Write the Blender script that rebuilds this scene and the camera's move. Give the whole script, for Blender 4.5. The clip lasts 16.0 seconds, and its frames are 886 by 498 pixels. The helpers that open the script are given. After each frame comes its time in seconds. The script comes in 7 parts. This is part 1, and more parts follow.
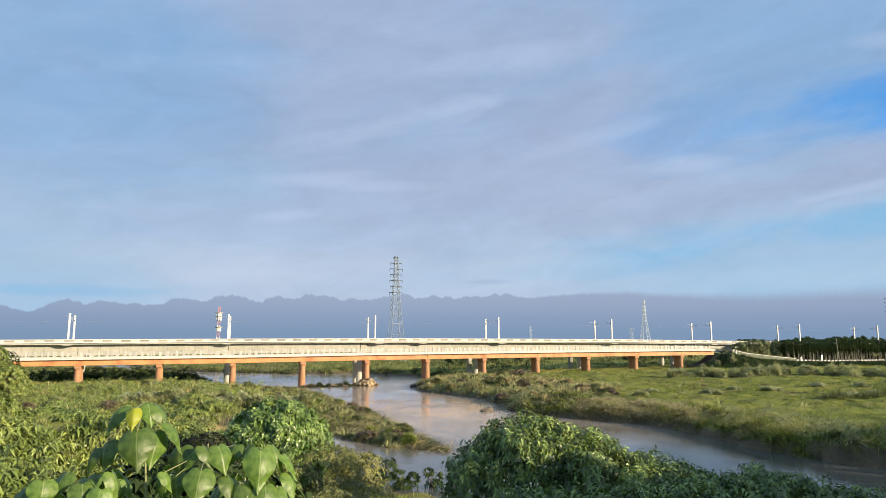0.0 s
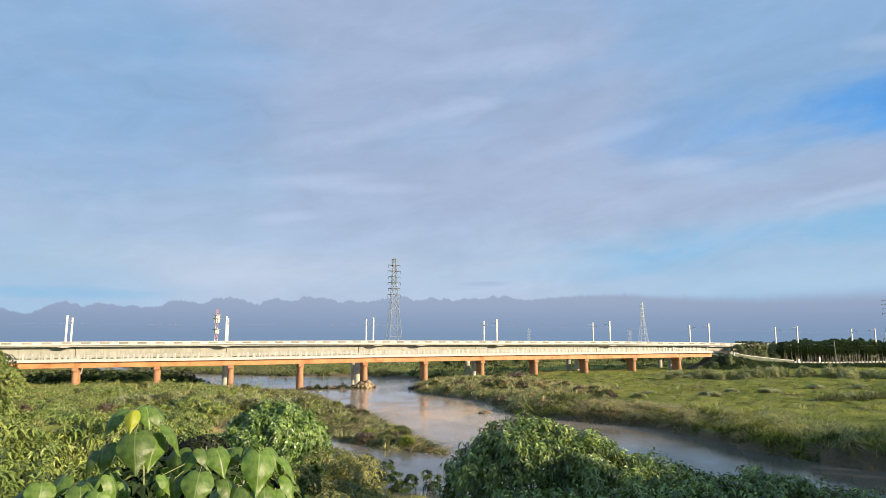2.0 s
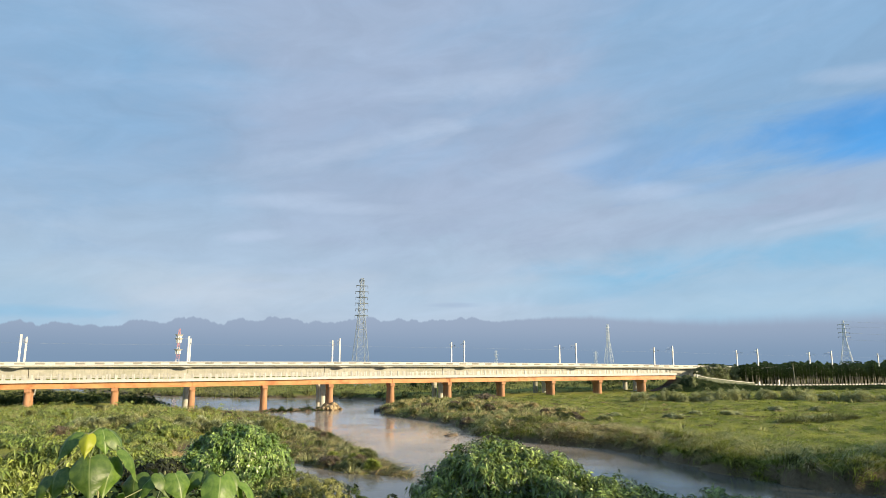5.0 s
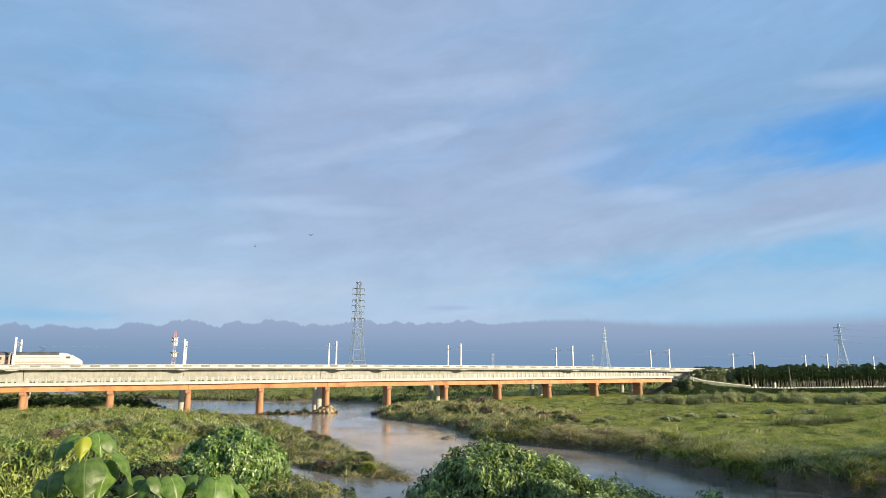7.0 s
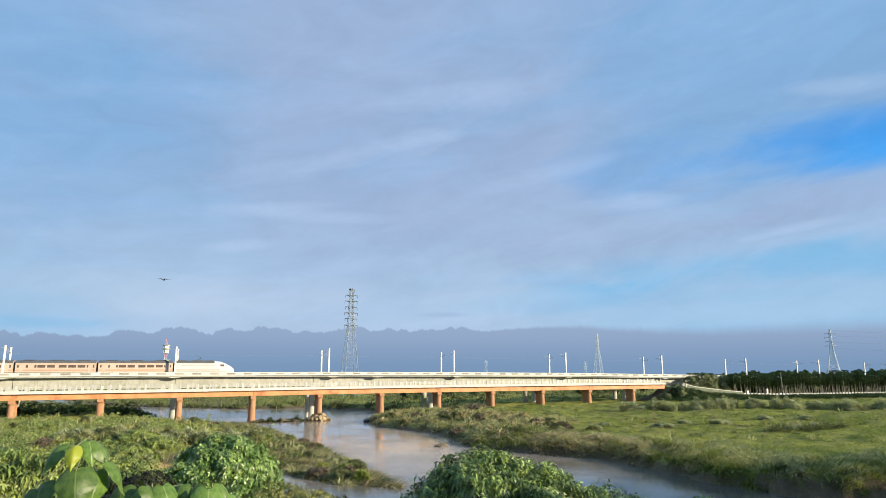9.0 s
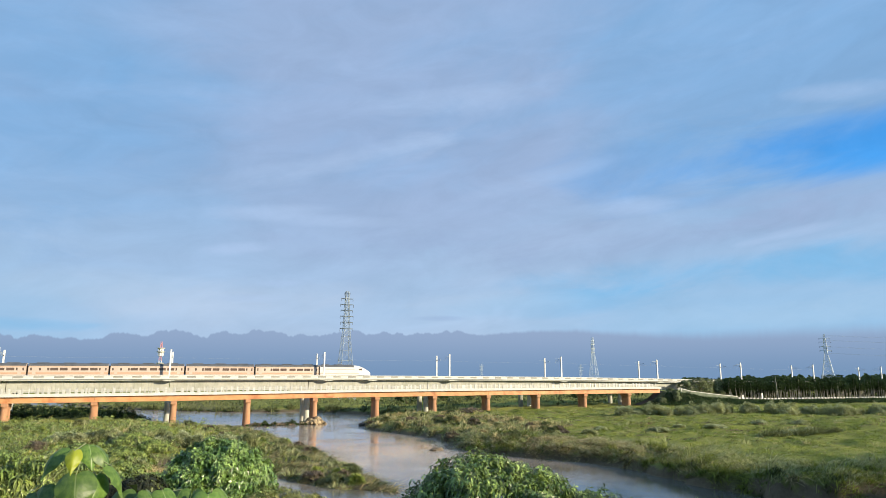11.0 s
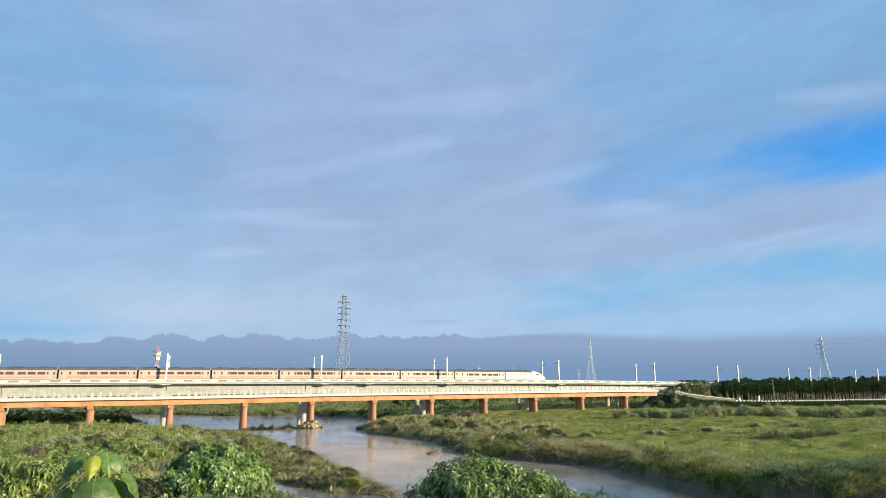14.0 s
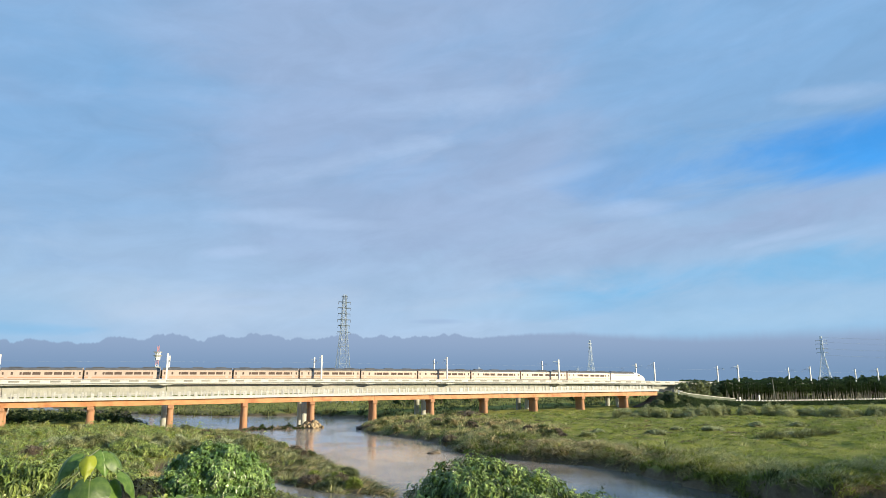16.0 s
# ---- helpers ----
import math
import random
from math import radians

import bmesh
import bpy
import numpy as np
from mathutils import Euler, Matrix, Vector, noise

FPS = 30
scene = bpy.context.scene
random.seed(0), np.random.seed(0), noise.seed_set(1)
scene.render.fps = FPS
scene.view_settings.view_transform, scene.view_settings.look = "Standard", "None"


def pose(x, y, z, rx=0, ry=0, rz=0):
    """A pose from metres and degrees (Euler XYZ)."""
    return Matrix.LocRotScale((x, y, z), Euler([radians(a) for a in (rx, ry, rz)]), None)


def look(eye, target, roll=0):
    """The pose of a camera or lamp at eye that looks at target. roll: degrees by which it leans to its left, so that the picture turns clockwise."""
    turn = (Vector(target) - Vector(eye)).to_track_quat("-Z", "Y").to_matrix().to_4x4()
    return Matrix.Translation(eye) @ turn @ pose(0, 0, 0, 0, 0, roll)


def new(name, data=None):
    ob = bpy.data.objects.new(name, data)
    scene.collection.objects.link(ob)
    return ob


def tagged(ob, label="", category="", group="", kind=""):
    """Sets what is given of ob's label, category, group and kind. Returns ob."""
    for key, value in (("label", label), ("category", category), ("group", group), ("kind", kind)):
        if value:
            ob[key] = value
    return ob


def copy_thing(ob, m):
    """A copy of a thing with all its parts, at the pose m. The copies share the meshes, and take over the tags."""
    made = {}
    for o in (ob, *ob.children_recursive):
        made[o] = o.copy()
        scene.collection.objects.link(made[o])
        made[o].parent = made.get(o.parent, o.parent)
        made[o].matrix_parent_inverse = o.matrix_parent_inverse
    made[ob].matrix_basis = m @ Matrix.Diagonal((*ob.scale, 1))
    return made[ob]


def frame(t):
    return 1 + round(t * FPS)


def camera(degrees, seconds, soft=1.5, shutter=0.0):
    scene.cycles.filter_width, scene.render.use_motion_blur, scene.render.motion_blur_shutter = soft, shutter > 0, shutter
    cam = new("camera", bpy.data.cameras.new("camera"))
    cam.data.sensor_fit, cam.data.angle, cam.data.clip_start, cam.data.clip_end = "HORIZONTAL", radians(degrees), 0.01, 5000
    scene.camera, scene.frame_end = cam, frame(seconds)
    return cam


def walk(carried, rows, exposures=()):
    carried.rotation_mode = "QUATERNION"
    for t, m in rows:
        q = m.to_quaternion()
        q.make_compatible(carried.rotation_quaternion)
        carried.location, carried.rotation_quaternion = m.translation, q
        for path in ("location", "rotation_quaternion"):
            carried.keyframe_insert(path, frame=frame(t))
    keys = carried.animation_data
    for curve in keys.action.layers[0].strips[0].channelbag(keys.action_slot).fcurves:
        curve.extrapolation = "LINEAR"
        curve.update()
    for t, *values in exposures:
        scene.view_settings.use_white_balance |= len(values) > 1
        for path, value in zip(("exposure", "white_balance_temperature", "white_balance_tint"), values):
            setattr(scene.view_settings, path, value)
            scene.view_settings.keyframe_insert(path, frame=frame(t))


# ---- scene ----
EYE = 13.7
cam = camera(69.0, 16.0, soft=0.45, shutter=0.12)
walk(cam, [
    (0.0, pose(0, 0, EYE, 98.032, 0.046, -18.629)),
    (0.5, pose(0, 0, EYE, 98.139, -0.009, -18.574)),
    (1.0, pose(0, 0, EYE, 98.099, 0.044, -18.489)),
    (1.5, pose(0, 0, EYE, 98.074, 0.174, -18.560)),
    (2.0, pose(0, 0, EYE, 98.218, 0.066, -18.789)),
    (2.5, pose(0, 0, EYE, 98.611, 0.077, -19.362)),
    (3.0, pose(0, 0, EYE, 99.068, -0.036, -20.138)),
    (3.5, pose(0, 0, EYE, 99.244, -0.063, -20.530)),
    (4.0, pose(0, 0, EYE, 99.659, -0.146, -21.237)),
    (6.5, pose(0, 0, EYE, 100.259, -0.128, -21.845)),
    (7.0, pose(0, 0, EYE, 100.333, -0.126, -21.957)),
    (7.5, pose(0, 0, EYE, 100.368, -0.106, -22.027)),
    (8.0, pose(0, 0, EYE, 100.485, -0.131, -22.135)),
    (8.5, pose(0, 0, EYE, 100.517, -0.047, -22.128)),
    (9.0, pose(0, 0, EYE, 100.938, 0.018, -22.561)),
    (11.5, pose(0, 0, EYE, 101.266, -0.108, -22.964)),
    (12.0, pose(0, 0, EYE, 101.276, -0.015, -22.894)),
    (12.5, pose(0, 0, EYE, 101.340, 0.119, -22.805)),
    (13.0, pose(0, 0, EYE, 101.403, 0.116, -22.966)),
    (13.5, pose(0, 0, EYE, 101.526, 0.061, -23.130)),
    (14.0, pose(0, 0, EYE, 101.541, 0.005, -23.182)),
    (14.5, pose(0, 0, EYE, 101.546, -0.000, -23.200)),
    (15.0, pose(0, 0, EYE, 101.506, 0.038, -23.147)),
    (15.5, pose(0, 0, EYE, 101.459, 0.053, -23.067)),
    (16.0, pose(0, 0, EYE, 101.528, 0.061, -23.168)),
], [(0.0, 0.79, 6570, 8), (2.0, 0.79, 6570, 8), (3.5, 0.81, 6840, 4), (4.2, 0.81, 6840, 4), (6.5, 0.78, 6390, 5), (9.0, 0.77, 6120, 4), (12.5, 0.75, 6000, 4), (16.0, 0.765, 6060, 3)])

# ---- light: a low sun behind the camera, broken cloud ----
SUN_AZ, SUN_EL = 138.0, 15.0  # degrees, azimuth clockwise from +y
sun_data = bpy.data.lights.new("sun", "SUN")
sun_data.energy, sun_data.angle, sun_data.color = 5.0, radians(0.6), (1.0, 0.80, 0.56)
sun = new("sun", sun_data)
sun.matrix_world = look(
    (100 * math.sin(radians(SUN_AZ)), 100 * math.cos(radians(SUN_AZ)), 100 * math.tan(radians(SUN_EL))), (0, 0, 0))


class Nodes:
    """Short hand for a node tree."""

    def __init__(self, tree):
        self.t = tree
        tree.nodes.clear()

    def n(self, kind, ins=()):
        node = self.t.nodes.new(kind)
        for key, value in dict(ins).items():
            self.put(node, key, value)
        return node

    def put(self, node, key, value):
        slot = node.inputs[key]
        if isinstance(value, bpy.types.NodeSocket):
            self.t.links.new(value, slot)
        elif isinstance(value, bpy.types.Node):
            self.t.links.new(value.outputs[0], slot)
        else:
            slot.default_value = value

    def math(self, op, a, b=0.0, c=0.0):
        node = self.n("ShaderNodeMath", {0: a, 1: b, 2: c})
        node.operation = op
        return node.outputs[0]

    def ramp(self, fac, lo, hi):
        node = self.n("ShaderNodeMapRange", {"Value": fac, "From Min": lo, "From Max": hi})
        node.interpolation_type = "SMOOTHSTEP"
        return node.outputs[0]

    def mix(self, fac, a, b, mode="MIX"):
        node = self.n("ShaderNodeMix")
        node.data_type, node.blend_type = "RGBA", mode
        for i, v in ((0, fac), (6, a), (7, b)):
            self.put(node, i, v)
        return node.outputs[2]

    def noise(self, vec, scale, detail=4.0, rough=0.55, warp=0.0):
        return self.n("ShaderNodeTexNoise", {"Vector": vec, "Scale": scale, "Detail": detail, "Roughness": rough, "Distortion": warp}).outputs[0]


def col(r, g, b):
    return (r, g, b, 1.0)


def make_sky():
    world = bpy.data.worlds.new("sky")
    scene.world = world
    world.use_nodes = True
    k = Nodes(world.node_tree)
    sky = k.n("ShaderNodeTexSky")
    sky.sky_type, sky.sun_disc = "NISHITA", False
    sky.sun_elevation, sky.sun_rotation = radians(SUN_EL), radians(SUN_AZ)
    sky.altitude, sky.air_density, sky.dust_density, sky.ozone_density = 20.0, 1.0, 0.6, 2.0
    way = k.n("ShaderNodeTexCoord").outputs["Generated"]
    sep = k.n("ShaderNodeSeparateXYZ", {0: way})
    x, y, z = sep.outputs
    up = k.math("MAXIMUM", z, 0.0)
    az, el = k.math("ARCTAN2", x, y), k.math("ARCSINE", z)
    # cloud sheet in long bands that climb to the right
    flat = k.n("ShaderNodeCombineXYZ", {0: az, 1: k.math("SUBTRACT", el, k.math("MULTIPLY", az, 0.13)), 2: k.math("MULTIPLY", up, 0.4)}).outputs[0]
    def sheet(sx, sy, dx, dy, scale, detail, rough, warp):
        return k.noise(k.n("ShaderNodeMapping", {"Vector": flat, "Scale": (sx, sy, 1.0), "Location": (dx, dy, 0.0)}).outputs[0], scale, detail, rough, warp)
    broad = sheet(1.3, 4.0, 0.7, 0.2, 1.5, 5.0, 0.55, 0.5)
    fine = sheet(2.2, 6.5, 3.1, 1.4, 2.4, 7.0, 0.62, 0.6)
    wisps = sheet(1.7, 9.0, 5.6, 2.3, 1.8, 6.0, 0.55, 0.5)
    clear = k.mix(1.0, sky.outputs[0], col(0.07, 0.165, 0.255), "MULTIPLY")
    # greyer towards the middle of the bank of cloud, bluer at its ends
    mid = k.math("SUBTRACT", 1.0, k.ramp(k.math("ABSOLUTE", k.math("SUBTRACT", az, radians(20.0))), 0.12, 0.55))
    grey = k.math("ADD", k.math("MULTIPLY", mid, 0.55), k.math("MULTIPLY", k.math("SUBTRACT", k.ramp(broad, 0.3, 0.7), 0.5), 0.62))
    shade = k.mix(k.ramp(grey, -0.15, 0.85), col(0.285, 0.447, 0.70), col(0.371, 0.467, 0.682))
    shade = k.mix(k.math("MULTIPLY", k.ramp(wisps, 0.5, 0.75), 0.22), shade, col(0.44, 0.57, 0.82))
    shade = k.mix(k.math("MULTIPLY", k.ramp(fine, 0.48, 0.8), 0.3), shade, col(0.33, 0.49, 0.76))
    haze = k.math("SUBTRACT", 1.0, k.ramp(up, 0.06, 0.36))
    shade = k.mix(k.math("MULTIPLY", haze, 0.76), shade, col(0.53, 0.63, 0.80))
    # single banks and streaks of the sheet: tone, azimuth, height, half length, half depth, rise, amount
    tones = {"light": (0.495, 0.605, 0.835), "grey": (0.375, 0.456, 0.662), "pale": (0.57, 0.645, 0.79), "blue": (0.25, 0.445, 0.73), "sky": (0.17, 0.41, 0.78), "cyan": (0.235, 0.505, 0.80)}
    for tone, a0, e0, du, dv, rise, amount in (
            ("blue", -0.19, 0.36, 0.22, 0.15, 0.10, 0.55), ("blue", 0.95, 0.46, 0.30, 0.09, 0.02, 0.5), ("blue", 0.60, 0.52, 0.22, 0.05, 0.1, 0.4),
            ("grey", 0.40, 0.265, 0.26, 0.085, 0.05, 0.5), ("grey", 0.20, 0.160, 0.28, 0.05, 0.01, 0.25), ("grey", 0.62, 0.195, 0.26, 0.035, 0.02, 0.5), ("pale", 0.002, 0.110, 0.26, 0.03, 0.03, 0.6),
            ("sky", 0.76, 0.300, 0.17, 0.050, 0.05, 0.55), ("cyan", 0.92, 0.150, 0.34, 0.024, 0.02, 0.8), ("cyan", 0.58, 0.110, 0.17, 0.018, 0.06, 0.6), ("cyan", -0.19, 0.066, 0.11, 0.008, 0.0, 0.6),
            ("pale", 0.47, 0.108, 0.12, 0.022, 0.02, 0.5), ("grey", 0.96, 0.233, 0.17, 0.030, 0.06, 0.8), ("grey", 0.80, 0.205, 0.12, 0.02, 0.08, 0.5), ("pale", 0.90, 0.088, 0.26, 0.018, 0.04, 0.85),
            ("light", 0.250, 0.330, 0.16, 0.017, 0.24, 0.62), ("light", 0.36, 0.355, 0.06, 0.02, 0.2, 0.5), ("light", 0.118, 0.243, 0.085, 0.010, 0.08, 0.62), ("light", 0.23, 0.236, 0.08, 0.008, 0.02, 0.5),
            ("light", 0.080, 0.185, 0.045, 0.009, 0.12, 0.8), ("light", 0.146, 0.138, 0.036, 0.006, 0.03, 0.9), ("light", 0.11, 0.115, 0.05, 0.006, 0.03, 0.5), ("light", 0.697, 0.252, 0.055, 0.012, 0.03, 0.7),
            ("light", 0.900, 0.195, 0.058, 0.006, 0.14, 0.7), ("light", 0.851, 0.186, 0.022, 0.005, 0.1, 0.7), ("light", 0.985, 0.372, 0.06, 0.011, -0.12, 0.6), ("light", 0.425, 0.422, 0.14, 0.018, 0.06, 0.45),
            ("light", 0.55, 0.30, 0.10, 0.012, 0.2, 0.4), ("grey", 0.391, 0.089, 0.04, 0.004, 0.0, 0.8), ("blue", -0.095, 0.410, 0.020, 0.02, 0.19, 0.8), ("blue", -0.11, 0.378, 0.03, 0.014, 0.1, 0.5)):
        u = k.math("DIVIDE", k.math("SUBTRACT", az, a0), du)
        v = k.math("DIVIDE", k.math("SUBTRACT", el, k.math("MULTIPLY_ADD", k.math("SUBTRACT", az, a0), rise, e0)), dv)
        r = k.math("ADD", k.math("MULTIPLY", u, u), k.math("MULTIPLY", v, v))
        r = k.math("ADD", r, k.math("MULTIPLY", k.math("SUBTRACT", fine, 0.5), 5.2))
        shade = k.mix(k.math("MULTIPLY", k.math("SUBTRACT", 1.0, k.ramp(r, -1.0, 2.1)), amount), shade, col(*tones[tone]))
    # the opening of clear sky to the north-east, a long low wedge
    du = k.math("DIVIDE", k.math("SUBTRACT", az, radians(60.5)), radians(13.0))
    slant = k.math("MULTIPLY", k.math("SUBTRACT", az, radians(54.0)), 0.02)
    dv = k.math("DIVIDE", k.math("SUBTRACT", k.math("SUBTRACT", el, slant), radians(17.3)), radians(2.15))
    r2 = k.math("ADD", k.math("MULTIPLY", du, du), k.math("MULTIPLY", dv, dv))
    r2 = k.math("ADD", r2, k.math("MULTIPLY", k.math("SUBTRACT", fine, 0.5), 2.4))
    r2 = k.math("ADD", r2, k.math("MULTIPLY", k.math("SUBTRACT", wisps, 0.5), 2.0))
    cover = k.ramp(r2, -0.5, 2.3)
    body = k.mix(cover, clear, shade)
    mottle = k.math("MULTIPLY_ADD", sheet(2.6, 6.5, 7.3, 3.3, 3.2, 7.0, 0.62, 0.5), 0.30, 0.85)
    body = k.mix(1.0, body, k.n("ShaderNodeCombineColor", {0: mottle, 1: mottle, 2: mottle}).outputs[0], "MULTIPLY")
    # paler, greener band above the bank, then the dark bank itself
    low = k.math("SUBTRACT", 1.0, k.ramp(up, 0.07, 0.21))
    apart = k.ramp(k.math("ABSOLUTE", k.math("SUBTRACT", az, radians(10.0))), 0.2, 0.6)
    gap = k.math("MULTIPLY", low, k.ramp(k.math("ADD", k.math("MULTIPLY", apart, 0.35), sheet(1.2, 4.0, 1.9, 4.0, 1.6, 5.0, 0.5, 0.3)), 0.38, 0.8))
    body = k.mix(k.math("MULTIPLY", gap, k.math("MULTIPLY_ADD", k.ramp(az, 0.2, 0.7), 0.1, 0.35)), body, col(0.25, 0.53, 0.80))
    around = k.n("ShaderNodeCombineXYZ", {0: az, 1: 0.37, 2: 0.0}).outputs[0]
    puff = k.noise(around, 17.0, 4.0, 0.5)
    roll = k.noise(around, 4.0, 2.0, 0.5)
    edge = k.math("ADD", k.math("MULTIPLY_ADD", k.math("ABSOLUTE", k.math("SUBTRACT", puff, 0.5)), k.math("MULTIPLY_ADD", k.ramp(az, 0.35, 0.6), -0.045, 0.06), -0.006), k.math("MULTIPLY", k.math("SUBTRACT", roll, 0.5), 0.02))
    # the bank's heaped tops, from north-west to east
    tops = k.n("ShaderNodeValToRGB", {0: k.math("DIVIDE", k.math("ADD", az, 0.32), 1.30)})
    heaps = ((0.034, 0.511), (0.057, 0.419), (0.068, 0.452), (0.076, 0.552), (0.088, 0.587), (0.107, 0.526), (0.127, 0.549), (0.160, 0.544), (0.183, 0.551), (0.193, 0.643), (0.211, 0.640), (0.223, 0.595), (0.233, 0.647), (0.265, 0.656), (0.284, 0.585), (0.295, 0.637), (0.321, 0.643), (0.337, 0.739), (0.355, 0.674), (0.373, 0.642), (0.400, 0.653), (0.430, 0.717), (0.467, 0.701), (0.483, 0.736), (0.507, 0.692), (0.534, 0.717), (0.594, 0.660), (0.666, 0.691), (0.710, 0.680), (0.765, 0.623), (0.850, 0.539))
    curve = tops.color_ramp
    curve.interpolation = "LINEAR"
    for i, (at, high) in enumerate(heaps):
        stop = curve.elements[i] if i < 2 else curve.elements.new(at)
        stop.position = at
        stop.color = (high, high, high, 1.0)
    top = k.math("ADD", k.math("MULTIPLY", tops.outputs[0], 0.1), k.math("MULTIPLY", edge, k.math("MULTIPLY_ADD", k.ramp(az, 0.35, 0.6), -0.3, 0.6)))
    top = k.math("ADD", top, k.math("MULTIPLY", k.math("SUBTRACT", k.math("ABSOLUTE", k.math("SUBTRACT", k.noise(around, 46.0, 3.0, 0.55), 0.5)), 0.09), k.math("MULTIPLY_ADD", k.ramp(az, 0.35, 0.6), -0.012, 0.022)))
    inside = k.math("SUBTRACT", 1.0, k.ramp(k.math("SUBTRACT", z, top), -0.002, k.math("MULTIPLY_ADD", k.ramp(az, 0.4, 0.95), 0.02, 0.0012)))
    bank = k.mix(k.ramp(z, 0.0, 0.075), col(0.215, 0.315, 0.485), col(0.345, 0.420, 0.592))
    body = k.mix(inside, body, bank)
    back = k.n("ShaderNodeBackground", {"Color": body, "Strength": 0.57})
    k.n("ShaderNodeOutputWorld", {0: back})


make_sky()


# ---- materials ----
def surface(name, dark, light, scale=1.0, rough=0.8, metal=0.0, bump=0.3, bump_scale=None, stain=None, stain_scale=0.2, stain_amount=0.5,
            island=0.0, per_object=0.0, stretch=(1, 1, 1), translucent=0.0, spec=0.5):
    """Two-scale noise colour with relief. island / per_object: how far single pieces differ in brightness."""
    m = bpy.data.materials.new(name)
    m.use_nodes = True
    k = Nodes(m.node_tree)
    tc = k.n("ShaderNodeTexCoord")
    geo = k.n("ShaderNodeNewGeometry")
    vec = k.n("ShaderNodeMapping", {"Vector": geo.outputs["Position"] if per_object == 0 else tc.outputs["Object"], "Scale": stretch}).outputs[0]
    a = k.noise(vec, scale, 6.0, 0.6)
    c = k.mix(k.ramp(a, 0.3, 0.7), col(*dark), col(*light))
    if stain:
        b = k.noise(vec, stain_scale, 5.0, 0.65, 0.3)
        c = k.mix(k.math("MULTIPLY", k.ramp(b, 0.45, 0.7), stain_amount), c, col(*stain))
    if island:
        value = k.math("MULTIPLY_ADD", geo.outputs["Random Per Island"], 2 * island, 1 - island)
        c = k.mix(1.0, c, k.n("ShaderNodeCombineColor", {0: value, 1: value, 2: value}).outputs[0], "MULTIPLY")
    if per_object:
        rnd = k.n("ShaderNodeObjectInfo").outputs["Random"]
        value = k.math("MULTIPLY_ADD", rnd, 2 * per_object, 1 - per_object)
        c = k.mix(1.0, c, k.n("ShaderNodeCombineColor", {0: value, 1: value, 2: value}).outputs[0], "MULTIPLY")
    bsdf = k.n("ShaderNodeBsdfPrincipled", {"Base Color": c, "Roughness": rough, "Metallic": metal, "Specular IOR Level": spec})
    if bump:
        h = k.noise(vec, bump_scale or scale * 4, 5.0, 0.6)
        k.put(bsdf, "Normal", k.n("ShaderNodeBump", {"Height": h, "Strength": bump, "Distance": 0.1}))
    out = bsdf
    if translucent:
        tr = k.n("ShaderNodeBsdfTranslucent", {"Color": k.mix(1.0, c, col(1.0, 1.0, 0.45), "MULTIPLY")})
        out = k.n("ShaderNodeMixShader", {0: translucent, 1: bsdf, 2: tr})
    k.n("ShaderNodeOutputMaterial", {0: out})
    return m


def water_material():
    m = bpy.data.materials.new("silty_water")
    m.use_nodes = True
    k = Nodes(m.node_tree)
    pos = k.n("ShaderNodeNewGeometry").outputs["Position"]
    # pale silt in the stream; near water painted dark for shade and bank reflections
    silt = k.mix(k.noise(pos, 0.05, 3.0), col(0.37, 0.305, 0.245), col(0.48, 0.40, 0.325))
    shaded_water = k.mix(k.noise(pos, 0.05, 3.0), col(0.075, 0.08, 0.07), col(0.13, 0.13, 0.11))
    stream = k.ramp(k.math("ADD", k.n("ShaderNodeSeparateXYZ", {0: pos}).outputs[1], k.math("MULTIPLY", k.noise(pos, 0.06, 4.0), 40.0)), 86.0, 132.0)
    silt = k.mix(stream, shaded_water, silt)
    ripple = k.noise(k.n("ShaderNodeMapping", {"Vector": pos, "Scale": (0.4, 1.0, 1.0)}).outputs[0], 1.5, 5.0, 0.62)
    patch = k.ramp(k.noise(pos, 0.07, 3.0), 0.4, 0.65)
    bump = k.n("ShaderNodeBump", {"Height": ripple, "Strength": k.math("MULTIPLY_ADD", patch, 0.15, 0.06), "Distance": 0.3})
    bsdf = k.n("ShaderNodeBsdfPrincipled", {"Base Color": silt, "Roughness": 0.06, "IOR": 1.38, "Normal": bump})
    k.n("ShaderNodeOutputMaterial", {0: bsdf})
    return m


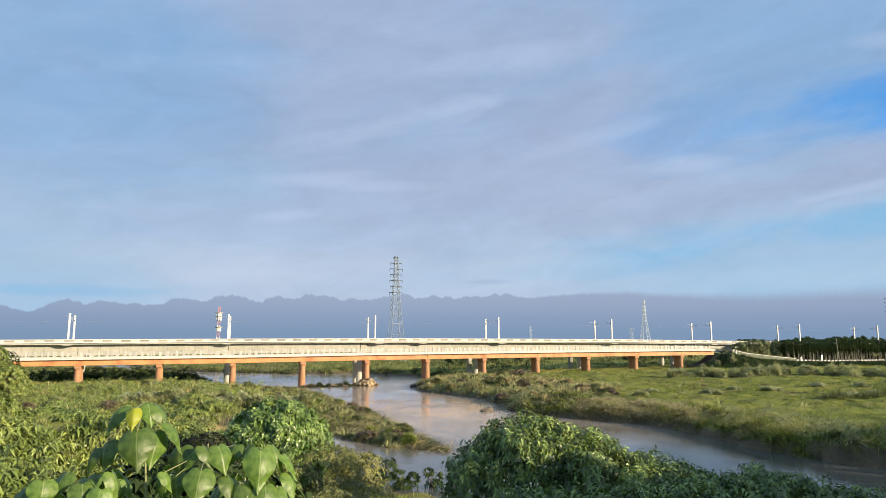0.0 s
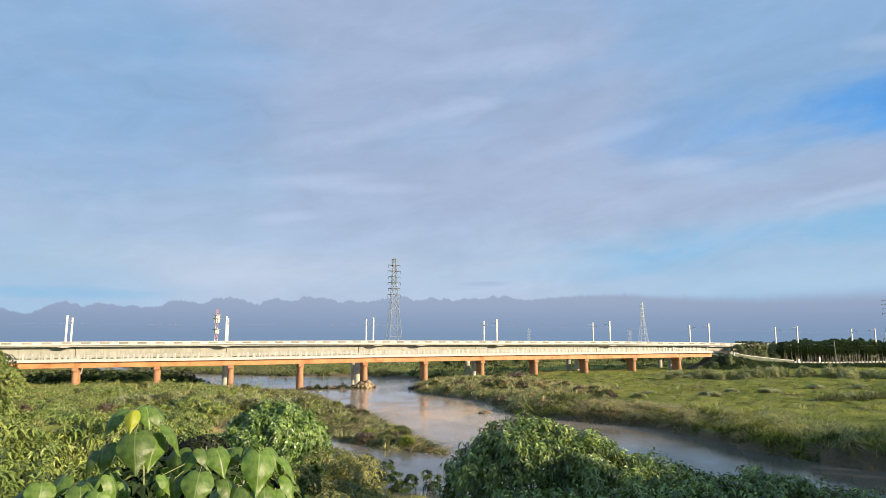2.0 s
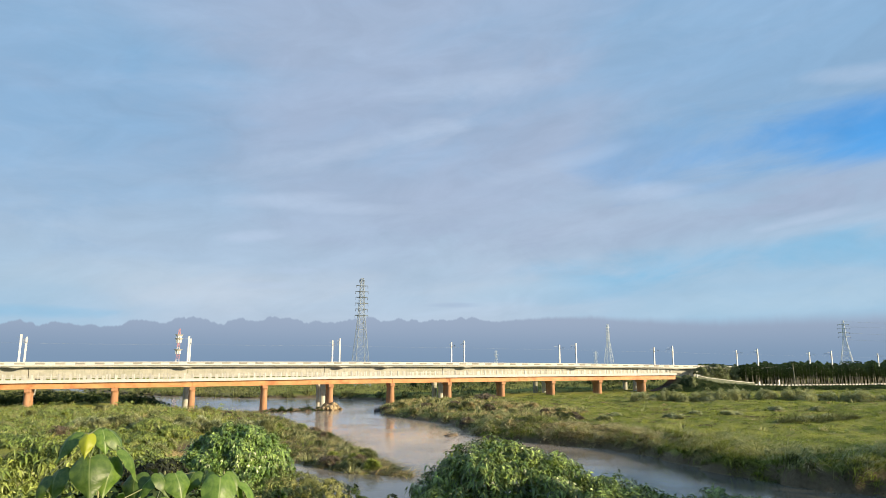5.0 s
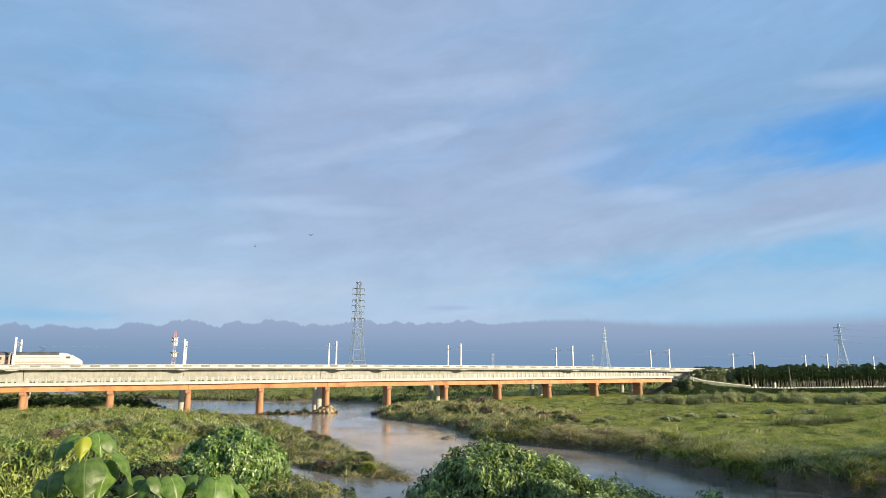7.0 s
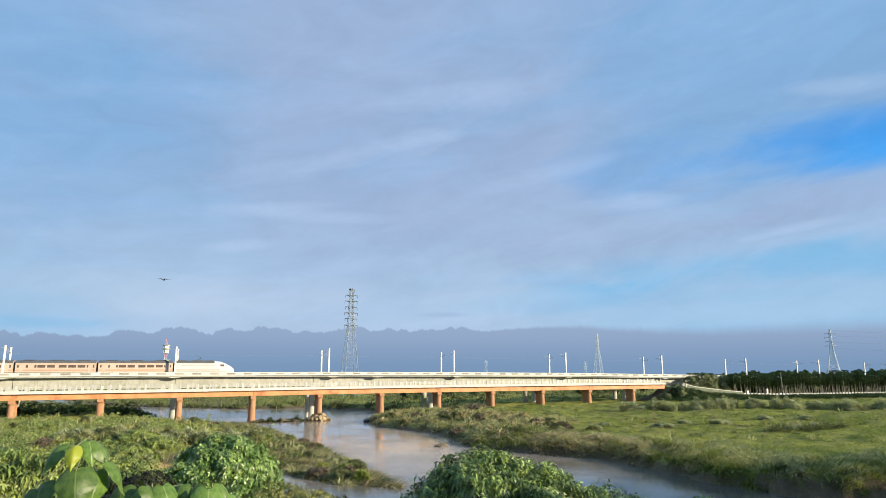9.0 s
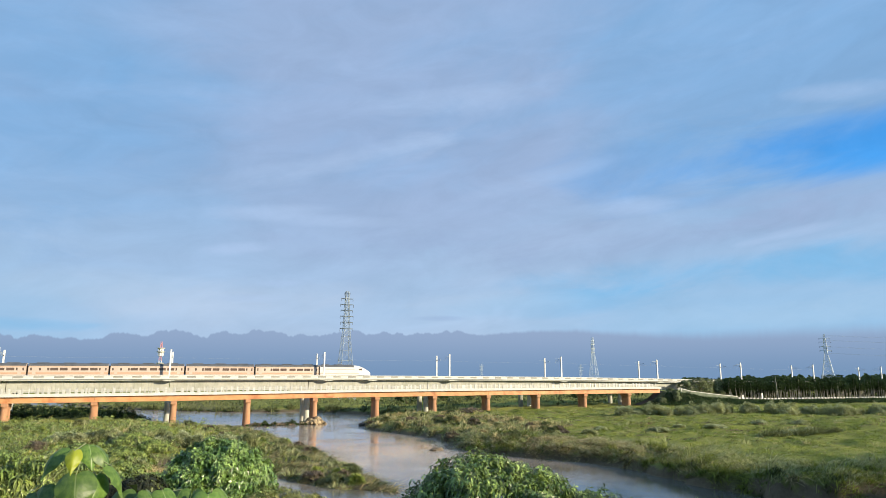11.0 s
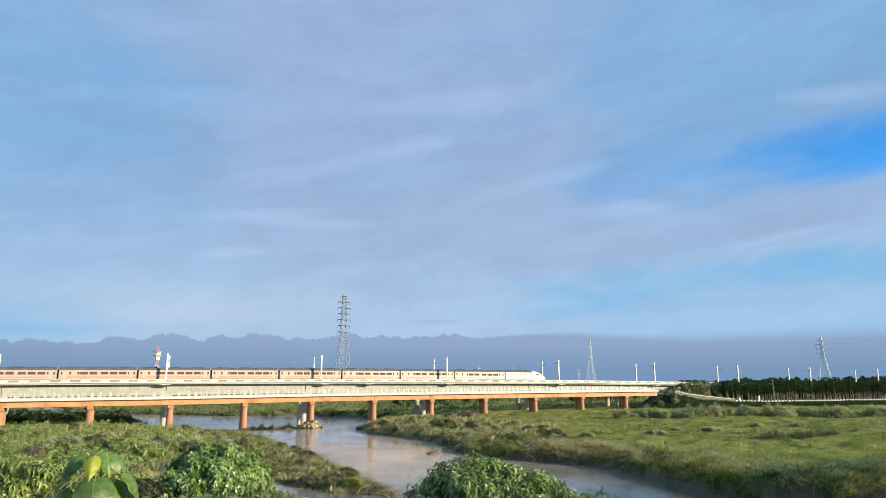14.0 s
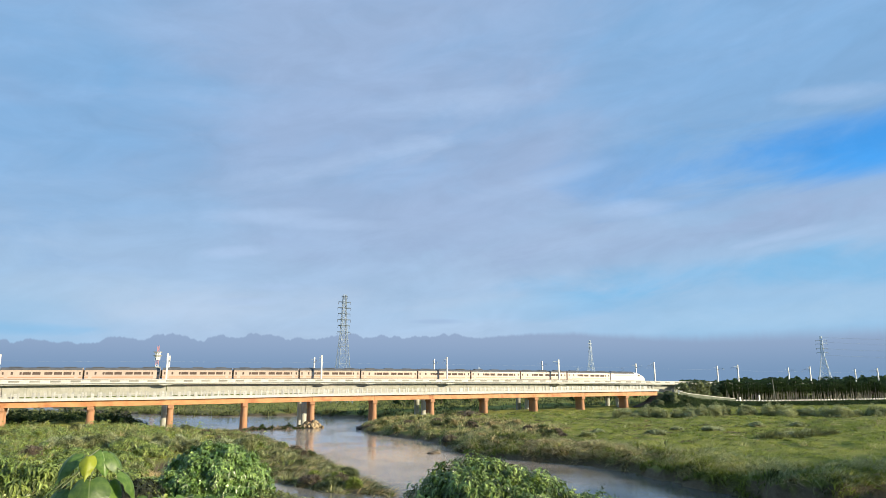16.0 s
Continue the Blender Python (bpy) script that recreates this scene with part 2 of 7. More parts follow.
def ground_material():
    m = bpy.data.materials.new("grassy_soil")
    m.use_nodes = True
    k = Nodes(m.node_tree)
    pos = k.n("ShaderNodeNewGeometry").outputs["Position"]
    grass = k.mix(k.ramp(k.noise(pos, 0.9, 5.0, 0.65), 0.3, 0.7), col(0.085, 0.12, 0.02), col(0.19, 0.215, 0.042))
    grass = k.mix(k.math("MULTIPLY", k.ramp(k.noise(pos, 0.06, 4.0, 0.6), 0.3, 0.6), 0.85), grass, col(0.285, 0.29, 0.067))
    soil = k.mix(k.noise(pos, 2.0, 5.0), col(0.085, 0.068, 0.042), col(0.21, 0.165, 0.10))
    height = k.n("ShaderNodeSeparateXYZ", {0: pos}).outputs[2]
    wet = k.math("ADD", height, k.math("MULTIPLY", k.noise(pos, 0.35, 4.0), 1.4))
    steep = k.ramp(k.math("ADD", k.n("ShaderNodeSeparateXYZ", {0: k.n("ShaderNodeNewGeometry").outputs["Normal"]}).outputs[2], k.math("MULTIPLY", k.math("SUBTRACT", k.noise(pos, 0.8, 4.0), 0.5), 0.25)), 0.74, 0.92)
    c = k.mix(k.math("MULTIPLY", k.ramp(wet, 1.05, 2.1), steep), soil, grass)
    bare = k.ramp(k.noise(pos, 0.13, 6.0, 0.75), 0.55, 0.68)
    c = k.mix(k.math("MULTIPLY", bare, 0.7), c, soil)
    bump = k.n("ShaderNodeBump", {"Height": k.noise(pos, 1.6, 6.0, 0.7), "Strength": 0.9, "Distance": 0.5})
    bsdf = k.n("ShaderNodeBsdfPrincipled", {"Base Color": c, "Roughness": 0.95, "Specular IOR Level": 0.2, "Normal": bump})
    k.n("ShaderNodeOutputMaterial", {0: bsdf})
    return m


def broad_leaf_material():
    """A broad leaf with a pale midrib and side veins, in its own space."""
    m = bpy.data.materials.new("broad_leaf")
    m.use_nodes = True
    k = Nodes(m.node_tree)
    at = k.n("ShaderNodeTexCoord").outputs["Object"]
    sep = k.n("ShaderNodeSeparateXYZ", {0: at})
    x = k.math("ABSOLUTE", sep.outputs[0])
    run = k.math("ADD", k.math("SUBTRACT", sep.outputs[2], sep.outputs[1]), k.math("MULTIPLY", x, 0.9))
    side = k.math("ABSOLUTE", k.math("SUBTRACT", k.math("FRACT", k.math("MULTIPLY", run, 6.5)), 0.5))
    vein = k.math("MAXIMUM", k.math("SUBTRACT", 1.0, k.ramp(x, 0.006, 0.022)), k.math("MULTIPLY", k.math("SUBTRACT", 1.0, k.ramp(side, 0.02, 0.09)), 0.14))
    c = k.mix(k.ramp(k.noise(at, 5.0, 5.0), 0.3, 0.7), col(0.07, 0.14, 0.02), col(0.145, 0.235, 0.042))
    c = k.mix(k.math("MULTIPLY", vein, 0.75), c, col(0.24, 0.31, 0.12))
    rnd = k.math("MULTIPLY_ADD", k.n("ShaderNodeObjectInfo").outputs["Random"], 0.6, 0.7)
    c = k.mix(1.0, c, k.n("ShaderNodeCombineColor", {0: rnd, 1: rnd, 2: rnd}).outputs[0], "MULTIPLY")
    bump = k.n("ShaderNodeBump", {"Height": k.math("SUBTRACT", k.noise(at, 9.0, 4.0), vein), "Strength": 0.10, "Distance": 0.02})
    bsdf = k.n("ShaderNodeBsdfPrincipled", {"Base Color": c, "Roughness": 0.46, "Specular IOR Level": 0.6, "Normal": bump})
    tr = k.n("ShaderNodeBsdfTranslucent", {"Color": k.mix(1.0, c, col(1.3, 1.2, 0.4), "MULTIPLY")})
    k.n("ShaderNodeOutputMaterial", {0: k.n("ShaderNodeMixShader", {0: 0.28, 1: bsdf, 2: tr})})
    return m


LEAF_BIG = broad_leaf_material()
def weathered_concrete():
    """Grey-cream concrete with dark runs of water down its face and mossy patches."""
    m = bpy.data.materials.new("weathered_concrete")
    m.use_nodes = True
    k = Nodes(m.node_tree)
    pos = k.n("ShaderNodeNewGeometry").outputs["Position"]

    def spots(sx, sz, scale, detail=5.0):
        return k.noise(k.n("ShaderNodeMapping", {"Vector": pos, "Scale": (sx, 1.0, sz)}).outputs[0], scale, detail, 0.62)
    c = k.mix(k.ramp(spots(1, 1, 0.5), 0.3, 0.7), col(0.40, 0.40, 0.345), col(0.50, 0.495, 0.435))
    c = k.mix(k.math("MULTIPLY", k.ramp(spots(1.0, 0.12, 1.7), 0.48, 0.72), 0.55), c, col(0.24, 0.245, 0.20))
    c = k.mix(k.math("MULTIPLY", k.ramp(spots(0.3, 1.0, 0.25), 0.5, 0.7), 0.45), c, col(0.29, 0.305, 0.235))
    c = k.mix(k.math("MULTIPLY", k.ramp(spots(2.4, 0.2, 1.3), 0.58, 0.75), 0.4), c, col(0.58, 0.575, 0.53))
    bump = k.n("ShaderNodeBump", {"Height": spots(1, 1, 3.0), "Strength": 0.15, "Distance": 0.1})
    k.n("ShaderNodeOutputMaterial", {0: k.n("ShaderNodeBsdfPrincipled", {"Base Color": c, "Roughness": 0.88, "Normal": bump})})
    return m


GROUND = ground_material()
WATER = water_material()
CONCRETE = weathered_concrete()
PARAPET = surface("whitewashed_concrete", (0.54, 0.53, 0.49), (0.66, 0.65, 0.60), 0.8, 0.8, bump=0.1, per_object=0.06, stain=(0.45, 0.43, 0.37), stain_scale=0.6, stain_amount=0.4)
PARAPET_GREY = surface("weathered_panel", (0.27, 0.27, 0.235), (0.38, 0.375, 0.33), 0.8, 0.85, bump=0.1, per_object=0.18)
RAILING = surface("weathered_railing", (0.38, 0.375, 0.345), (0.54, 0.535, 0.495), 0.5, 0.5, bump=0.1, stain=(0.28, 0.275, 0.24), stain_scale=0.25, stain_amount=0.7, per_object=0.2, spec=0.9)
ORANGE = surface("orange_paint", (0.53, 0.25, 0.105), (0.63, 0.33, 0.145), 0.4, 0.6, bump=0.08, stain=(0.33, 0.12, 0.045), stain_scale=0.22, stain_amount=0.75, stretch=(1, 1, 1.2))
TERRACOTTA = surface("orange_concrete", (0.36, 0.18, 0.09), (0.47, 0.26, 0.14), 0.7, 0.8, bump=0.12, stain=(0.22, 0.12, 0.07), stain_scale=0.7, stain_amount=0.5, stretch=(1, 1, 0.4))
WHITE_PAINT = surface("white_paint", (0.62, 0.62, 0.60), (0.70, 0.70, 0.68), 0.8, 0.5, bump=0.03)
RED_PAINT = surface("red_paint", (0.50, 0.20, 0.19), (0.58, 0.27, 0.25), 0.8, 0.5, bump=0.03)
GALVANISED = surface("galvanised_steel", (0.26, 0.31, 0.36), (0.38, 0.43, 0.48), 1.5, 0.5, 0.0, bump=0.0)
PALE_STEEL = surface("bright_galvanised_steel", (0.48, 0.54, 0.60), (0.58, 0.64, 0.70), 1.5, 0.5, 0.0, bump=0.0)
# darker copy of the steel, with the upper pylon's shade in its colour
SHADED_STEEL = surface("shaded_steel", (0.10, 0.13, 0.16), (0.17, 0.20, 0.23), 1.5, 0.6, 0.0, bump=0.0)
DARK_STEEL = surface("dark_steel", (0.03, 0.03, 0.03), (0.06, 0.055, 0.05), 2.0, 0.6, 0.3, bump=0.0)
BALLAST = surface("ballast", (0.18, 0.16, 0.14), (0.30, 0.27, 0.24), 8.0, 0.95, bump=0.5)
DYKE_TURF = surface("dyke_turf", (0.045, 0.058, 0.02), (0.10, 0.115, 0.04), 0.8, 0.95, bump=0.6, stain=(0.07, 0.055, 0.03), stain_scale=0.3)
ASPHALT = surface("asphalt", (0.045, 0.045, 0.045), (0.07, 0.068, 0.065), 3.0, 0.9, bump=0.2)
WALL_GREEN = surface("mossy_wall", (0.085, 0.105, 0.07), (0.15, 0.17, 0.12), 0.8, 0.9, bump=0.25, stain=(0.20, 0.22, 0.17), stain_scale=0.5)
DARK_ROCK = surface("dark_wet_rock", (0.05, 0.048, 0.045), (0.11, 0.10, 0.09), 1.2, 0.6, bump=0.5)
ROCK = surface("brown_boulder", (0.17, 0.13, 0.075), (0.36, 0.28, 0.17), 1.2, 0.9, bump=0.5, per_object=0.3)
CREAM = surface("cream_carriage_paint", (0.50, 0.395, 0.315), (0.56, 0.45, 0.365), 0.4, 0.42, bump=0.0, per_object=0.05, spec=1.0)
LOCO_WHITE = surface("white_locomotive_paint", (0.52, 0.52, 0.51), (0.60, 0.60, 0.585), 0.4, 0.42, bump=0.0, spec=1.0)
CARRIAGE_ORANGE = surface("orange_band", (0.46, 0.27, 0.16), (0.51, 0.31, 0.19), 0.4, 0.42, bump=0.0, spec=1.0)
ROOF_GREY = surface("grey_carriage_roof", (0.07, 0.075, 0.085), (0.11, 0.115, 0.125), 0.6, 0.7, bump=0.05)
TINTED_GLASS = surface("tinted_window_glass", (0.10, 0.075, 0.06), (0.14, 0.10, 0.08), 0.5, 0.12, bump=0.0)
FEATHER = surface("dark_feathers", (0.025, 0.03, 0.045), (0.05, 0.055, 0.07), 30.0, 0.6, bump=0.0)
DOWN = surface("pale_down", (0.52, 0.50, 0.47), (0.64, 0.62, 0.58), 30.0, 0.7, bump=0.0)
PALE_BARK = surface("pale_palm_bark", (0.20, 0.195, 0.155), (0.31, 0.30, 0.25), 3.0, 0.85, bump=0.2)
LEAF_YELLOW = surface("yellowing_leaf", (0.29, 0.335, 0.02), (0.38, 0.42, 0.035), 9.0, 0.45, bump=0.1, bump_scale=30.0, translucent=0.35)
BARK = surface("bark", (0.10, 0.075, 0.05), (0.20, 0.16, 0.11), 4.0, 0.9, bump=0.5)
LEAF = surface("shrub_leaf", (0.045, 0.095, 0.013), (0.30, 0.385, 0.095), 2.0, 0.36, bump=0.0, island=0.65, translucent=0.14, spec=0.75)
LEAF_DULL = surface("weed_leaf", (0.105, 0.16, 0.03), (0.29, 0.34, 0.085), 1.0, 0.42, bump=0.0, island=0.6, translucent=0.16, spec=0.6)
LEAF_FRESH = surface("fresh_leaf", (0.09, 0.175, 0.033), (0.29, 0.40, 0.11), 2.0, 0.36, bump=0.0, island=0.6, translucent=0.2, spec=0.8)
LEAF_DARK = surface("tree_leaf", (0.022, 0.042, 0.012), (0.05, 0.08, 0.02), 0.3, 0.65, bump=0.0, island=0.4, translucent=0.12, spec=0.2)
LEAF_GREY = surface("grey_green_leaf", (0.10, 0.125, 0.055), (0.25, 0.28, 0.13), 0.5, 0.6, bump=0.0, island=0.45, translucent=0.2, spec=0.3)
STALK = surface("pale_green_stalk", (0.16, 0.19, 0.08), (0.30, 0.31, 0.16), 20.0, 0.6, bump=0.0)
# near-black leaf colour that carries the shade of the hollow on the slope
HOLLOW_SHADE = surface("hollow_shade_leaf", (0.013, 0.017, 0.008), (0.028, 0.034, 0.015), 1.0, 0.8, bump=0.0, island=0.4)
ROOT = surface("bank_root", (0.08, 0.062, 0.04), (0.17, 0.13, 0.085), 1.0, 0.85, bump=0.0, island=0.5)
WEED_BROWN = surface("brownish_weed", (0.14, 0.16, 0.045), (0.33, 0.325, 0.11), 1.0, 0.6, bump=0.0, island=0.55, translucent=0.2)
GRASS = surface("grass_blade", (0.115, 0.17, 0.026), (0.34, 0.37, 0.085), 0.25, 0.65, bump=0.0, island=0.55, translucent=0.25, spec=0.25)
SCRUB = surface("olive_scrub", (0.075, 0.092, 0.033), (0.165, 0.18, 0.07), 0.12, 0.7, bump=0.0, island=0.45, translucent=0.15, spec=0.25)
REED = surface("reed_blade", (0.19, 0.215, 0.09), (0.47, 0.47, 0.25), 0.4, 0.7, bump=0.0, island=0.5, translucent=0.25, spec=0.25)
PLUME = surface("reed_plume", (0.27, 0.30, 0.17), (0.50, 0.52, 0.33), 0.4, 0.8, bump=0.0, island=0.5, translucent=0.3, spec=0.2)
STRAW = surface("bleached_straw", (0.30, 0.25, 0.12), (0.58, 0.49, 0.27), 0.6, 0.8, bump=0.0, island=0.5, translucent=0.1, spec=0.2)
DRY = surface("dry_grass", (0.22, 0.18, 0.085), (0.55, 0.455, 0.25), 0.4, 0.8, bump=0.0, island=0.55, translucent=0.15, spec=0.2)


# ---- mesh helpers ----
def mesh_of(name, verts, faces, material, smooth=False):
    """A mesh from arrays of corners and of triangles or quads."""
    verts, faces = np.asarray(verts, np.float32), np.asarray(faces, np.int32)
    me = bpy.data.meshes.new(name)
    me.vertices.add(len(verts))
    me.vertices.foreach_set("co", verts.ravel())
    n = faces.shape[1]
    me.loops.add(faces.size)
    me.loops.foreach_set("vertex_index", faces.ravel())
    me.polygons.add(len(faces))
    me.polygons.foreach_set("loop_start", np.arange(0, faces.size, n, dtype=np.int32))
    me.polygons.foreach_set("use_smooth", np.full(len(faces), smooth))
    me.update(calc_edges=True)
    me.materials.append(material)
    return me


def part(name, bm, material, parent, label=""):
    """Links a bmesh, or a mesh that exists, as one object under a thing or a part."""
    if isinstance(bm, bmesh.types.BMesh):
        me = bpy.data.meshes.new(name)
        bm.to_mesh(me)
        bm.free()
        me.materials.append(material)
    else:
        me = bm
    ob = new(name, me)
    ob.parent = parent
    if label:
        ob["label"] = label
    return ob


def box(bm, x0, x1, y0, y1, z0, z1):
    m = Matrix.Translation(((x0 + x1) / 2, (y0 + y1) / 2, (z0 + z1) / 2)) @ Matrix.Diagonal((x1 - x0, y1 - y0, z1 - z0, 1))
    return bmesh.ops.create_cube(bm, size=1.0, matrix=m)["verts"]


def cone(bm, a, b, r0, r1, sides=10):
    """A round bar from a to b."""
    a, b = Vector(a), Vector(b)
    m = Matrix.Translation((a + b) / 2) @ (b - a).to_track_quat("Z", "Y").to_matrix().to_4x4()
    return bmesh.ops.create_cone(bm, cap_ends=True, segments=sides, radius1=r0, radius2=r1, depth=(b - a).length, matrix=m)["verts"]


def bevel(bm, width, segments=1):
    bmesh.ops.bevel(bm, geom=list(bm.edges), offset=width, segments=segments, affect="EDGES", clamp_overlap=True)
    return bm


def sweep(profile, xs, zs):
    """A closed outline (y, z) drawn along x, lifted by zs, as a bmesh."""
    bm = bmesh.new()
    rings = [[bm.verts.new((x, y, z + dz)) for y, z in profile] for x, dz in zip(xs, zs)]
    n = len(profile)
    for a, b in zip(rings, rings[1:]):
        for i in range(n):
            bm.faces.new((a[i], a[(i + 1) % n], b[(i + 1) % n], b[i]))
    bm.faces.new(rings[0][::-1])
    bm.faces.new(rings[-1])
    bmesh.ops.recalc_face_normals(bm, faces=bm.faces)
    return bm


def thing(name, label, category, m=None, group="", kind=""):
    ob = new(name)
    ob.empty_display_size = 0.5
    if m is not None:
        ob.matrix_world = m
    return tagged(ob, label, category, group, kind)


# ---- land and water ----
RIVER = [(-90, 430), (-50, 330), (-16, 285), (-9, 246), (-3, 212), (7, 196), (20, 190), (23.5, 165), (25.5, 141), (27, 118), (26.5, 95),
         (27, 78), (20, 84), (16, 93), (10, 104), (0, 114), (3, 96), (7, 84), (9.5, 74), (12, 62), (22, 50), (37, 38), (52, 31), (80, 28.5), (400, 28.5),
         (400, 47), (80, 46), (68, 51), (64.5, 63), (66, 73.5), (66.5, 82), (65.5, 91.5), (60.5, 99), (53.5, 117), (58, 141), (55, 155),
         (51, 170), (54, 186), (62, 206), (74, 235), (52, 268), (27, 272), (6, 290), (-12, 312), (-36, 350), (-60, 430)]


def river_distance(x, y):
    """Metres to the river's edge, negative in the water."""
    d = np.full(x.shape, 1e9)
    inside = np.zeros(x.shape, bool)
    for (ax, ay), (bx, by) in zip(RIVER, RIVER[1:] + RIVER[:1]):
        ex, ey = bx - ax, by - ay
        s = np.clip(((x - ax) * ex + (y - ay) * ey) / (ex * ex + ey * ey), 0, 1)
        d = np.minimum(d, np.hypot(x - ax - s * ex, y - ay - s * ey))
        cut = (ay > y) != (by > y)
        with np.errstate(divide="ignore", invalid="ignore"):
            inside ^= cut & (x < ex * (y - ay) / (ey if ey else 1e-9) + ax)
    return np.where(inside, -d, d)


def waves(x, y, size, seed, count=7):
    """Smooth random relief of about one unit."""
    rng = np.random.default_rng(seed)
    out = np.zeros(np.shape(x))
    for i in range(count):
        a, ph, k = rng.uniform(0, 2 * np.pi), rng.uniform(0, 2 * np.pi), 2 * np.pi / size * rng.uniform(0.6, 2.2)
        out += np.sin(k * (x * np.cos(a) + y * np.sin(a)) + ph)
    return out / count ** 0.5


def ramp01(v, lo, hi):
    v = np.clip((v - lo) / (hi - lo), 0, 1)
    return v * v * (3 - 2 * v)


def ground_z(x, y):
    x, y = np.asarray(x, float), np.asarray(y, float)
    d = river_distance(x, y) + 0.8 * waves(x, y, 9, 3) + 0.45 * waves(x, y, 3.5, 2)
    side = ramp01(x, 32, 46) * ramp01(y, 60, 40) + ramp01(x, 36, 50) * ramp01(y, 40, 60)  # the field across the river
    level = 2.3 + 0.7 * side + 0.25 * waves(x, y, 40, 5) + (0.16 - 0.09 * side) * waves(x, y, 6, 6) + 0.16 * waves(x, y, 15, 4) + 0.9 * ramp01(x, 90, 170)
    level = level * (1 - 0.55 * ramp01(x, 0, 12) * ramp01(x, 40, 30) * ramp01(y, 60, 75))  # the low spit
    level = level + (0.16 * side * ramp01(d, 18, 6) + 0.2 - 0.13 * side) * np.abs(waves(x, y, 4.6, 12)) - 0.15  # hummocks
    level = level - 1.25 * side * np.exp(-np.maximum(d, 0) / 15) * ramp01(y, 52, 66)  # the field dips towards the stream
    width = 7.0 - 4.3 * side - 1.75 * side * ramp01(y, 112, 98)
    bank = np.where(d > 0, level * (1 - np.exp(-np.maximum(d, 0) / width)), np.maximum(d * 0.35, -1.6))
    levee = 12.1 - 0.30 * np.clip(y - 1.8, 0, 200)
    levee = np.minimum(levee, 12.1)
    levee = np.minimum(levee, np.maximum(d, 0) * 0.36) + 0.1 * waves(x, y, 5, 8)
    z = np.maximum(bank, np.where(d > 0.4, levee, -9.0))
    return np.where(np.abs(x) + np.abs(y) > 900, np.minimum(z, 3.2), z)


def spread(lo, hi, step, far):
    """Even steps from lo to hi, then ever wider ones out to far."""
    mid = list(np.arange(lo, hi + step / 2, step))
    out, s = [mid[-1]], step
    while out[-1] < far:
        s *= 1.35
        out.append(out[-1] + s)
    inn, s = [mid[0]], step
    while inn[-1] > -far:
        s *= 1.35
        inn.append(inn[-1] - s)
    return np.array(inn[:0:-1] + mid + out[1:])


def build_land():
    gx, gy = spread(-80, 240, 1.15, 4500), spread(-12, 250, 1.15, 4500)
    x, y = np.meshgrid(gx, gy)
    z = ground_z(x, y)
    n, rows = len(gx), len(gy)
    i = (np.arange(rows - 1)[:, None] * n + np.arange(n - 1)[None, :]).ravel()
    ground = new("ground", mesh_of("ground", np.c_[x.ravel(), y.ravel(), z.ravel()], np.c_[i, i + 1, i + n + 1, i + n], GROUND, True))
    tagged(ground, "green grassy river plain with earth banks", "ground", kind="structure")
    bm = bmesh.new()
    xs, ys = np.linspace(-160, 240, 41), np.linspace(-120, 460, 59)
    grid = [[bm.verts.new((a, b, 0)) for a in xs] for b in ys]
    for r0, r1 in zip(grid, grid[1:]):
        for j in range(len(xs) - 1):
            bm.faces.new((r0[j], r0[j + 1], r1[j + 1], r1[j]))
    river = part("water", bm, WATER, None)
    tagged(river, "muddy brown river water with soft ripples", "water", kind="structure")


build_land()


# ---- the two bridges: x runs along them, y across ----
def rail_lift(x):
    """How far the railway deck lies above or below its level at the river."""
    return np.interp(x, [-520, -80, -39, 2, 50, 90, 137, 176, 224, 330, 480], [-0.4, -0.4, -0.2, 0, 0.1, 0, -0.25, -0.7, -1.4, -2.4, -3.2])


def road_low(x):
    """Underside of the road bridge's girders."""
    return np.interp(x, [-80, -36, 3, 50, 98, 153, 190], [6.75, 7.0, 7.2, 7.65, 7.9, 8.1, 8.2])


def span_xs(a, b, step=5.0):
    return np.linspace(a, b, max(2, int(round((b - a) / step)) + 1))


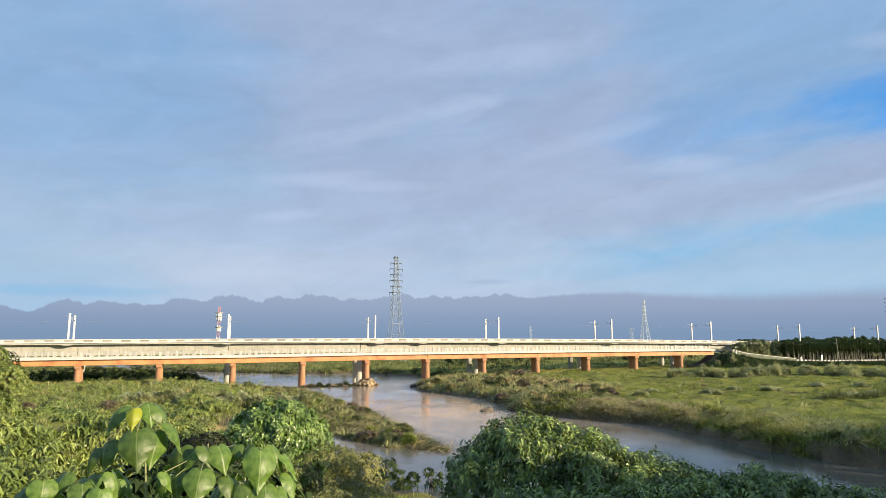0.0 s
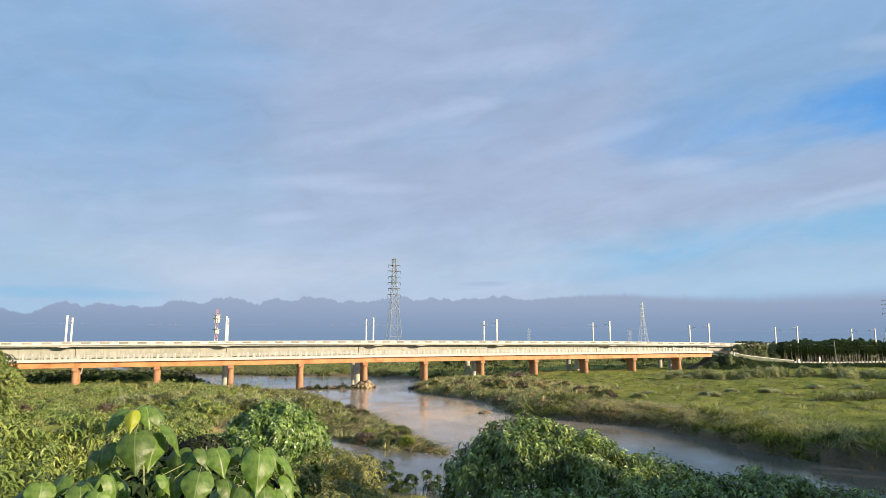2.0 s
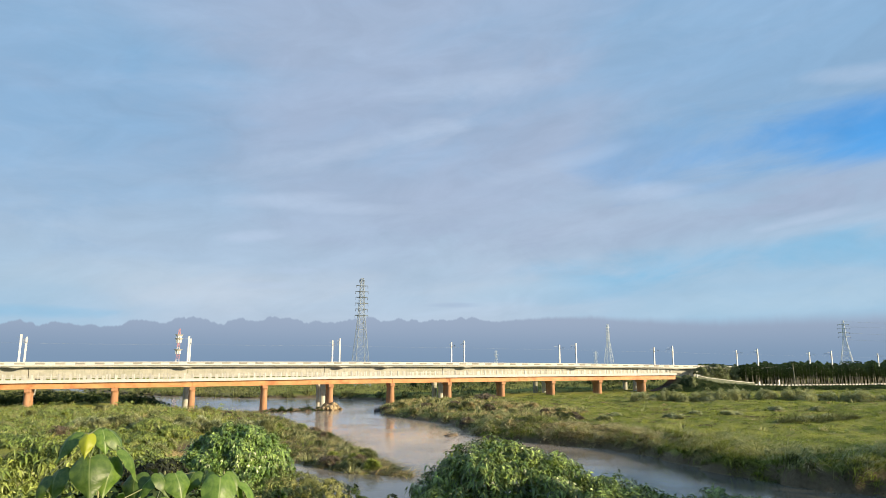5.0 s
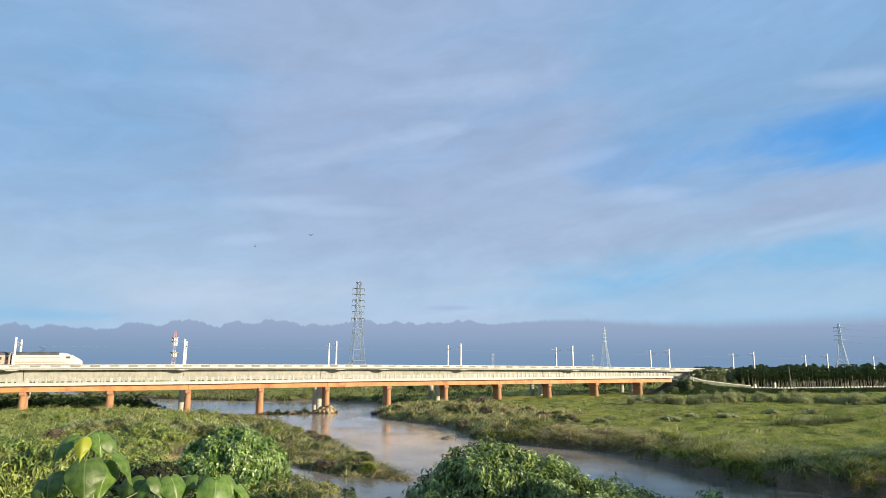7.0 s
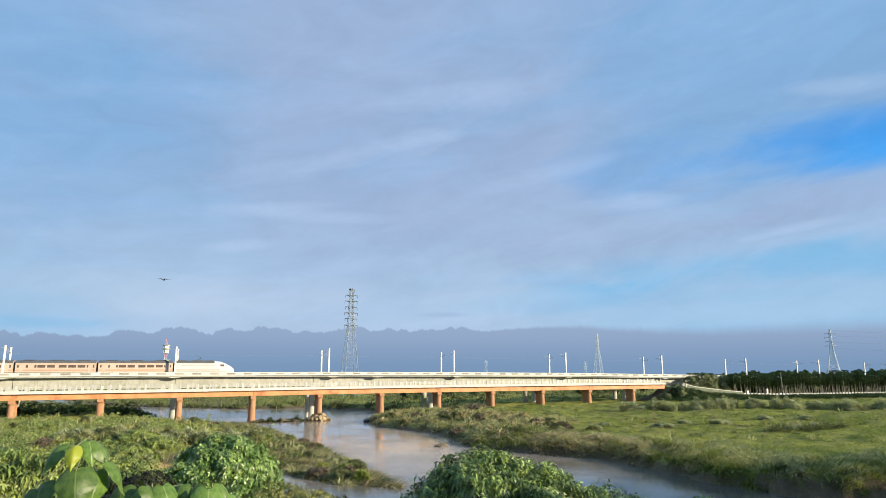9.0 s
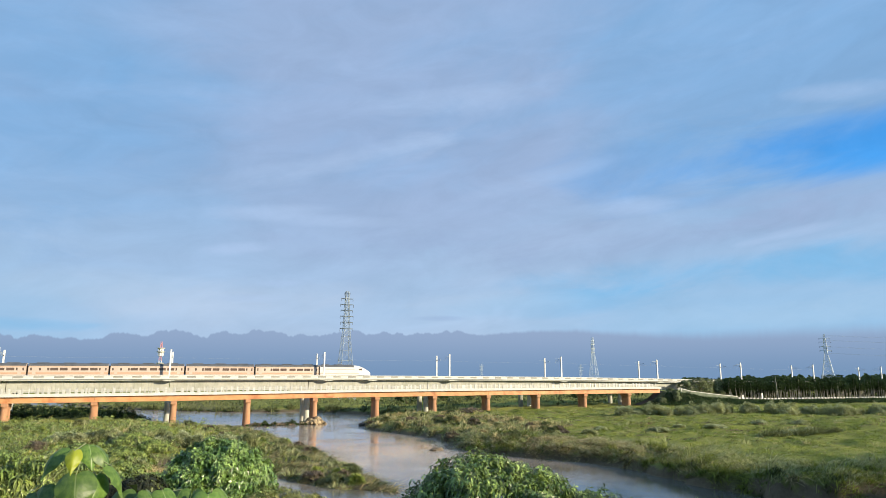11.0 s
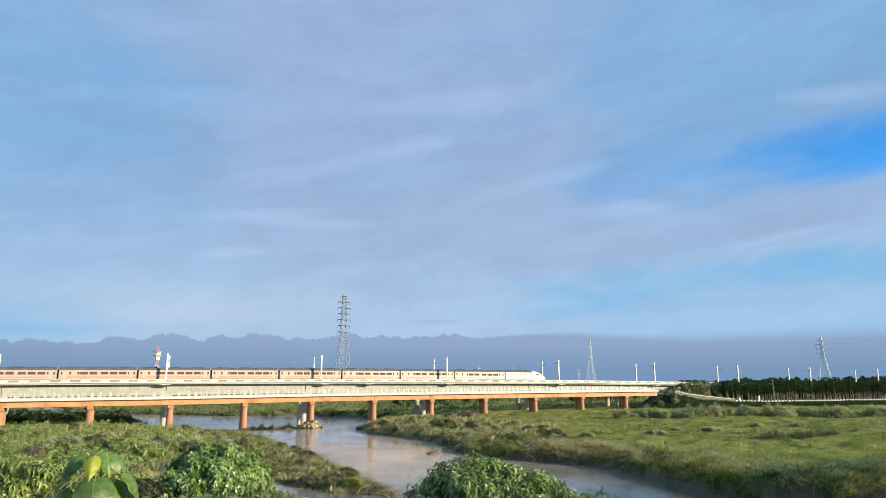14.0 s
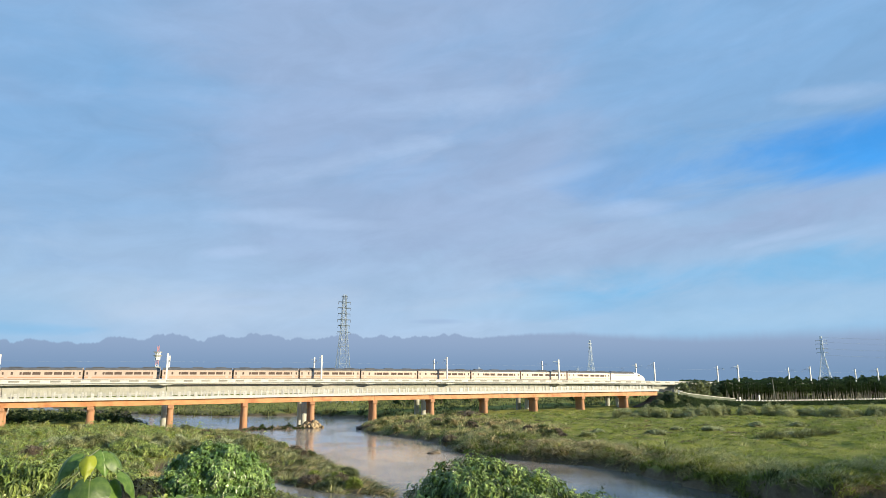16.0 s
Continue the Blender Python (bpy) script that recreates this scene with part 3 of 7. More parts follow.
def build_viaduct():
    v = thing("railway_viaduct", "long pale concrete railway viaduct over the river", "viaduct")
    joints = [1.5 + 40.3 * k for k in range(-11, 10)]
    for a, b in zip(joints, joints[1:]):
        xs = span_xs(a + 0.09, b - 0.09)
        girder = sweep([(206.9, 12.75), (207.5, 9.75), (216.0, 9.75), (216.6, 12.75)], xs, rail_lift(xs))
        part("girder", girder, CONCRETE, v, "pale weathered concrete box girder")
    for x in joints:
        z0, lift = float(ground_z(x, 208.5)), float(rail_lift(x))
        bm = bmesh.new()
        box(bm, x - 1.5, x + 1.5, 206.8, 216.7, 8.7 + lift, 9.74 + lift)
        pier = part("pier", bevel(bm, 0.15), CONCRETE, v)
        for y in (208.6, 214.9):
            bm = bmesh.new()
            cone(bm, (x, y, z0 - 2.0), (x, y, 8.72 + lift), 0.88, 0.88, 16)
            part("column", bm, CONCRETE, pier)
    xs = span_xs(-465, 392)
    part("deck_slab", sweep([(205.2, 12.70), (205.2, 12.86), (205.6, 12.87), (205.6, 13.1), (218.3, 13.1), (218.3, 12.76), (206.85, 12.76), (206.85, 12.70)], xs, rail_lift(xs)), CONCRETE, v)
    part("track_bed", sweep([(206.2, 13.1), (206.8, 13.35), (216.7, 13.35), (217.3, 13.1)], xs, rail_lift(xs)), BALLAST, v)
    for y in (209.3, 210.4, 213.2, 214.3):
        part("rail", sweep([(y, 13.35), (y, 13.55), (y + 0.08, 13.55), (y + 0.08, 13.35)], xs, rail_lift(xs)), DARK_STEEL, v)
    part("far_parapet", sweep([(217.9, 13.1), (217.9, 14.15), (218.1, 14.15), (218.1, 13.1)], xs, rail_lift(xs)), CONCRETE, v)
    part("coping", sweep([(205.1, 13.92), (205.1, 14.14), (205.5, 14.14), (205.5, 13.92)], xs, rail_lift(xs)), PARAPET, v, "white coping rail")
    part("kerb", sweep([(205.12, 13.1), (205.12, 13.4), (205.5, 13.4), (205.5, 13.1)], xs, rail_lift(xs)), PARAPET, v)
    bm = bmesh.new()
    box(bm, -1.15, 1.15, -0.09, 0.09, 0, 0.53)
    white = part("parapet_panel", bm, PARAPET, v)
    bm = bmesh.new()
    box(bm, -1.21, 1.21, -0.05, 0.05, 0, 0.53)
    grey = part("parapet_panel", bm, PARAPET_GREY, v)
    panels = [(white, 0.0), (grey, 2.4)]
    for i in range(-14, 47):
        for src, dx in panels:
            x = 4.8 * i + dx
            ob = src if (i == -14) else new("parapet_panel", src.data)
            ob.parent = v
            ob.location = (x, 205.3, 13.395 + float(rail_lift(x)))
    bm = bmesh.new()
    for i in list(range(-95, -14)) + list(range(47, 80)):
        x = 4.8 * i
        z = 13.395 + float(rail_lift(x))
        box(bm, x - 1.15, x + 1.15, 205.21, 205.39, z, z + 0.53)
    tagged(part("far_panels", bm, PARAPET, v), kind="stuff")
    # brackets that carry the masts and the refuge bays
    for x in [1.2 + 44.6 * k + {-1: 2.2, 1: 1.8}.get(k, 0.0) for k in range(-3, 6)] + [62.0, -60.0]:
        bm = bmesh.new()
        z = 12.45 + float(rail_lift(x))
        vs = box(bm, x - 2.0, x + 2.0, 204.6, 205.4, z, z + 0.33)
        for w in vs:
            if w.co.z < z + 0.1:
                w.co.x = x + (w.co.x - x) * 0.45
        part("bracket", bm, CONCRETE, v)


def build_mast(k, y, top, arm):
    x = 1.2 + 44.6 * k
    near, far = {-1: (2.2, 1.3), 1: (0.5, 0.6), 2: (-0.75, -0.8), 3: (-0.3, -0.3), 4: (-0.3, 0.1), 5: (-0.4, -0.1), 6: (-1.4, -0.9)}.get(k, (0.0, 0.6))  # the spans are not quite even
    x += far if y > 210 else near
    lift = float(rail_lift(x))
    foot = 13.1 + lift
    mast = thing("catenary_mast", "white steel catenary mast with bracket arm on the viaduct", "catenary mast", pose(x, y, foot), "masts along the railway")
    h = top + lift - foot
    bm = bmesh.new()
    box(bm, -0.22, 0.22, -0.22, -0.16, 0, h)
    box(bm, -0.22, 0.22, 0.16, 0.22, 0, h)
    box(bm, -0.09, 0.09, -0.16, 0.16, 0, h)
    box(bm, -0.24, 0.24, -0.25, 0.25, h, h + 0.05)
    part("post", bm, WHITE_PAINT, mast)
    bm = bmesh.new()
    box(bm, -0.4, 0.4, -0.4, 0.4, -0.02, 0.12)
    part("base_plate", bm, GALVANISED, mast)
    side = 1 if arm else -1
    bm = bmesh.new()
    cone(bm, (0, 0, h - 1.6), (0, side * 3.4, h - 1.0), 0.05, 0.04, 6)
    cone(bm, (0, 0, h - 0.4), (0, side * 2.6, h - 1.1), 0.035, 0.035, 6)
    cone(bm, (0, side * 3.4, h - 1.0), (0, side * 2.0, h - 1.9), 0.03, 0.03, 6)
    cone(bm, (0, side * 3.4, h - 1.0), (0, (209.8 if arm else 213.7) - y, 19.36 + lift - foot), 0.03, 0.03, 6)
    part("bracket_arm", bm, GALVANISED, mast)
    bm = bmesh.new()
    cone(bm, (0, side * 0.25, h - 1.58), (0, side * 0.75, h - 1.47), 0.12, 0.12, 8)
    part("insulator", bm, DARK_STEEL, mast)
    # a stub arm along the track that feeds the next field
    bm = bmesh.new()
    cone(bm, (0, 0, h - 0.7), (-2.3 if k > 2 else -1.0, 0, h - 0.7), 0.05, 0.04, 6)
    part("feeder_arm", bm, GALVANISED, mast)


def tube(points, r, upright=False):
    """A thin bar through the points, as one skin; upright: for one that climbs."""
    bm = bmesh.new()
    rings = [[bm.verts.new(Vector(p) + Vector((r * a, r * b, 0) if upright else (0, r * a, r * b))) for a, b in ((-1, 0), (0, -1), (1, 0), (0, 1))] for p in points]
    for p, q in zip(rings, rings[1:]):
        for i in range(4):
            bm.faces.new((p[i], q[i], q[(i + 1) % 4], p[(i + 1) % 4]))
    return bm


def build_wires():
    for y in (209.8, 213.7):
        w = thing("contact_wire", "thin overhead railway wire along the viaduct", "wire", group="railway wires")
        for k in range(-6, 8):
            xs = [1.2 + 44.6 * (k + j / 6) for j in range(7)]
            part("wire_span", tube([(x, y, 19.4 + float(rail_lift(x)) - 0.96 * j / 6 * (1 - j / 6)) for j, x in enumerate(xs)], 0.005), GALVANISED, w)


def build_road_bridge():
    b = thing("road_bridge", "long road bridge with orange girders and piers", "bridge")
    piers = [-35.3 + 19.29 * i - {0: 1.3, 1: 0.6, 2: 0.4}.get(i, 0.0) for i in range(-2, 11)]
    ends = piers + [172.0]
    for i, (x0, x1) in enumerate(zip(ends, ends[1:])):
        xs = span_xs(x0 + 0.04, x1 - 0.04, 4.8)
        lift = road_low(xs)
        for y in (196.6, 200.4):
            girder = part("girder", sweep([(y, 0.0), (y, 0.12), (y + 0.2, 0.16), (y + 0.2, 1.55), (y, 1.6), (y, 1.78), (y + 0.6, 1.78), (y + 0.6, 1.6),
                                           (y + 0.4, 1.55), (y + 0.4, 0.16), (y + 0.6, 0.12), (y + 0.6, 0.0)], xs, lift), ORANGE, b, "orange painted plate girder")
            bm = bmesh.new()
            for x in np.arange(x0 + 1.0, x1 - 0.5, 1.93):
                z = float(road_low(x))
                box(bm, x - 0.03, x + 0.03, y + 0.165, y + 0.21, z + 0.13, z + 1.58)
            tagged(part("stiffeners", bm, ORANGE, girder), kind="stuff")
        bm = bmesh.new()
        for x in np.linspace(x0 + 1.5, x1 - 1.5, 5):
            z = float(road_low(x))
            box(bm, x - 0.12, x + 0.12, 197.0, 200.6, z + 0.5, z + 1.1)
        tagged(part("cross_beams", bm, ORANGE, b), kind="stuff")
    xs = span_xs(piers[0], 172, 4.8)
    part("deck", sweep([(195.9, 1.52), (195.9, 2.2), (196.4, 2.22), (196.4, 2.05), (200.9, 2.05), (200.9, 2.22), (201.4, 2.2), (201.4, 1.52), (201.2, 1.52), (201.2, 1.8), (196.1, 1.8), (196.1, 1.52)], xs, road_low(xs)),
         PARAPET, b, "whitewashed deck edge")
    part("road_surface", sweep([(196.45, 2.056), (196.45, 2.09), (200.85, 2.09), (200.85, 2.056)], xs, road_low(xs)), ASPHALT, b)
    for i, x in enumerate(piers):
        z1 = float(road_low(x)) - 0.02
        bm = bmesh.new()
        vs = box(bm, x - 0.78, x + 0.78, 196.3, 201.2, z1 - 0.85, z1)
        pier = part("pier", bevel(bm, 0.1), TERRACOTTA, b, "orange painted pier with two round columns")
        for y in (197.4, 200.0):
            z0 = float(ground_z(x, y))
            bm = bmesh.new()
            cone(bm, (x, y, min(z0, 0) - 1.5), (x, y, z1 - 0.84), 1.02, 0.78, 18)
            cone(bm, (x, y, z1 - 1.25), (x, y, z1 - 0.83), 0.83, 1.0, 18)
            part("column", bm, TERRACOTTA, pier)
        bm = bmesh.new()
        box(bm, x - 0.62, x + 0.62, 197.6, 199.8, min(float(ground_z(x, 200.0)), 0) - 1.2, z1 - 0.84)
        part("web_wall", bm, TERRACOTTA, pier)
    for y, side in ((196.15, "near"), (201.15, "far")):
        meshes = []
        for half, tall in ((0.24, 1.45), (0.34, 1.12), (0.16, 1.5)):
            bm = bmesh.new()
            box(bm, -half, half, -0.10, 0.10, 0, tall)
            me = bpy.data.meshes.new("railing_post")
            bevel(bm, 0.03).to_mesh(me)
            bm.free()
            me.materials.append(RAILING)
            meshes.append(me)
        pick = np.random.default_rng(41)
        for x in np.arange(-72.0, 171, 1.5 if side == "near" else 2.2):
            ob = new("railing_post", meshes[pick.choice(3, p=(0.5, 0.2, 0.3))])
            ob.parent = b
            ob.location = (x + pick.normal(0, 0.06), y, float(road_low(x)) + 2.19)
        for z in (0.42, 0.86):
            part("handrail", sweep([(y - 0.05, 2.19 + z), (y - 0.05, 2.26 + z), (y + 0.05, 2.26 + z), (y + 0.05, 2.19 + z)], xs, road_low(xs)), RAILING, b)


def strut(out, a, b, r):
    out.append((Vector(a), Vector(b), r))


def strut_mesh(struts):
    bm = bmesh.new()
    for a, b, r in struts:
        cone(bm, a, b, r, r, 4)
    return bm


def build_pylon(x, y, height, turn, base=10.5, name_label="tall galvanised steel lattice electricity pylon beyond the bridge", thick=1.0):
    z0 = float(ground_z(x, y))
    p = thing("electricity_pylon", name_label, "pylon", pose(x, y, z0, 0, 0, turn), "pylons")
    waist, top = height * 0.64, height
    levels = [0, 0.14, 0.26, 0.36, 0.45, 0.52, 0.58, 0.64, 0.70, 0.76, 0.82, 0.88, 0.94, 1.0]

    def half(z):
        return base / 2 + (1.45 - base / 2) * z / waist if z < waist - 0.1 else 1.45 - 0.8 * (z - waist) / (top - waist)

    corners = [(-1, -1), (1, -1), (1, 1), (-1, 1)]
    braces = []
    for l0, l1 in zip(levels, levels[1:]):
        z0_, z1_ = l0 * top, l1 * top
        h0, h1 = half(z0_), half(z1_)
        for (ax, ay), (bx, by) in zip(corners, corners[1:] + corners[:1]):
            strut(braces, (ax * h0, ay * h0, z0_), (bx * h1, by * h1, z1_), 0.06 * thick)
            strut(braces, (bx * h0, by * h0, z0_), (ax * h1, ay * h1, z1_), 0.07 * thick)
            strut(braces, (ax * h1, ay * h1, z1_), (bx * h1, by * h1, z1_), 0.07 * thick)
    for ax, ay in corners:
        part("leg", tube([(ax * half(f * top), ay * half(f * top), f * top) for f in levels], 0.14 * thick, True), (GALVANISED if thick == 1.0 else PALE_STEEL), p)
    tagged(part("bracing", strut_mesh(braces), (GALVANISED if thick == 1.0 else PALE_STEEL), p), kind="stuff")
    for i, f in enumerate((0.65, 0.71, 0.765, 0.82, 0.875, 0.93, 0.985) if thick == 1.0 else (0.70, 0.78, 0.86, 0.93)):
        arm = []
        z, reach = f * top, (4.3 if thick == 1.0 else 6.0) - half(f * top) - (2.0 if i == 6 else 0.3 * (i % 2))
        h = half(z)
        for sx in (-1, 1):
            tip = (sx * (h + reach - 0.9), 0, z + 0.1)
            for sy in (-1, 1):
                strut(arm, (sx * h, sy * h, z), tip, 0.17 * thick)
            strut(arm, (sx * h, -h, z), (sx * h, h, z), 0.07 * thick)
        strut(arm, (-h, 0, z), (h, 0, z), 0.09 * thick)
        strut(arm, (-h, -h, z), (h, -h, z), 0.17 * thick)
        # the near pylon's arms take the steel painted darker for shade
        cross = part("cross_arm", strut_mesh(arm), (SHADED_STEEL if thick == 1.0 else PALE_STEEL), p)
        for sx in (-1, 1):
            tip = Vector((sx * (h + reach - 0.9), 0, z))
            bm = bmesh.new()
            cone(bm, tip, tip - Vector((0, 0, 1.3)), 0.09 * thick, 0.09 * thick, 5)
            part("insulator", bm, DARK_STEEL, cross)
    return p


def build_radio_mast():
    x, y = -2.9, 385.0
    z0 = float(ground_z(x, y))
    m = thing("radio_mast", "red and white banded radio mast with antennas", "radio mast", pose(x, y, z0))
    top = EYE + 0.0482 * 385 - z0
    n = 9
    for i in range(n):
        members = []
        za, zb = top * i / n, top * (i + 1) / n
        ha, hb = 1.2 - 0.8 * i / n, 1.2 - 0.8 * (i + 1) / n
        c = [(-1, -1), (1, -1), (1, 1), (-1, 1)]
        for (ax, ay), (bx, by) in zip(c, c[1:] + c[:1]):
            strut(members, (ax * ha, ay * ha, za), (ax * hb, ay * hb, zb), 0.13)
            strut(members, (ax * ha, ay * ha, za), (bx * hb, by * hb, zb), 0.08)
            strut(members, (bx * ha, by * ha, za), (ax * hb, ay * hb, zb), 0.08)
            strut(members, (ax * hb, ay * hb, zb), (bx * hb, by * hb, zb), 0.08)
        part("section", strut_mesh(members), (WHITE_PAINT if i % 2 else RED_PAINT), m)
    for z in (top - 3.6, top - 5.6, top - 11.6):
        bm = bmesh.new()
        cone(bm, (0, 0, z - 0.2), (0, 0, z + 0.45), 1.5, 2.4, 14)
        platform = part("platform", bm, WHITE_PAINT, m)
        for j in range(6):
            a = j * math.pi / 3 + 0.3
            bm = bmesh.new()
            box(bm, 1.0 * math.cos(a) - 0.4, 1.0 * math.cos(a) + 0.4, 1.0 * math.sin(a) - 0.4, 1.0 * math.sin(a) + 0.4, z - 2.1, z - 0.21)
            part("antenna", bevel(bm, 0.05), WHITE_PAINT, platform)


def build_power_lines():
    w = thing("power_line", "thin power line wires between pylons", "wire", group="power lines")
    spots = [(617, 459), (960, 215)]
    for i, f in enumerate((0.66, 0.78, 0.9, 0.99)):
        for side in (-3.6, 3.6):
            for (ax, ay), (bx, by) in zip(spots, spots[1:]):
                part("wire", tube([(ax + (bx - ax) * j / 12 + side * 0.7, ay + (by - ay) * j / 12 + side * 0.7, 3 + 54 * f - 26 * j / 12 * (1 - j / 12)) for j in range(13)], 0.035), GALVANISED, w)


DYKE = [(163.0, 197.2, 4.6), (168.5, 196.6, 6.5), (173.0, 196.2, 9.6), (179.0, 193.4, 9.3), (189.4, 193.6, 7.7), (206.7, 194.4, 6.5), (225, 195, 6.05), (280, 195.2, 6.0), (420, 196, 5.9)]


def build_dyke_road():
    """The road that leaves the bridge and runs on along the dyke, with its wall, kerb stones and a leaning pole."""
    line = DYKE
    road = thing("dyke_road", "narrow road on a low earth dyke beyond the bridge", "road", kind="structure")
    bm = bmesh.new()
    rows = []
    for x, y, z in line:
        rows.append([bm.verts.new(q) for q in ((x, y - 1.6 - (z - 4) * 1.1, 3.6), (x, y - 2.2, z - 1.15), (x, y - 0.35, z - 0.75), (x, y + 4.0, z - 0.75), (x, y + 5.0 + (z - 4) * 0.5, 3.6))])
    for a, b in zip(rows, rows[1:]):
        for i in range(4):
            bm.faces.new((a[i], b[i], b[i + 1], a[i + 1]))
    bmesh.ops.recalc_face_normals(bm, faces=bm.faces)
    part("embankment", bm, DYKE_TURF, road)
    bm = bmesh.new()
    rows = [[bm.verts.new(q) for q in ((x, y + 0.2, z - 0.742), (x, y + 3.6, z - 0.742))] for x, y, z in line]
    for a, b in zip(rows, rows[1:]):
        bm.faces.new((a[0], b[0], b[1], a[1]))
    part("road_surface", bm, ASPHALT, road)
    wall = thing("retaining_wall", "pale weathered concrete wall beside the road ramp", "wall")
    bm = bmesh.new()
    pts = [(177.9, 191.6, 9.55, 5.2), (182.5, 191.65, 8.7, 5.2), (189.4, 191.8, 8.0, 5.0), (198, 192.3, 7.2, 4.8), (207, 192.9, 6.5, 4.5)]
    rows = [[bm.verts.new(q) for q in ((x, y, lo), (x, y, hi), (x, y + 0.3, hi), (x, y + 0.3, lo))] for x, y, hi, lo in pts]
    for a, b in zip(rows, rows[1:]):
        for i in range(4):
            bm.faces.new((a[i], b[i], b[(i + 1) % 4], a[(i + 1) % 4]))
    bm.faces.new(rows[0])
    bm.faces.new(rows[-1][::-1])
    bmesh.ops.recalc_face_normals(bm, faces=bm.faces)
    part("wall_face", bm, WALL_GREEN, wall)
    bm = bmesh.new()
    rows = [[bm.verts.new(q) for q in ((x, y - 0.06, hi + 0.004), (x, y - 0.06, hi + 0.2), (x, y + 0.36, hi + 0.2), (x, y + 0.36, hi + 0.004))] for x, y, hi, lo in pts]
    for a, b in zip(rows, rows[1:]):
        for i in range(4):
            bm.faces.new((a[i], b[i], b[(i + 1) % 4], a[(i + 1) % 4]))
    bm.faces.new(rows[0])
    bm.faces.new(rows[-1][::-1])
    bmesh.ops.recalc_face_normals(bm, faces=bm.faces)
    part("coping", bm, PARAPET, wall, "pale concrete coping")
    bm = bmesh.new()
    box(bm, -0.18, 0.18, -0.18, 0.18, 0, 3.9)
    gate = part("end_post", bevel(bm, 0.04), PARAPET, wall)
    gate.location = (177.7, 191.8, 6.2)
    bm = bmesh.new()
    box(bm, -0.55, 0.55, -0.14, 0.14, -0.3, 0.42)
    kerb = tagged(part("kerb_stone", bevel(bm, 0.04), PARAPET, None), "white painted kerb stone along the dyke road", "kerb stone", "kerb stones along the dyke")
    kerb.location = (207.6, 194.5, 5.8)
    for i in range(1, 58):
        x = 207.6 + 1.95 * i
        copy_thing(kerb, pose(x, 194.6 + 0.004 * i, float(np.interp(x, [206.7, 225, 280, 420], [5.8, 5.35, 5.3, 5.2]))))
    pole = thing("utility_pole", "leaning grey wooden utility pole beside the dyke road", "utility pole", pose(231.8, 195.6, 4.2, 0, -3.5, 0))
    bm = bmesh.new()
    cone(bm, (0, 0, -0.4), (0, 0, 9.6), 0.19, 0.13, 10)
    part("post", bm, PALE_BARK, pole)
    for x, w, h in ((211, 0.7, 2.2), (221.5, 0.8, 2.8), (205.0, 0.5, 1.6)):
        sign = thing("sign_post", "small white board on posts beside the dyke road", "sign", pose(x, 194.3, 4.9))
        bm = bmesh.new()
        box(bm, -w / 2, w / 2, -0.04, 0.04, 0.7, h)
        part("board", bm, WHITE_PAINT, sign)
        bm = bmesh.new()
        box(bm, -0.06, 0.06, 0.04, 0.12, -0.4, h)
        part("post", bm, GALVANISED, sign)


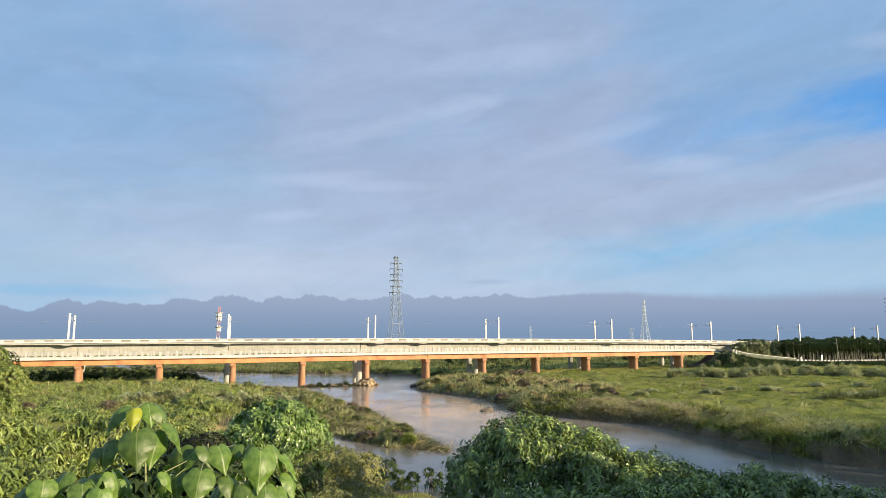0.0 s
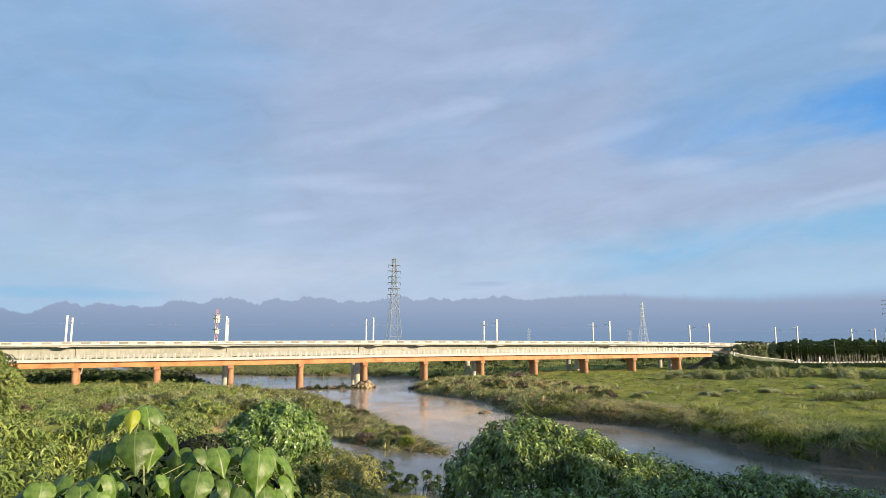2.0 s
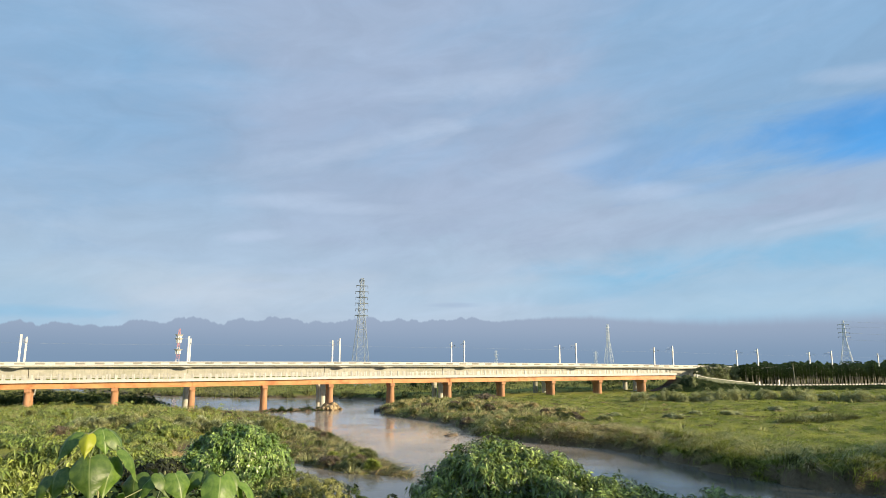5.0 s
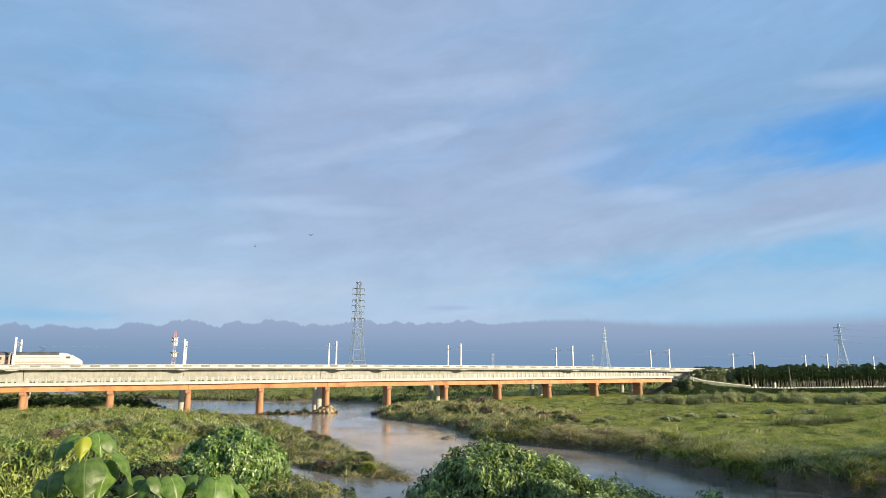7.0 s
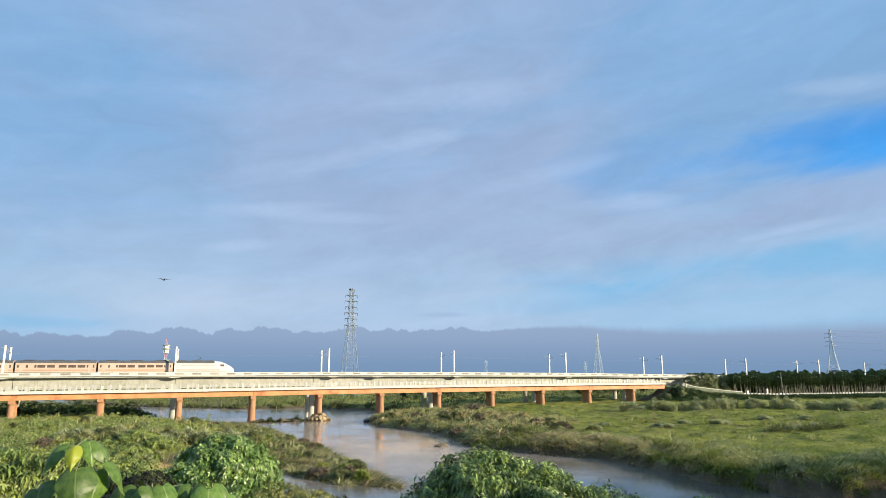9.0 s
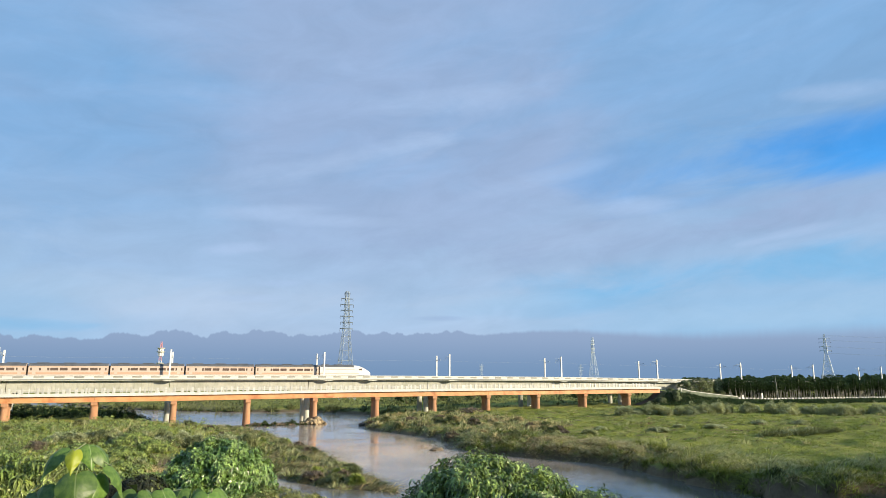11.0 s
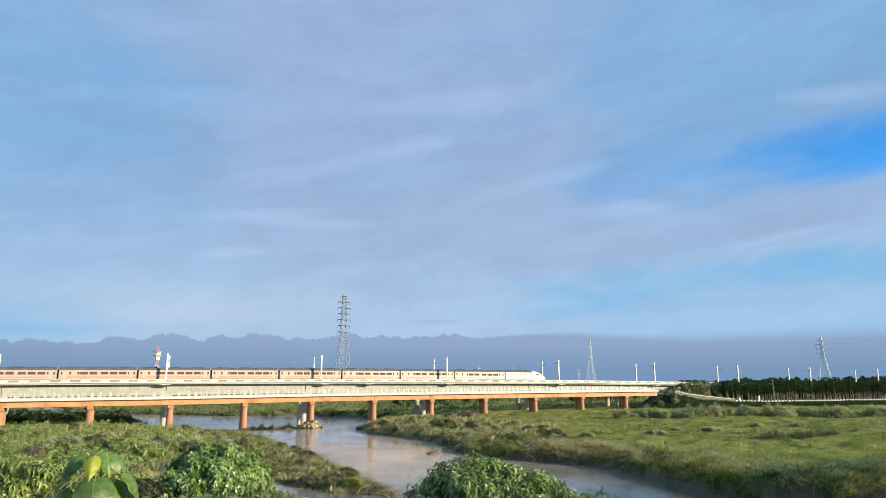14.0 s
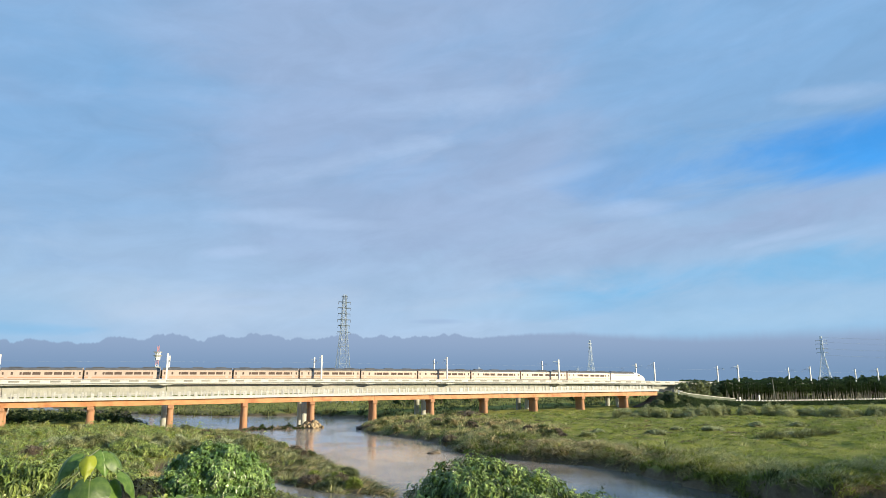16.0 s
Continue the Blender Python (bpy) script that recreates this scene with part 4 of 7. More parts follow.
def build_pier_rocks():
    """Rubble round the foot of the mid-stream pier, and driftwood between the piers."""
    rng = np.random.default_rng(77)
    heap = thing("rubble_heap", "pale boulders heaped round the foot of a pier", "boulders", pose(41.9, 196.6, 0))
    for i in range(46):
        a, r = rng.uniform(0, 2 * np.pi), rng.uniform(1.0, 3.0)
        bm = bmesh.new()
        bmesh.ops.create_icosphere(bm, subdivisions=1, radius=rng.uniform(0.4, 0.95))
        for w in bm.verts:
            w.co *= rng.uniform(0.7, 1.2)
        ob = part("boulder", bm, ROCK, heap)
        ob.location = (r * math.cos(a) * 1.1, r * math.sin(a), max(0.1, 2.9 - 0.9 * r) * rng.uniform(0.3, 1.0))
    for x, y, s in ((55.5, 187.5, 1.7), (53.2, 185.4, 1.1), (56.8, 190.0, 1.3)):
        bm = bmesh.new()
        bmesh.ops.create_icosphere(bm, subdivisions=2, radius=s)
        for w in bm.verts:
            w.co = w.co * (1 + 0.25 * noise.noise(w.co * 0.9 + Vector((x, y, 0))))
            w.co.z *= 0.6
        ob = tagged(part("boulder", bm, DARK_ROCK, None), "dark wet boulder at the river's edge", "boulder")
        ob.location = (x, y, 0.3)
    bm = bmesh.new()
    bmesh.ops.create_icosphere(bm, subdivisions=3, radius=1.0)
    for w in bm.verts:
        w.co = w.co * (1 + 0.3 * noise.noise(w.co * 1.7))
        w.co = Vector((w.co.x * 1.45, w.co.y * 0.9, w.co.z * 0.5))
    ob = tagged(part("mud_bar", bm, ROOT, None), "low brown mud bar standing out of the river", "mud bar")
    ob.location = (49.2, 119.0, 0.0)
    heap = thing("driftwood_heap", "dark tangle of driftwood washed against a pier", "driftwood", pose(90.5, 190.0, float(ground_z(90.5, 190.0))))
    for i in range(46):
        x, y, z, a = rng.normal(0, 2.0), rng.normal(0, 1.2), rng.uniform(0.0, 1.5), rng.uniform(0, np.pi)
        z, l = z * math.exp(-x * x / 9), rng.uniform(0.6, 2.2)
        bm = bmesh.new()
        cone(bm, (x - l * math.cos(a), y - l * math.sin(a), max(0.0, z - rng.uniform(0, 0.8))), (x + l * math.cos(a), y + l * math.sin(a), z + rng.uniform(0.1, 0.6)), 0.15, 0.07, 5)
        part("branch", bm, BARK, heap)
    raft = thing("driftwood_raft", "dark raft of driftwood and weed caught between the piers", "driftwood", pose(31, 196, 0))
    for i in range(60):
        x, y, a = rng.uniform(-8.5, 8.5), rng.uniform(-1.6, 1.6), rng.uniform(-0.9, 0.9)
        l = rng.uniform(0.4, 1.3)
        bm = bmesh.new()
        cone(bm, (x - l * math.cos(a), y - l * math.sin(a), rng.uniform(0, 0.3)), (x + l * math.cos(a), y + l * math.sin(a), rng.uniform(0.1, 0.9)), 0.14, 0.08, 5)
        part("branch", bm, BARK, raft)
    n = 340
    p = np.c_[rng.uniform(-8.5, 8.5, n), rng.uniform(-1.6, 1.6, n), rng.uniform(0.1, 0.7, n)]
    p[:, 2] *= np.clip(1.0 + 1.0 * waves(p[:, 0], 0 * p[:, 0], 3.5, 78), 0.3, 2.4)
    v, f = rosettes(p, unit(rng.normal(0, 0.4, (n, 3)) + [0, 0, 1]), rng, 5, 0.6, 0.28, 0.3)
    tagged(part("weed", mesh_of("weed", v, f, LEAF_DARK), None, raft), kind="stuff")


build_viaduct()
build_dyke_road()
for k in range(-4, 8):
    build_mast(k, 205.95, 21.45, True)
    build_mast(k, 217.4, 21.2, False)
build_wires()
build_road_bridge()
build_pylon(82.0, 318.0, 0.13 * 328.5 + EYE - 2.6, 4, 8.6)
build_pylon(430.0, 594.0, 0.0582 * 733 + EYE - 2.6, 30, thick=1.2)
build_pylon(617.0, 459.0, 0.0562 * 769 + EYE - 2.6, -48, 14.0, thick=1.5)
for x, y, height, turn in ((532.0, 1076.0, 35.0, 15), (685.0, 985.0, 33.0, -10)):
    build_pylon(x, y, height, turn, 7.0, "faint lattice pylon far out on the plain", 0.75)
build_power_lines()
build_radio_mast()


# ---- the train ----
CAR = 20.0


def car_shell(x0, x1, nose=0.0, lift=0.0):
    """Body shell with a rounded roof; a nose slopes the front end down."""
    prof = [(-1.45, 0.75), (-1.45, 2.9), (-1.36, 3.4), (-1.1, 3.72), (-0.6, 3.9), (0.6, 3.9), (1.1, 3.72), (1.36, 3.4), (1.45, 2.9), (1.45, 0.75), (1.3, 0.62), (-1.3, 0.62)]
    bm = bmesh.new()
    stations = [(x0, 1.0, 1.0), (x1 - nose, 1.0, 1.0)]
    if nose:
        stations += [(x1 - nose * 0.72, 0.95, 0.99), (x1 - nose * 0.45, 0.79, 0.96), (x1 - nose * 0.2, 0.55, 0.88), (x1 - nose * 0.06, 0.38, 0.78), (x1, 0.28, 0.66)]
    rings = []
    for x, hz, wy in stations:
        rings.append([bm.verts.new((x, y * wy, 0.62 + (z - 0.62) * hz)) for y, z in prof])
    n = len(prof)
    for a, b in zip(rings, rings[1:]):
        for i in range(n):
            bm.faces.new((a[i], b[i], b[(i + 1) % n], a[(i + 1) % n]))
    bm.faces.new(rings[0])
    bm.faces.new(rings[-1][::-1])
    bmesh.ops.recalc_face_normals(bm, faces=bm.faces)
    return bm


def roof_shell(x0, x1):
    """A curved roof skin laid over the top of a body."""
    prof = [(-1.46, 3.2), (-1.42, 3.42), (-1.14, 3.76), (-0.62, 3.94), (0.62, 3.94), (1.14, 3.76), (1.42, 3.42), (1.46, 3.2)]
    return sweep(prof, [x0, x1], [0, 0])


def add_bogies(car, xs):
    for x in xs:
        bm = bmesh.new()
        box(bm, x - 1.6, x + 1.6, -1.05, 1.05, 0.35, 0.72)
        bogie = part("bogie", bevel(bm, 0.06), DARK_STEEL, car)
        for dx in (-1.05, 1.05):
            bm = bmesh.new()
            cone(bm, (x + dx, -0.82, 0.43), (x + dx, -0.68, 0.43), 0.43, 0.43, 16)
            cone(bm, (x + dx, 0.68, 0.43), (x + dx, 0.82, 0.43), 0.43, 0.43, 16)
            cone(bm, (x + dx, -0.7, 0.43), (x + dx, 0.7, 0.43), 0.07, 0.07, 8)
            part("wheelset", bm, DARK_STEEL, bogie)


def build_coach():
    half = 9.75
    car = thing("passenger_coach", "cream passenger coach with orange stripe and tinted windows", "train coach", None, "coaches of the train")
    part("body", bevel(car_shell(-half, half), 0.02), CREAM, car, "cream painted body")
    bm = roof_shell(-half + 0.05, half - 0.05)
    part("roof", bm, ROOF_GREY, car, "grey roof")
    for x in (-6.5, 0.0, 6.5):
        bm = bmesh.new()
        box(bm, x - 1.5, x + 1.5, -0.75, 0.75, 3.9, 4.12)
        part("air_conditioner", bevel(bm, 0.08), ROOF_GREY, car)
    for y, s in ((-1.45, -1), (1.45, 1)):
        bm = bmesh.new()
        box(bm, -half + 0.05, half - 0.05, min(y, y + s * 0.012), max(y, y + s * 0.012), 1.05, 1.42)
        part("stripe", bm, CARRIAGE_ORANGE, car, "orange stripe")
        bm = bmesh.new()
        box(bm, -half + 0.05, half - 0.05, min(y, y + s * 0.012), max(y, y + s * 0.012), 2.92, 3.02)
        part("stripe", bm, CARRIAGE_ORANGE, car, "thin orange stripe under the roof")
        for x, w in ((-9.1, 0.4), (-7.0, 0.5), (-5.0, 0.5), (-3.6, 1.9), (-1.3, 1.9), (1.5, 1.9), (3.8, 1.9), (6.1, 1.9), (7.6, 0.4), (9.1, 0.4)):
            bm = bmesh.new()
            box(bm, x - w / 2, x + w / 2, min(y, y + s * 0.02), max(y, y + s * 0.02), 1.95, 2.68)
            part("window", bm, TINTED_GLASS, car)
        for x in (-8.35, 8.25):
            bm = bmesh.new()
            box(bm, x - 0.42, x + 0.42, min(y, y + s * 0.022), max(y, y + s * 0.022), 0.8, 2.75)
            part("door", bm, CREAM, car)
    for x in (-half - 0.2, half + 0.2):
        bm = bmesh.new()
        box(bm, x - 0.22, x + 0.22, -0.6, 0.6, 0.9, 3.2)
        part("gangway", bm, DARK_STEEL, car, "black gangway bellows")
    bm = bmesh.new()
    box(bm, -5.0, 5.0, -1.2, 1.2, 0.3, 0.66)
    part("underframe", bm, DARK_STEEL, car)
    add_bogies(car, (-6.9, 6.9))
    return car


def build_power_car():
    car = thing("locomotive", "white streamlined electric locomotive with sloping nose", "locomotive", None, "coaches of the train")
    part("body", car_shell(-8.2, 8.6, 5.6), LOCO_WHITE, car, "white painted body with sloping nose")
    part("roof", roof_shell(-8.1, 2.9), ROOF_GREY, car, "dark grey roof")
    for y, s in ((-1.45, -1), (1.45, 1)):
        bm = bmesh.new()
        box(bm, -8.1, 4.6, min(y, y + s * 0.012), max(y, y + s * 0.012), 1.05, 1.42)
        part("stripe", bm, CREAM, car, "cream stripe")
        bm = bmesh.new()
        box(bm, -6.5, 3.2, min(y, y + s * 0.015), max(y, y + s * 0.015), 2.35, 2.75)
        part("louvre", bm, surface("tan_grille", (0.42, 0.40, 0.36), (0.5, 0.48, 0.44), 6.0, 0.6, bump=0.3) if s < 0 else bpy.data.materials["tan_grille"], car)
        bm = bmesh.new()
        vs = box(bm, 4.6, 5.7, min(y * 0.97, y * 0.985 + s * 0.02), max(y * 0.97, y * 0.985 + s * 0.02), 2.3, 2.85)
        part("cab_window", bm, TINTED_GLASS, car)
    bm = bmesh.new()
    ws = [(5.5, -0.85, 3.42), (5.5, 0.85, 3.42), (6.9, 0.75, 2.76), (6.9, -0.75, 2.76)]
    top = [bm.verts.new(w) for w in ws]
    low = [bm.verts.new((a - 0.25, b, c - 0.3)) for a, b, c in ws]
    bm.faces.new(top)
    bm.faces.new(low[::-1])
    for i in range(4):
        bm.faces.new((top[i], low[i], low[(i + 1) % 4], top[(i + 1) % 4]))
    bmesh.ops.recalc_face_normals(bm, faces=bm.faces)
    part("windscreen", bm, TINTED_GLASS, car)
    bm = bmesh.new()
    for x0, x1 in ((-7.4, -5.2), (-3.4, -0.2), (0.6, 2.4)):
        box(bm, x0, x1, -0.8, 0.8, 3.88, 4.1)
    part("roof_equipment", bevel(bm, 0.05), ROOF_GREY, car)
    bm = bmesh.new()
    cone(bm, (-2.0, 0, 4.1), (-0.9, 0, 4.75), 0.05, 0.05, 6)
    cone(bm, (-0.9, 0, 4.75), (-2.2, 0, 5.5), 0.04, 0.04, 6)
    cone(bm, (-2.2, -0.8, 5.5), (-2.2, 0.8, 5.5), 0.04, 0.04, 6)
    part("pantograph", bm, DARK_STEEL, car)
    bm = bmesh.new()
    box(bm, -6, 6, -1.2, 1.2, 0.3, 0.66)
    part("underframe", bm, DARK_STEEL, car)
    add_bogies(car, (-5.2, 4.8))
    for y in (-0.7, 0.7):
        bm = bmesh.new()
        cone(bm, (8.35, y * 0.9, 1.35), (8.62, y * 0.9, 1.3), 0.13, 0.15, 12)
        part("headlight", bm, WHITE_PAINT, car)
    return car


LOCO = build_power_car()
COACHES = [build_coach()]
for _ in range(12):
    COACHES.append(copy_thing(COACHES[0], pose(0, 0, 0)))


# ---- plants ----
def unit(v):
    return v / np.maximum(np.linalg.norm(v, axis=1, keepdims=True), 1e-9)


def leaf_arrays(base, along, up, length, width, droop=0.25, fold=0.12):
    """Folded, drooping leaves of four triangles each."""
    n = len(base)
    length, width = np.broadcast_to(length, n)[:, None], np.broadcast_to(width, n)[:, None]
    side = unit(np.cross(along, up))
    up = np.cross(side, along)
    down = np.array([[0, 0, -1.0]])
    mid = base + along * length * 0.48 + down * length * droop * 0.2
    left = base + along * length * 0.42 + side * width / 2 + up * width * fold
    right = base + along * length * 0.42 - side * width / 2 + up * width * fold
    tip = base + along * length + down * length * droop
    v = np.stack([base, mid, left, right, tip], 1).reshape(-1, 3)
    f = np.array([[0, 3, 1], [0, 1, 2], [1, 3, 4], [2, 1, 4]])
    return v, (np.arange(n)[:, None, None] * 5 + f[None]).reshape(-1, 3)


def blade_arrays(base, height, lean, width):
    """Grass blades of three triangles that bend over by the vectors lean."""
    n = len(base)
    rng = np.random.default_rng(n)
    a = rng.uniform(0, np.pi, n)
    height, width = np.broadcast_to(height, n)[:, None], np.broadcast_to(width, n)[:, None]
    side = np.c_[np.cos(a), np.sin(a), np.zeros(n)] * width / 2
    mid = base + lean * 0.32 + np.c_[np.zeros((n, 2)), np.full(n, 0.6)] * height
    tip = base + lean + np.c_[np.zeros((n, 2)), np.full(n, 0.98)] * height
    v = np.stack([base - side, base + side, mid + side * 0.7, mid - side * 0.7, tip], 1).reshape(-1, 3)
    f = np.array([[0, 1, 2], [0, 2, 3], [3, 2, 4]])
    return v, (np.arange(n)[:, None, None] * 5 + f[None]).reshape(-1, 3)


def joined(pairs):
    vs, fs, k = [], [], 0
    for v, f in pairs:
        vs.append(v)
        fs.append(f + k)
        k += len(v)
    return np.concatenate(vs), np.concatenate(fs)


def rosettes(points, outward, rng, leaves=6, length=0.22, width=0.1, droop=0.45):
    """Whorls of drooping leaves at twig ends."""
    n = len(points)
    p, o = np.repeat(points, leaves, 0), np.repeat(outward, leaves, 0)
    a = rng.uniform(0, 2 * np.pi, (n, 1)) + np.arange(leaves)[None] * (2 * np.pi / leaves) + rng.normal(0, 0.25, (n, leaves))
    a = a.ravel()
    ref = np.where(np.abs(o[:, 2:3]) > 0.9, [[1.0, 0, 0]], [[0, 0, 1.0]])
    e1 = unit(np.cross(o, ref))
    e2 = np.cross(o, e1)
    spread_ = e1 * np.cos(a)[:, None] + e2 * np.sin(a)[:, None]
    along = unit(spread_ + o * rng.uniform(0.05, 0.7, (len(p), 1)) + np.array([[0, 0, -0.15]]))
    up = unit(o + np.array([[0, 0, 0.6]]))
    size = rng.uniform(0.7, 1.25, len(p))
    return leaf_arrays(p + rng.normal(0, 0.02, p.shape), along, up, length * size, width * size, droop)


def crown_points(rng, count, blobs, rough=0.12, inner=0.15):
    """Points on the outer skin of overlapping ellipsoids (x, y, z, rx, ry, rz), and their outward ways."""
    blobs = np.array(blobs, float)
    area = blobs[:, 3] * blobs[:, 5]
    pick = rng.choice(len(blobs), count * 2, p=area / area.sum())
    d = unit(rng.normal(0, 1, (count * 2, 3)))
    d[:, 2] = np.where(d[:, 2] < -0.45, -d[:, 2], d[:, 2])
    c, r = blobs[pick, :3], blobs[pick, 3:]
    k = 1 + rough * np.sin(7 * d[:, :1] + 3 * d[:, 2:] + pick[:, None]) * np.cos(6 * d[:, 1:2] - pick[:, None]) - inner * rng.random((len(d), 1)) ** 2
    p = c + d * r * k
    keep = np.ones(len(p), bool)
    for b in blobs:
        q = (p - b[:3]) / b[3:]
        keep &= (q * q).sum(1) > 0.62
    p, d, r = p[keep][:count], d[keep][:count], r[keep][:count]
    return p, unit(d / r)


def limbs(bm, foot, tips, r):
    for t in tips:
        a, b = Vector(foot), Vector(t)
        mid = a.lerp(b, 0.5) + Vector((0, 0, 0.12 * (b - a).length))
        cone(bm, a, mid, r, r * 0.6, 7)
        cone(bm, mid, b, r * 0.6, r * 0.25, 6)


def build_shrub(name, label, category, at, blobs, count, seed, leaf=(0.22, 0.1), leaves=6, material=None, droop=0.45, group="", branches=9, sprig=0):
    """A shrub or tree: stems with limbs, and a crown of leaf whorls over overlapping masses (relative to its foot)."""
    rng = np.random.default_rng(seed)
    x, y = at
    z = float(ground_z(x, y))
    t = thing(name, label, category, pose(x, y, z), group)
    tips = [tuple(np.array(b[:3]) + rng.uniform(-0.5, 0.5, 3) * np.array(b[3:])) for b in (blobs * branches)[:branches]]
    bm = bmesh.new()
    limbs(bm, (0, 0, -0.3), tips, 0.03 * max(b[2] + b[5] for b in blobs) * 0.6 + 0.02)
    part("stem", bm, BARK, t)
    if sprig:  # whorls gathered on twigs that stand out from the crown, with gaps between
        p, o = crown_points(rng, count // sprig, blobs, 0.12, 0.42)
        p, o = np.repeat(p, sprig, 0), np.repeat(o, sprig, 0)
        out = np.tile(np.linspace(-0.8, 0.6, sprig), len(p) // sprig)[:, None]
        twig = np.repeat(rng.normal(0, 0.5, (len(p) // sprig, 3)), sprig, 0)
        p = p + unit(o + twig + [0, 0, 0.5]) * out * leaf[0] * 1.1 + rng.normal(0, leaf[0] * 0.3, p.shape)
        o = unit(o + rng.normal(0, 0.35, o.shape))
    else:
        p, o = crown_points(rng, count, blobs)
    v, f = rosettes(p, o, rng, leaves, leaf[0], leaf[1], droop)
    q, w = crown_points(rng, count // 6, [(*b[:3], b[3] * 0.78, b[4] * 0.78, b[5] * 0.78) for b in blobs])
    v, f = joined([(v, f), rosettes(q, w, rng, leaves, leaf[0] * 1.1, leaf[1] * 1.2, droop)])
    part("crown", mesh_of("crown", v, f, material or LEAF), None, t)
    return t


def scatter(rng, n, x0, x1, y0, y1):
    return rng.uniform(x0, x1, n), rng.uniform(y0, y1, n)


def grass_patch(name, label, seed, n, area, keep, height, width, lean, material, clump=5, blades=5, radius=0.25, wind=(0.4, -0.1)):
    """Clumps of blades over a stretch of ground. keep(x, y, d): which clumps stand."""
    rng = np.random.default_rng(seed)
    x, y = scatter(rng, n, *area)
    d = river_distance(x, y)
    lawn = ((x + 18) / 8) ** 2 + ((y - 95) / 6) ** 2 < 1  # a smooth green patch on the plain
    ok = keep(x, y, d) & ~lawn
    x, y = x[ok], y[ok]
    size = np.repeat(rng.uniform(0.6, 1.25, len(x)) * (0.85 + 0.2 * waves(x, y, 11, seed + 1) + 0.4 * waves(x, y, 4.2, seed + 2)), blades)
    size = np.clip(size, 0.22, 2.1)
    bx, by = np.repeat(x, blades), np.repeat(y, blades)
    m = len(bx)
    bx, by = bx + rng.normal(0, radius, m), by + rng.normal(0, radius, m)
    base = np.c_[bx, by, ground_z(bx, by) - 0.04]
    h = height * size * rng.uniform(0.7, 1.15, m)
    ln = np.c_[rng.normal(wind[0], 0.6, m), rng.normal(wind[1], 0.6, m), np.full(m, -0.25)] * (h * lean)[:, None]
    v, f = blade_arrays(base, h, ln, width)
    ob = new(name, mesh_of(name, v, f, material))
    return tagged(ob, label, "grass", kind="stuff")


def tussock_patch(name, label, seed, n, area, keep, size, width, material, blades=50, flat=0.8, wind=(0.15, -0.1)):
    """Rounded tufts: blades that arch outwards from a common foot."""
    rng = np.random.default_rng(seed)
    x, y = scatter(rng, n, *area)
    ok = keep(x, y, river_distance(x, y)) & ~(((x + 18) / 8) ** 2 + ((y - 95) / 6) ** 2 < 1)
    x, y = x[ok], y[ok]
    s = np.repeat(size * rng.uniform(0.5, 1.3, len(x)) * np.clip(1 + 0.35 * waves(x, y, 8, seed + 1), 0.4, 1.7), blades)
    bx, by = np.repeat(x, blades), np.repeat(y, blades)
    m = len(bx)
    a, r = rng.uniform(0, 2 * np.pi, m), np.sqrt(rng.random(m))
    bx, by = bx + np.cos(a) * r * s * 0.45, by + np.sin(a) * r * s * 0.45
    base = np.c_[bx, by, ground_z(bx, by) - 0.05]
    h = s * rng.uniform(0.55, 1.05, m) * (1 - 0.35 * r)
    ln = np.c_[np.cos(a) * r + rng.normal(wind[0], 0.2, m), np.sin(a) * r + rng.normal(wind[1], 0.2, m), -0.45 * r] * (s * flat)[:, None]
    v, f = blade_arrays(base, h, ln, width)
    ob = new(name, mesh_of(name, v, f, material))
    return tagged(ob, label, "grass", kind="stuff")


def debris(x, y):
    """Where the flood has heaped its straw."""
    return ((x - 67) / 9) ** 2 + ((y - 98) / 13) ** 2 < 1


def field(x, y, d):
    return (d > 0.2) & (x > 34) & ~((y < 60) & (x < 60))


def reed_line(x):
    """The row of reeds that crosses the meadow before the dyke."""
    return 155.5 - 0.51 * (x - 124) + 1.6 * np.sin(x * 0.35)


def reed_bush(x, y, r, h, seed, top=None, label="rounded grey-green reed clump in the meadow"):
    """A rounded clump of reeds: arching blades round the foot and feathery tops that fill its dome."""
    rng = np.random.default_rng(seed)
    clump = thing("reed_clump", label, "reeds", pose(x, y, float(ground_z(x, y))), "reed clumps in the meadow")
    n = int(150 * r)
    d = unit(rng.normal(0, 1, (n, 3)))
    d[:, 2] = np.abs(d[:, 2])
    k = rng.uniform(0.55, 1.0, (n, 1)) ** 0.5 * (1 + 0.2 * np.sin(5 * d[:, :1] + seed) * np.cos(4 * d[:, 1:2]))
    p = d * k * [r, r, h * 0.86] + [0, 0, h * 0.06]
    v, f = rosettes(p, unit(d * [0.5, 0.5, 0.3] + [0.15, -0.1, 0.9]), rng, 6, 0.55, 0.10, -0.15)
    part("plume", mesh_of("plume", v, f, top or PLUME), None, clump, "feathery tops")
    m = 130
    a, s = rng.uniform(0, 2 * np.pi, m), np.sqrt(rng.random(m))
    base = np.c_[np.cos(a) * s * r * 0.8, np.sin(a) * s * r * 0.8, np.full(m, -0.1)]
    v, f = blade_arrays(base, h * rng.uniform(0.5, 1.0, m), np.c_[np.cos(a) * s, np.sin(a) * s, -0.2 * s] * r * 0.6, 0.1)
    part("tuft", mesh_of("tuft", v, f, REED), None, clump)


